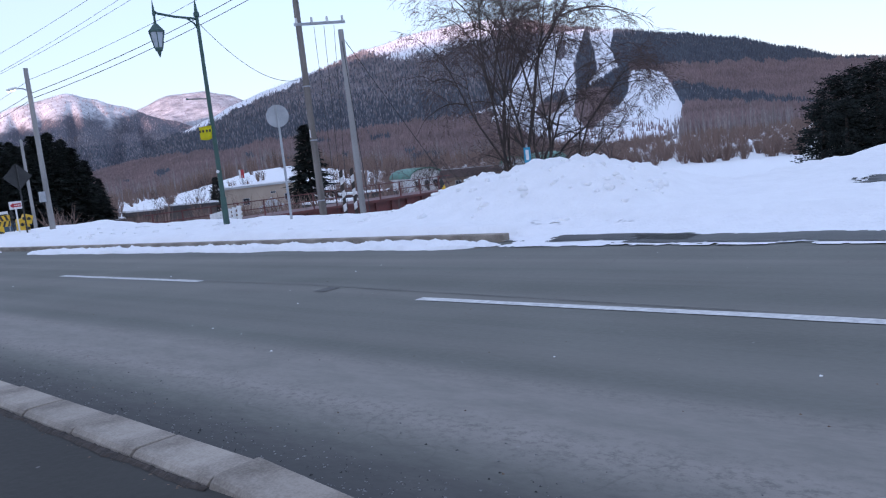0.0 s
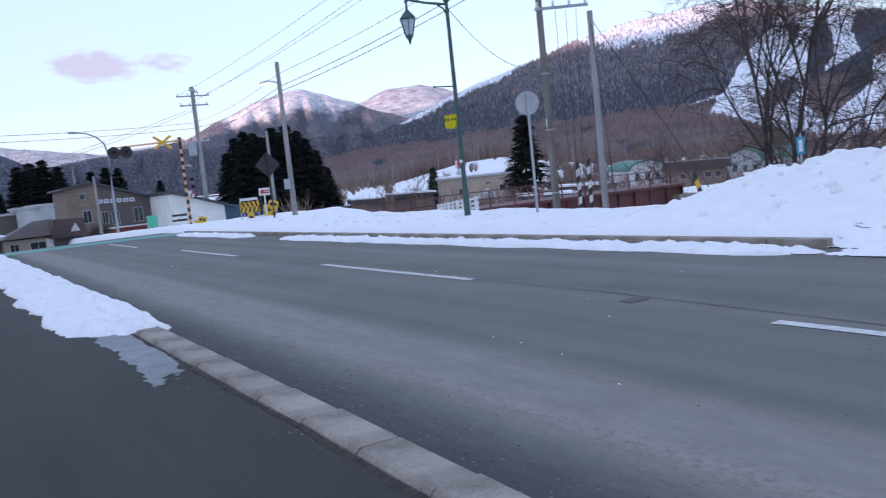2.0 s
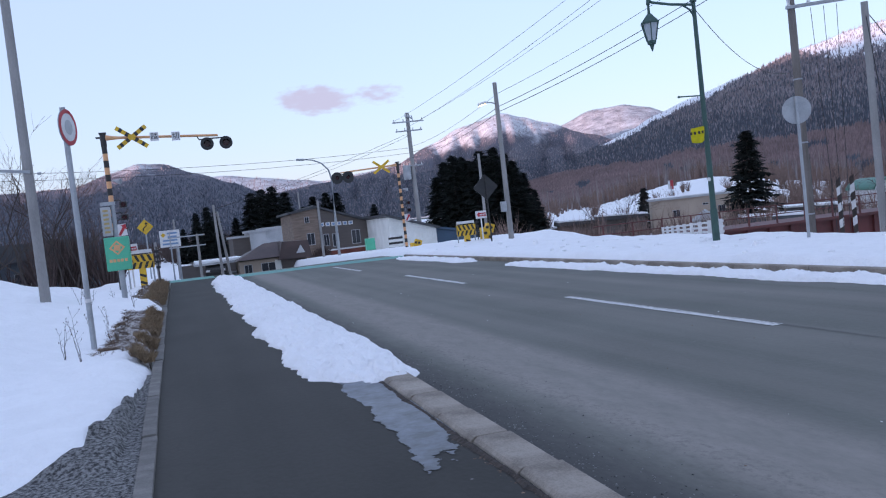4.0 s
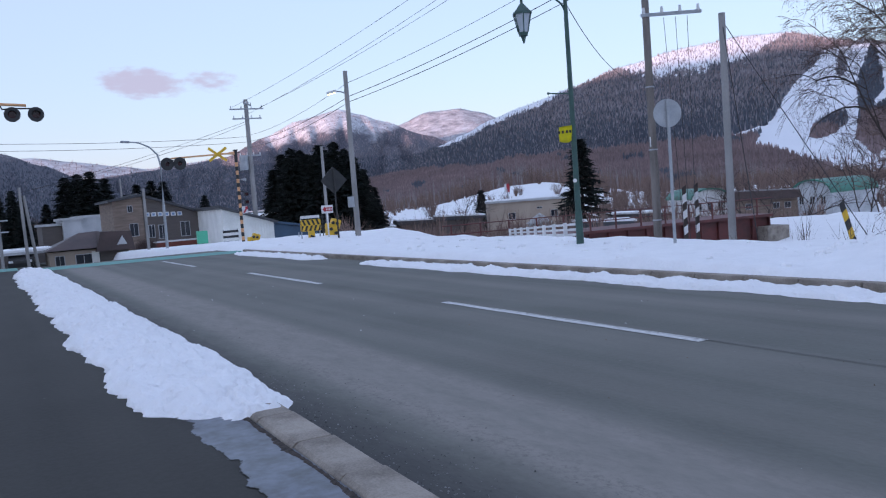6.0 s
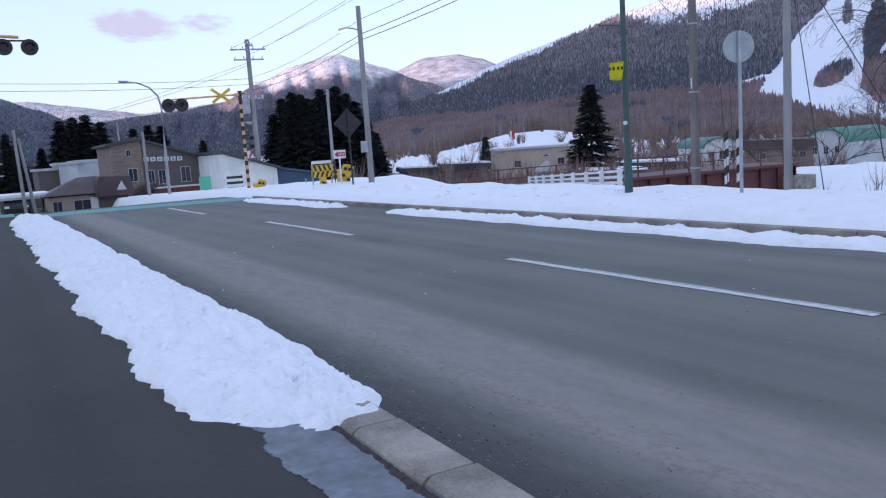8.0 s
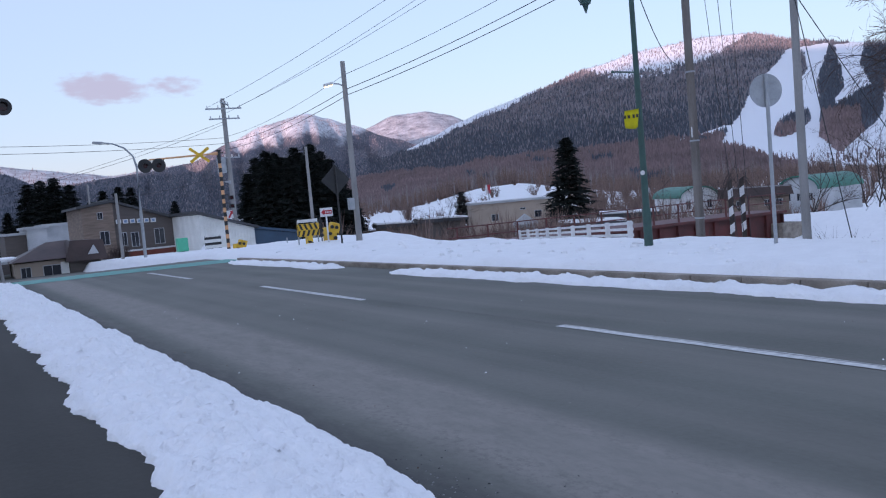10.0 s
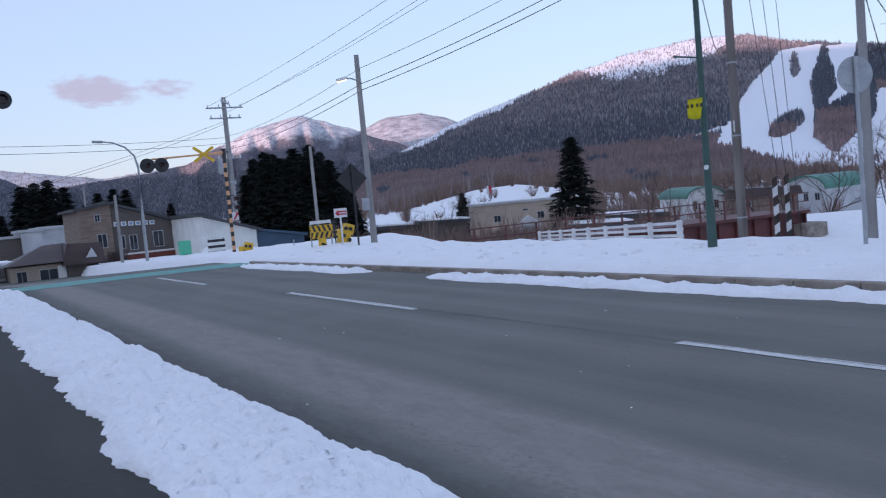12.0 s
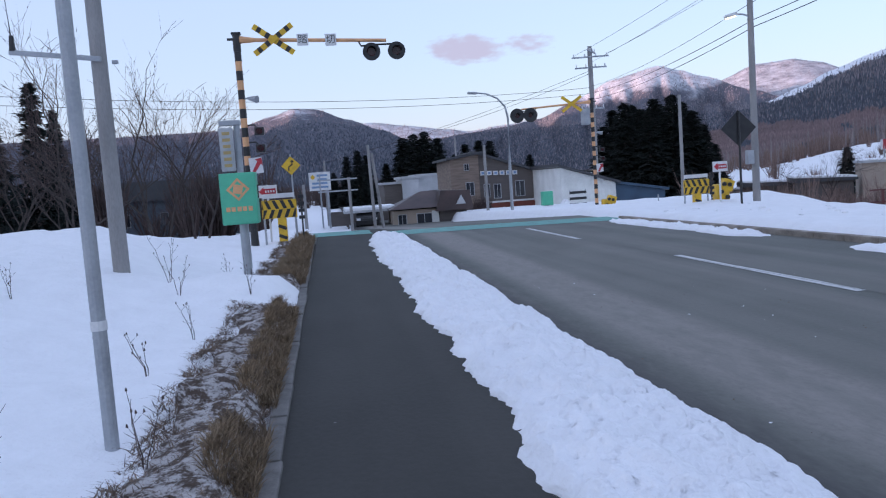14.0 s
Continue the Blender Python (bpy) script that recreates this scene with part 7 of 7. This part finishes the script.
for _ in range(2600):
    az = tr.uniform(24, 82)
    d = 62 + 330 * tr.random() ** 1.5
    if 27 < az < 42.5 and 100 < d < 245:
        if tr.random() < 0.9:
            continue
    if d < 118 and az < 60 and tr.random() < 0.93:
        continue
    if az > 58.5 and d < 130:
        continue
    px, py = place(az, d)
    h = tr.uniform(2.5, 5.5) * (1.35 if d > 200 and az < 60 else 0.85 if az > 60 else 1)
    far_spots.append((px, py, ground_z(px, py), h, tr.uniform(0.9, 2.2)))
for _ in range(1300):
    az = tr.uniform(-70, 15)
    d = (55 if az < -4 else 135) + 200 * tr.random() ** 1.4
    px, py = place(az, d)
    left_spots.append((px, py, ground_z(px, py), tr.uniform(3, 6.5), tr.uniform(1, 2.2)))
thicket("far_thicket", "dark leafless woodland beyond the snowy berm", left_spots, M_TWIG, 18, 40, 0.045)
thicket("far_thicket", "brown leafless woodland and scrub across the valley", far_spots, M_SHRUB, 8, 40, 0.045)
birch = []
for _ in range(420):
    az, d = tr.uniform(26, 55.5) if tr.random() < 0.7 else tr.uniform(66, 74), tr.uniform(250, 400)
    px, py = place(az, d)
    birch.append((px, py, ground_z(px, py), tr.uniform(7, 12), 0.5))
M_BIRCH = mat("pale_birch_stems", (0.3, 0.26, 0.25), rough=0.9, col2=(0.2, 0.17, 0.165), scale=0.5, fine=6, bump=0, island=0.3)
thicket("birch_stems", "pale slender birch stems at the foot of the hill", birch, M_BIRCH, 9, 5, 0.1)

bush = [(10.6, 71.5, -2.2, 2.2, 0.9), (11.1, 71.8, -2.2, 2.6, 0.8), (10.2, 71.2, -2.2, 1.7, 0.7)]
thicket("dark_bush", "dark red-brown bush against the brown house", bush, M_TWIG, 12, 700, 0.02)

# ---- cloud: a thin far wisp, its evening light put in as emission ----
M_CLOUD = bpy.data.materials.new("mauve_cloud_glow")
M_CLOUD.use_nodes = True
n, l = M_CLOUD.node_tree.nodes, M_CLOUD.node_tree.links
n.remove(n["Principled BSDF"])
tc = n.new("ShaderNodeTexCoord")
mp = n.new("ShaderNodeMapping")
mp.inputs["Scale"].default_value = (0.006, 0.006, 0.016)
l.new(tc.outputs["Object"], mp.inputs[0])
cn = n.new("ShaderNodeTexNoise")
cn.inputs["Scale"].default_value, cn.inputs["Detail"].default_value = 2.2, 8
l.new(mp.outputs[0], cn.inputs["Vector"])
at = n.new("ShaderNodeAttribute")
at.attribute_name = "body"
mm = n.new("ShaderNodeMath")
mm.operation = "MULTIPLY_ADD"
l.new(cn.outputs[0], mm.inputs[0])
mm.inputs[1].default_value = 1.3
l.new(at.outputs["Fac"], mm.inputs[2])
rm = n.new("ShaderNodeMapRange")
rm.interpolation_type = "SMOOTHSTEP"
rm.inputs[1].default_value, rm.inputs[2].default_value, rm.inputs[4].default_value = 0.6, 1.35, 0.85
l.new(mm.outputs[0], rm.inputs[0])
tr_, cloud_glow, mxs = n.new("ShaderNodeBsdfTransparent"), n.new("ShaderNodeEmission"), n.new("ShaderNodeMixShader")
cloud_glow.inputs[0].default_value, cloud_glow.inputs[1].default_value = (0.46, 0.43, 0.58, 1), 0.42
l.new(rm.outputs[0], mxs.inputs[0])
l.new(tr_.outputs[0], mxs.inputs[1])
l.new(cloud_glow.outputs[0], mxs.inputs[2])
l.new(mxs.outputs[0], n["Material Output"].inputs[0])
V, F, vals = [], [], []
for j in range(21):
    for i in range(61):
        u, v = i / 30 - 1, j / 10 - 1
        az, el = 12.6 + 5.2 * u, 9.0 - 0.35 * u + 1.5 * v
        az0, el0 = radians(az), radians(el)
        V.append((4300 * math.sin(az0), 4300 * math.cos(az0), 4300 * math.tan(el0)))
        main = 1 - ((u + 0.35) / 0.58) ** 2 - (v / 0.75) ** 2
        tail = 0.75 - ((u - 0.5) / 0.42) ** 2 - ((v - 0.25) / 0.6) ** 2
        vals.append(max(-1, main, tail * 0.8) * 0.9)
for j in range(20):
    for i in range(60):
        k = j * 61 + i
        F.append((k, k + 1, k + 62, k + 61))
cl = raw("cloud", V, F, M_CLOUD, True)
cl.data.attributes.new("body", "FLOAT", "POINT").data.foreach_set("value", vals)
cl.visible_shadow = False
tagged(cl, "small mauve evening cloud low in a pale blue sky", "cloud", kind="structure")
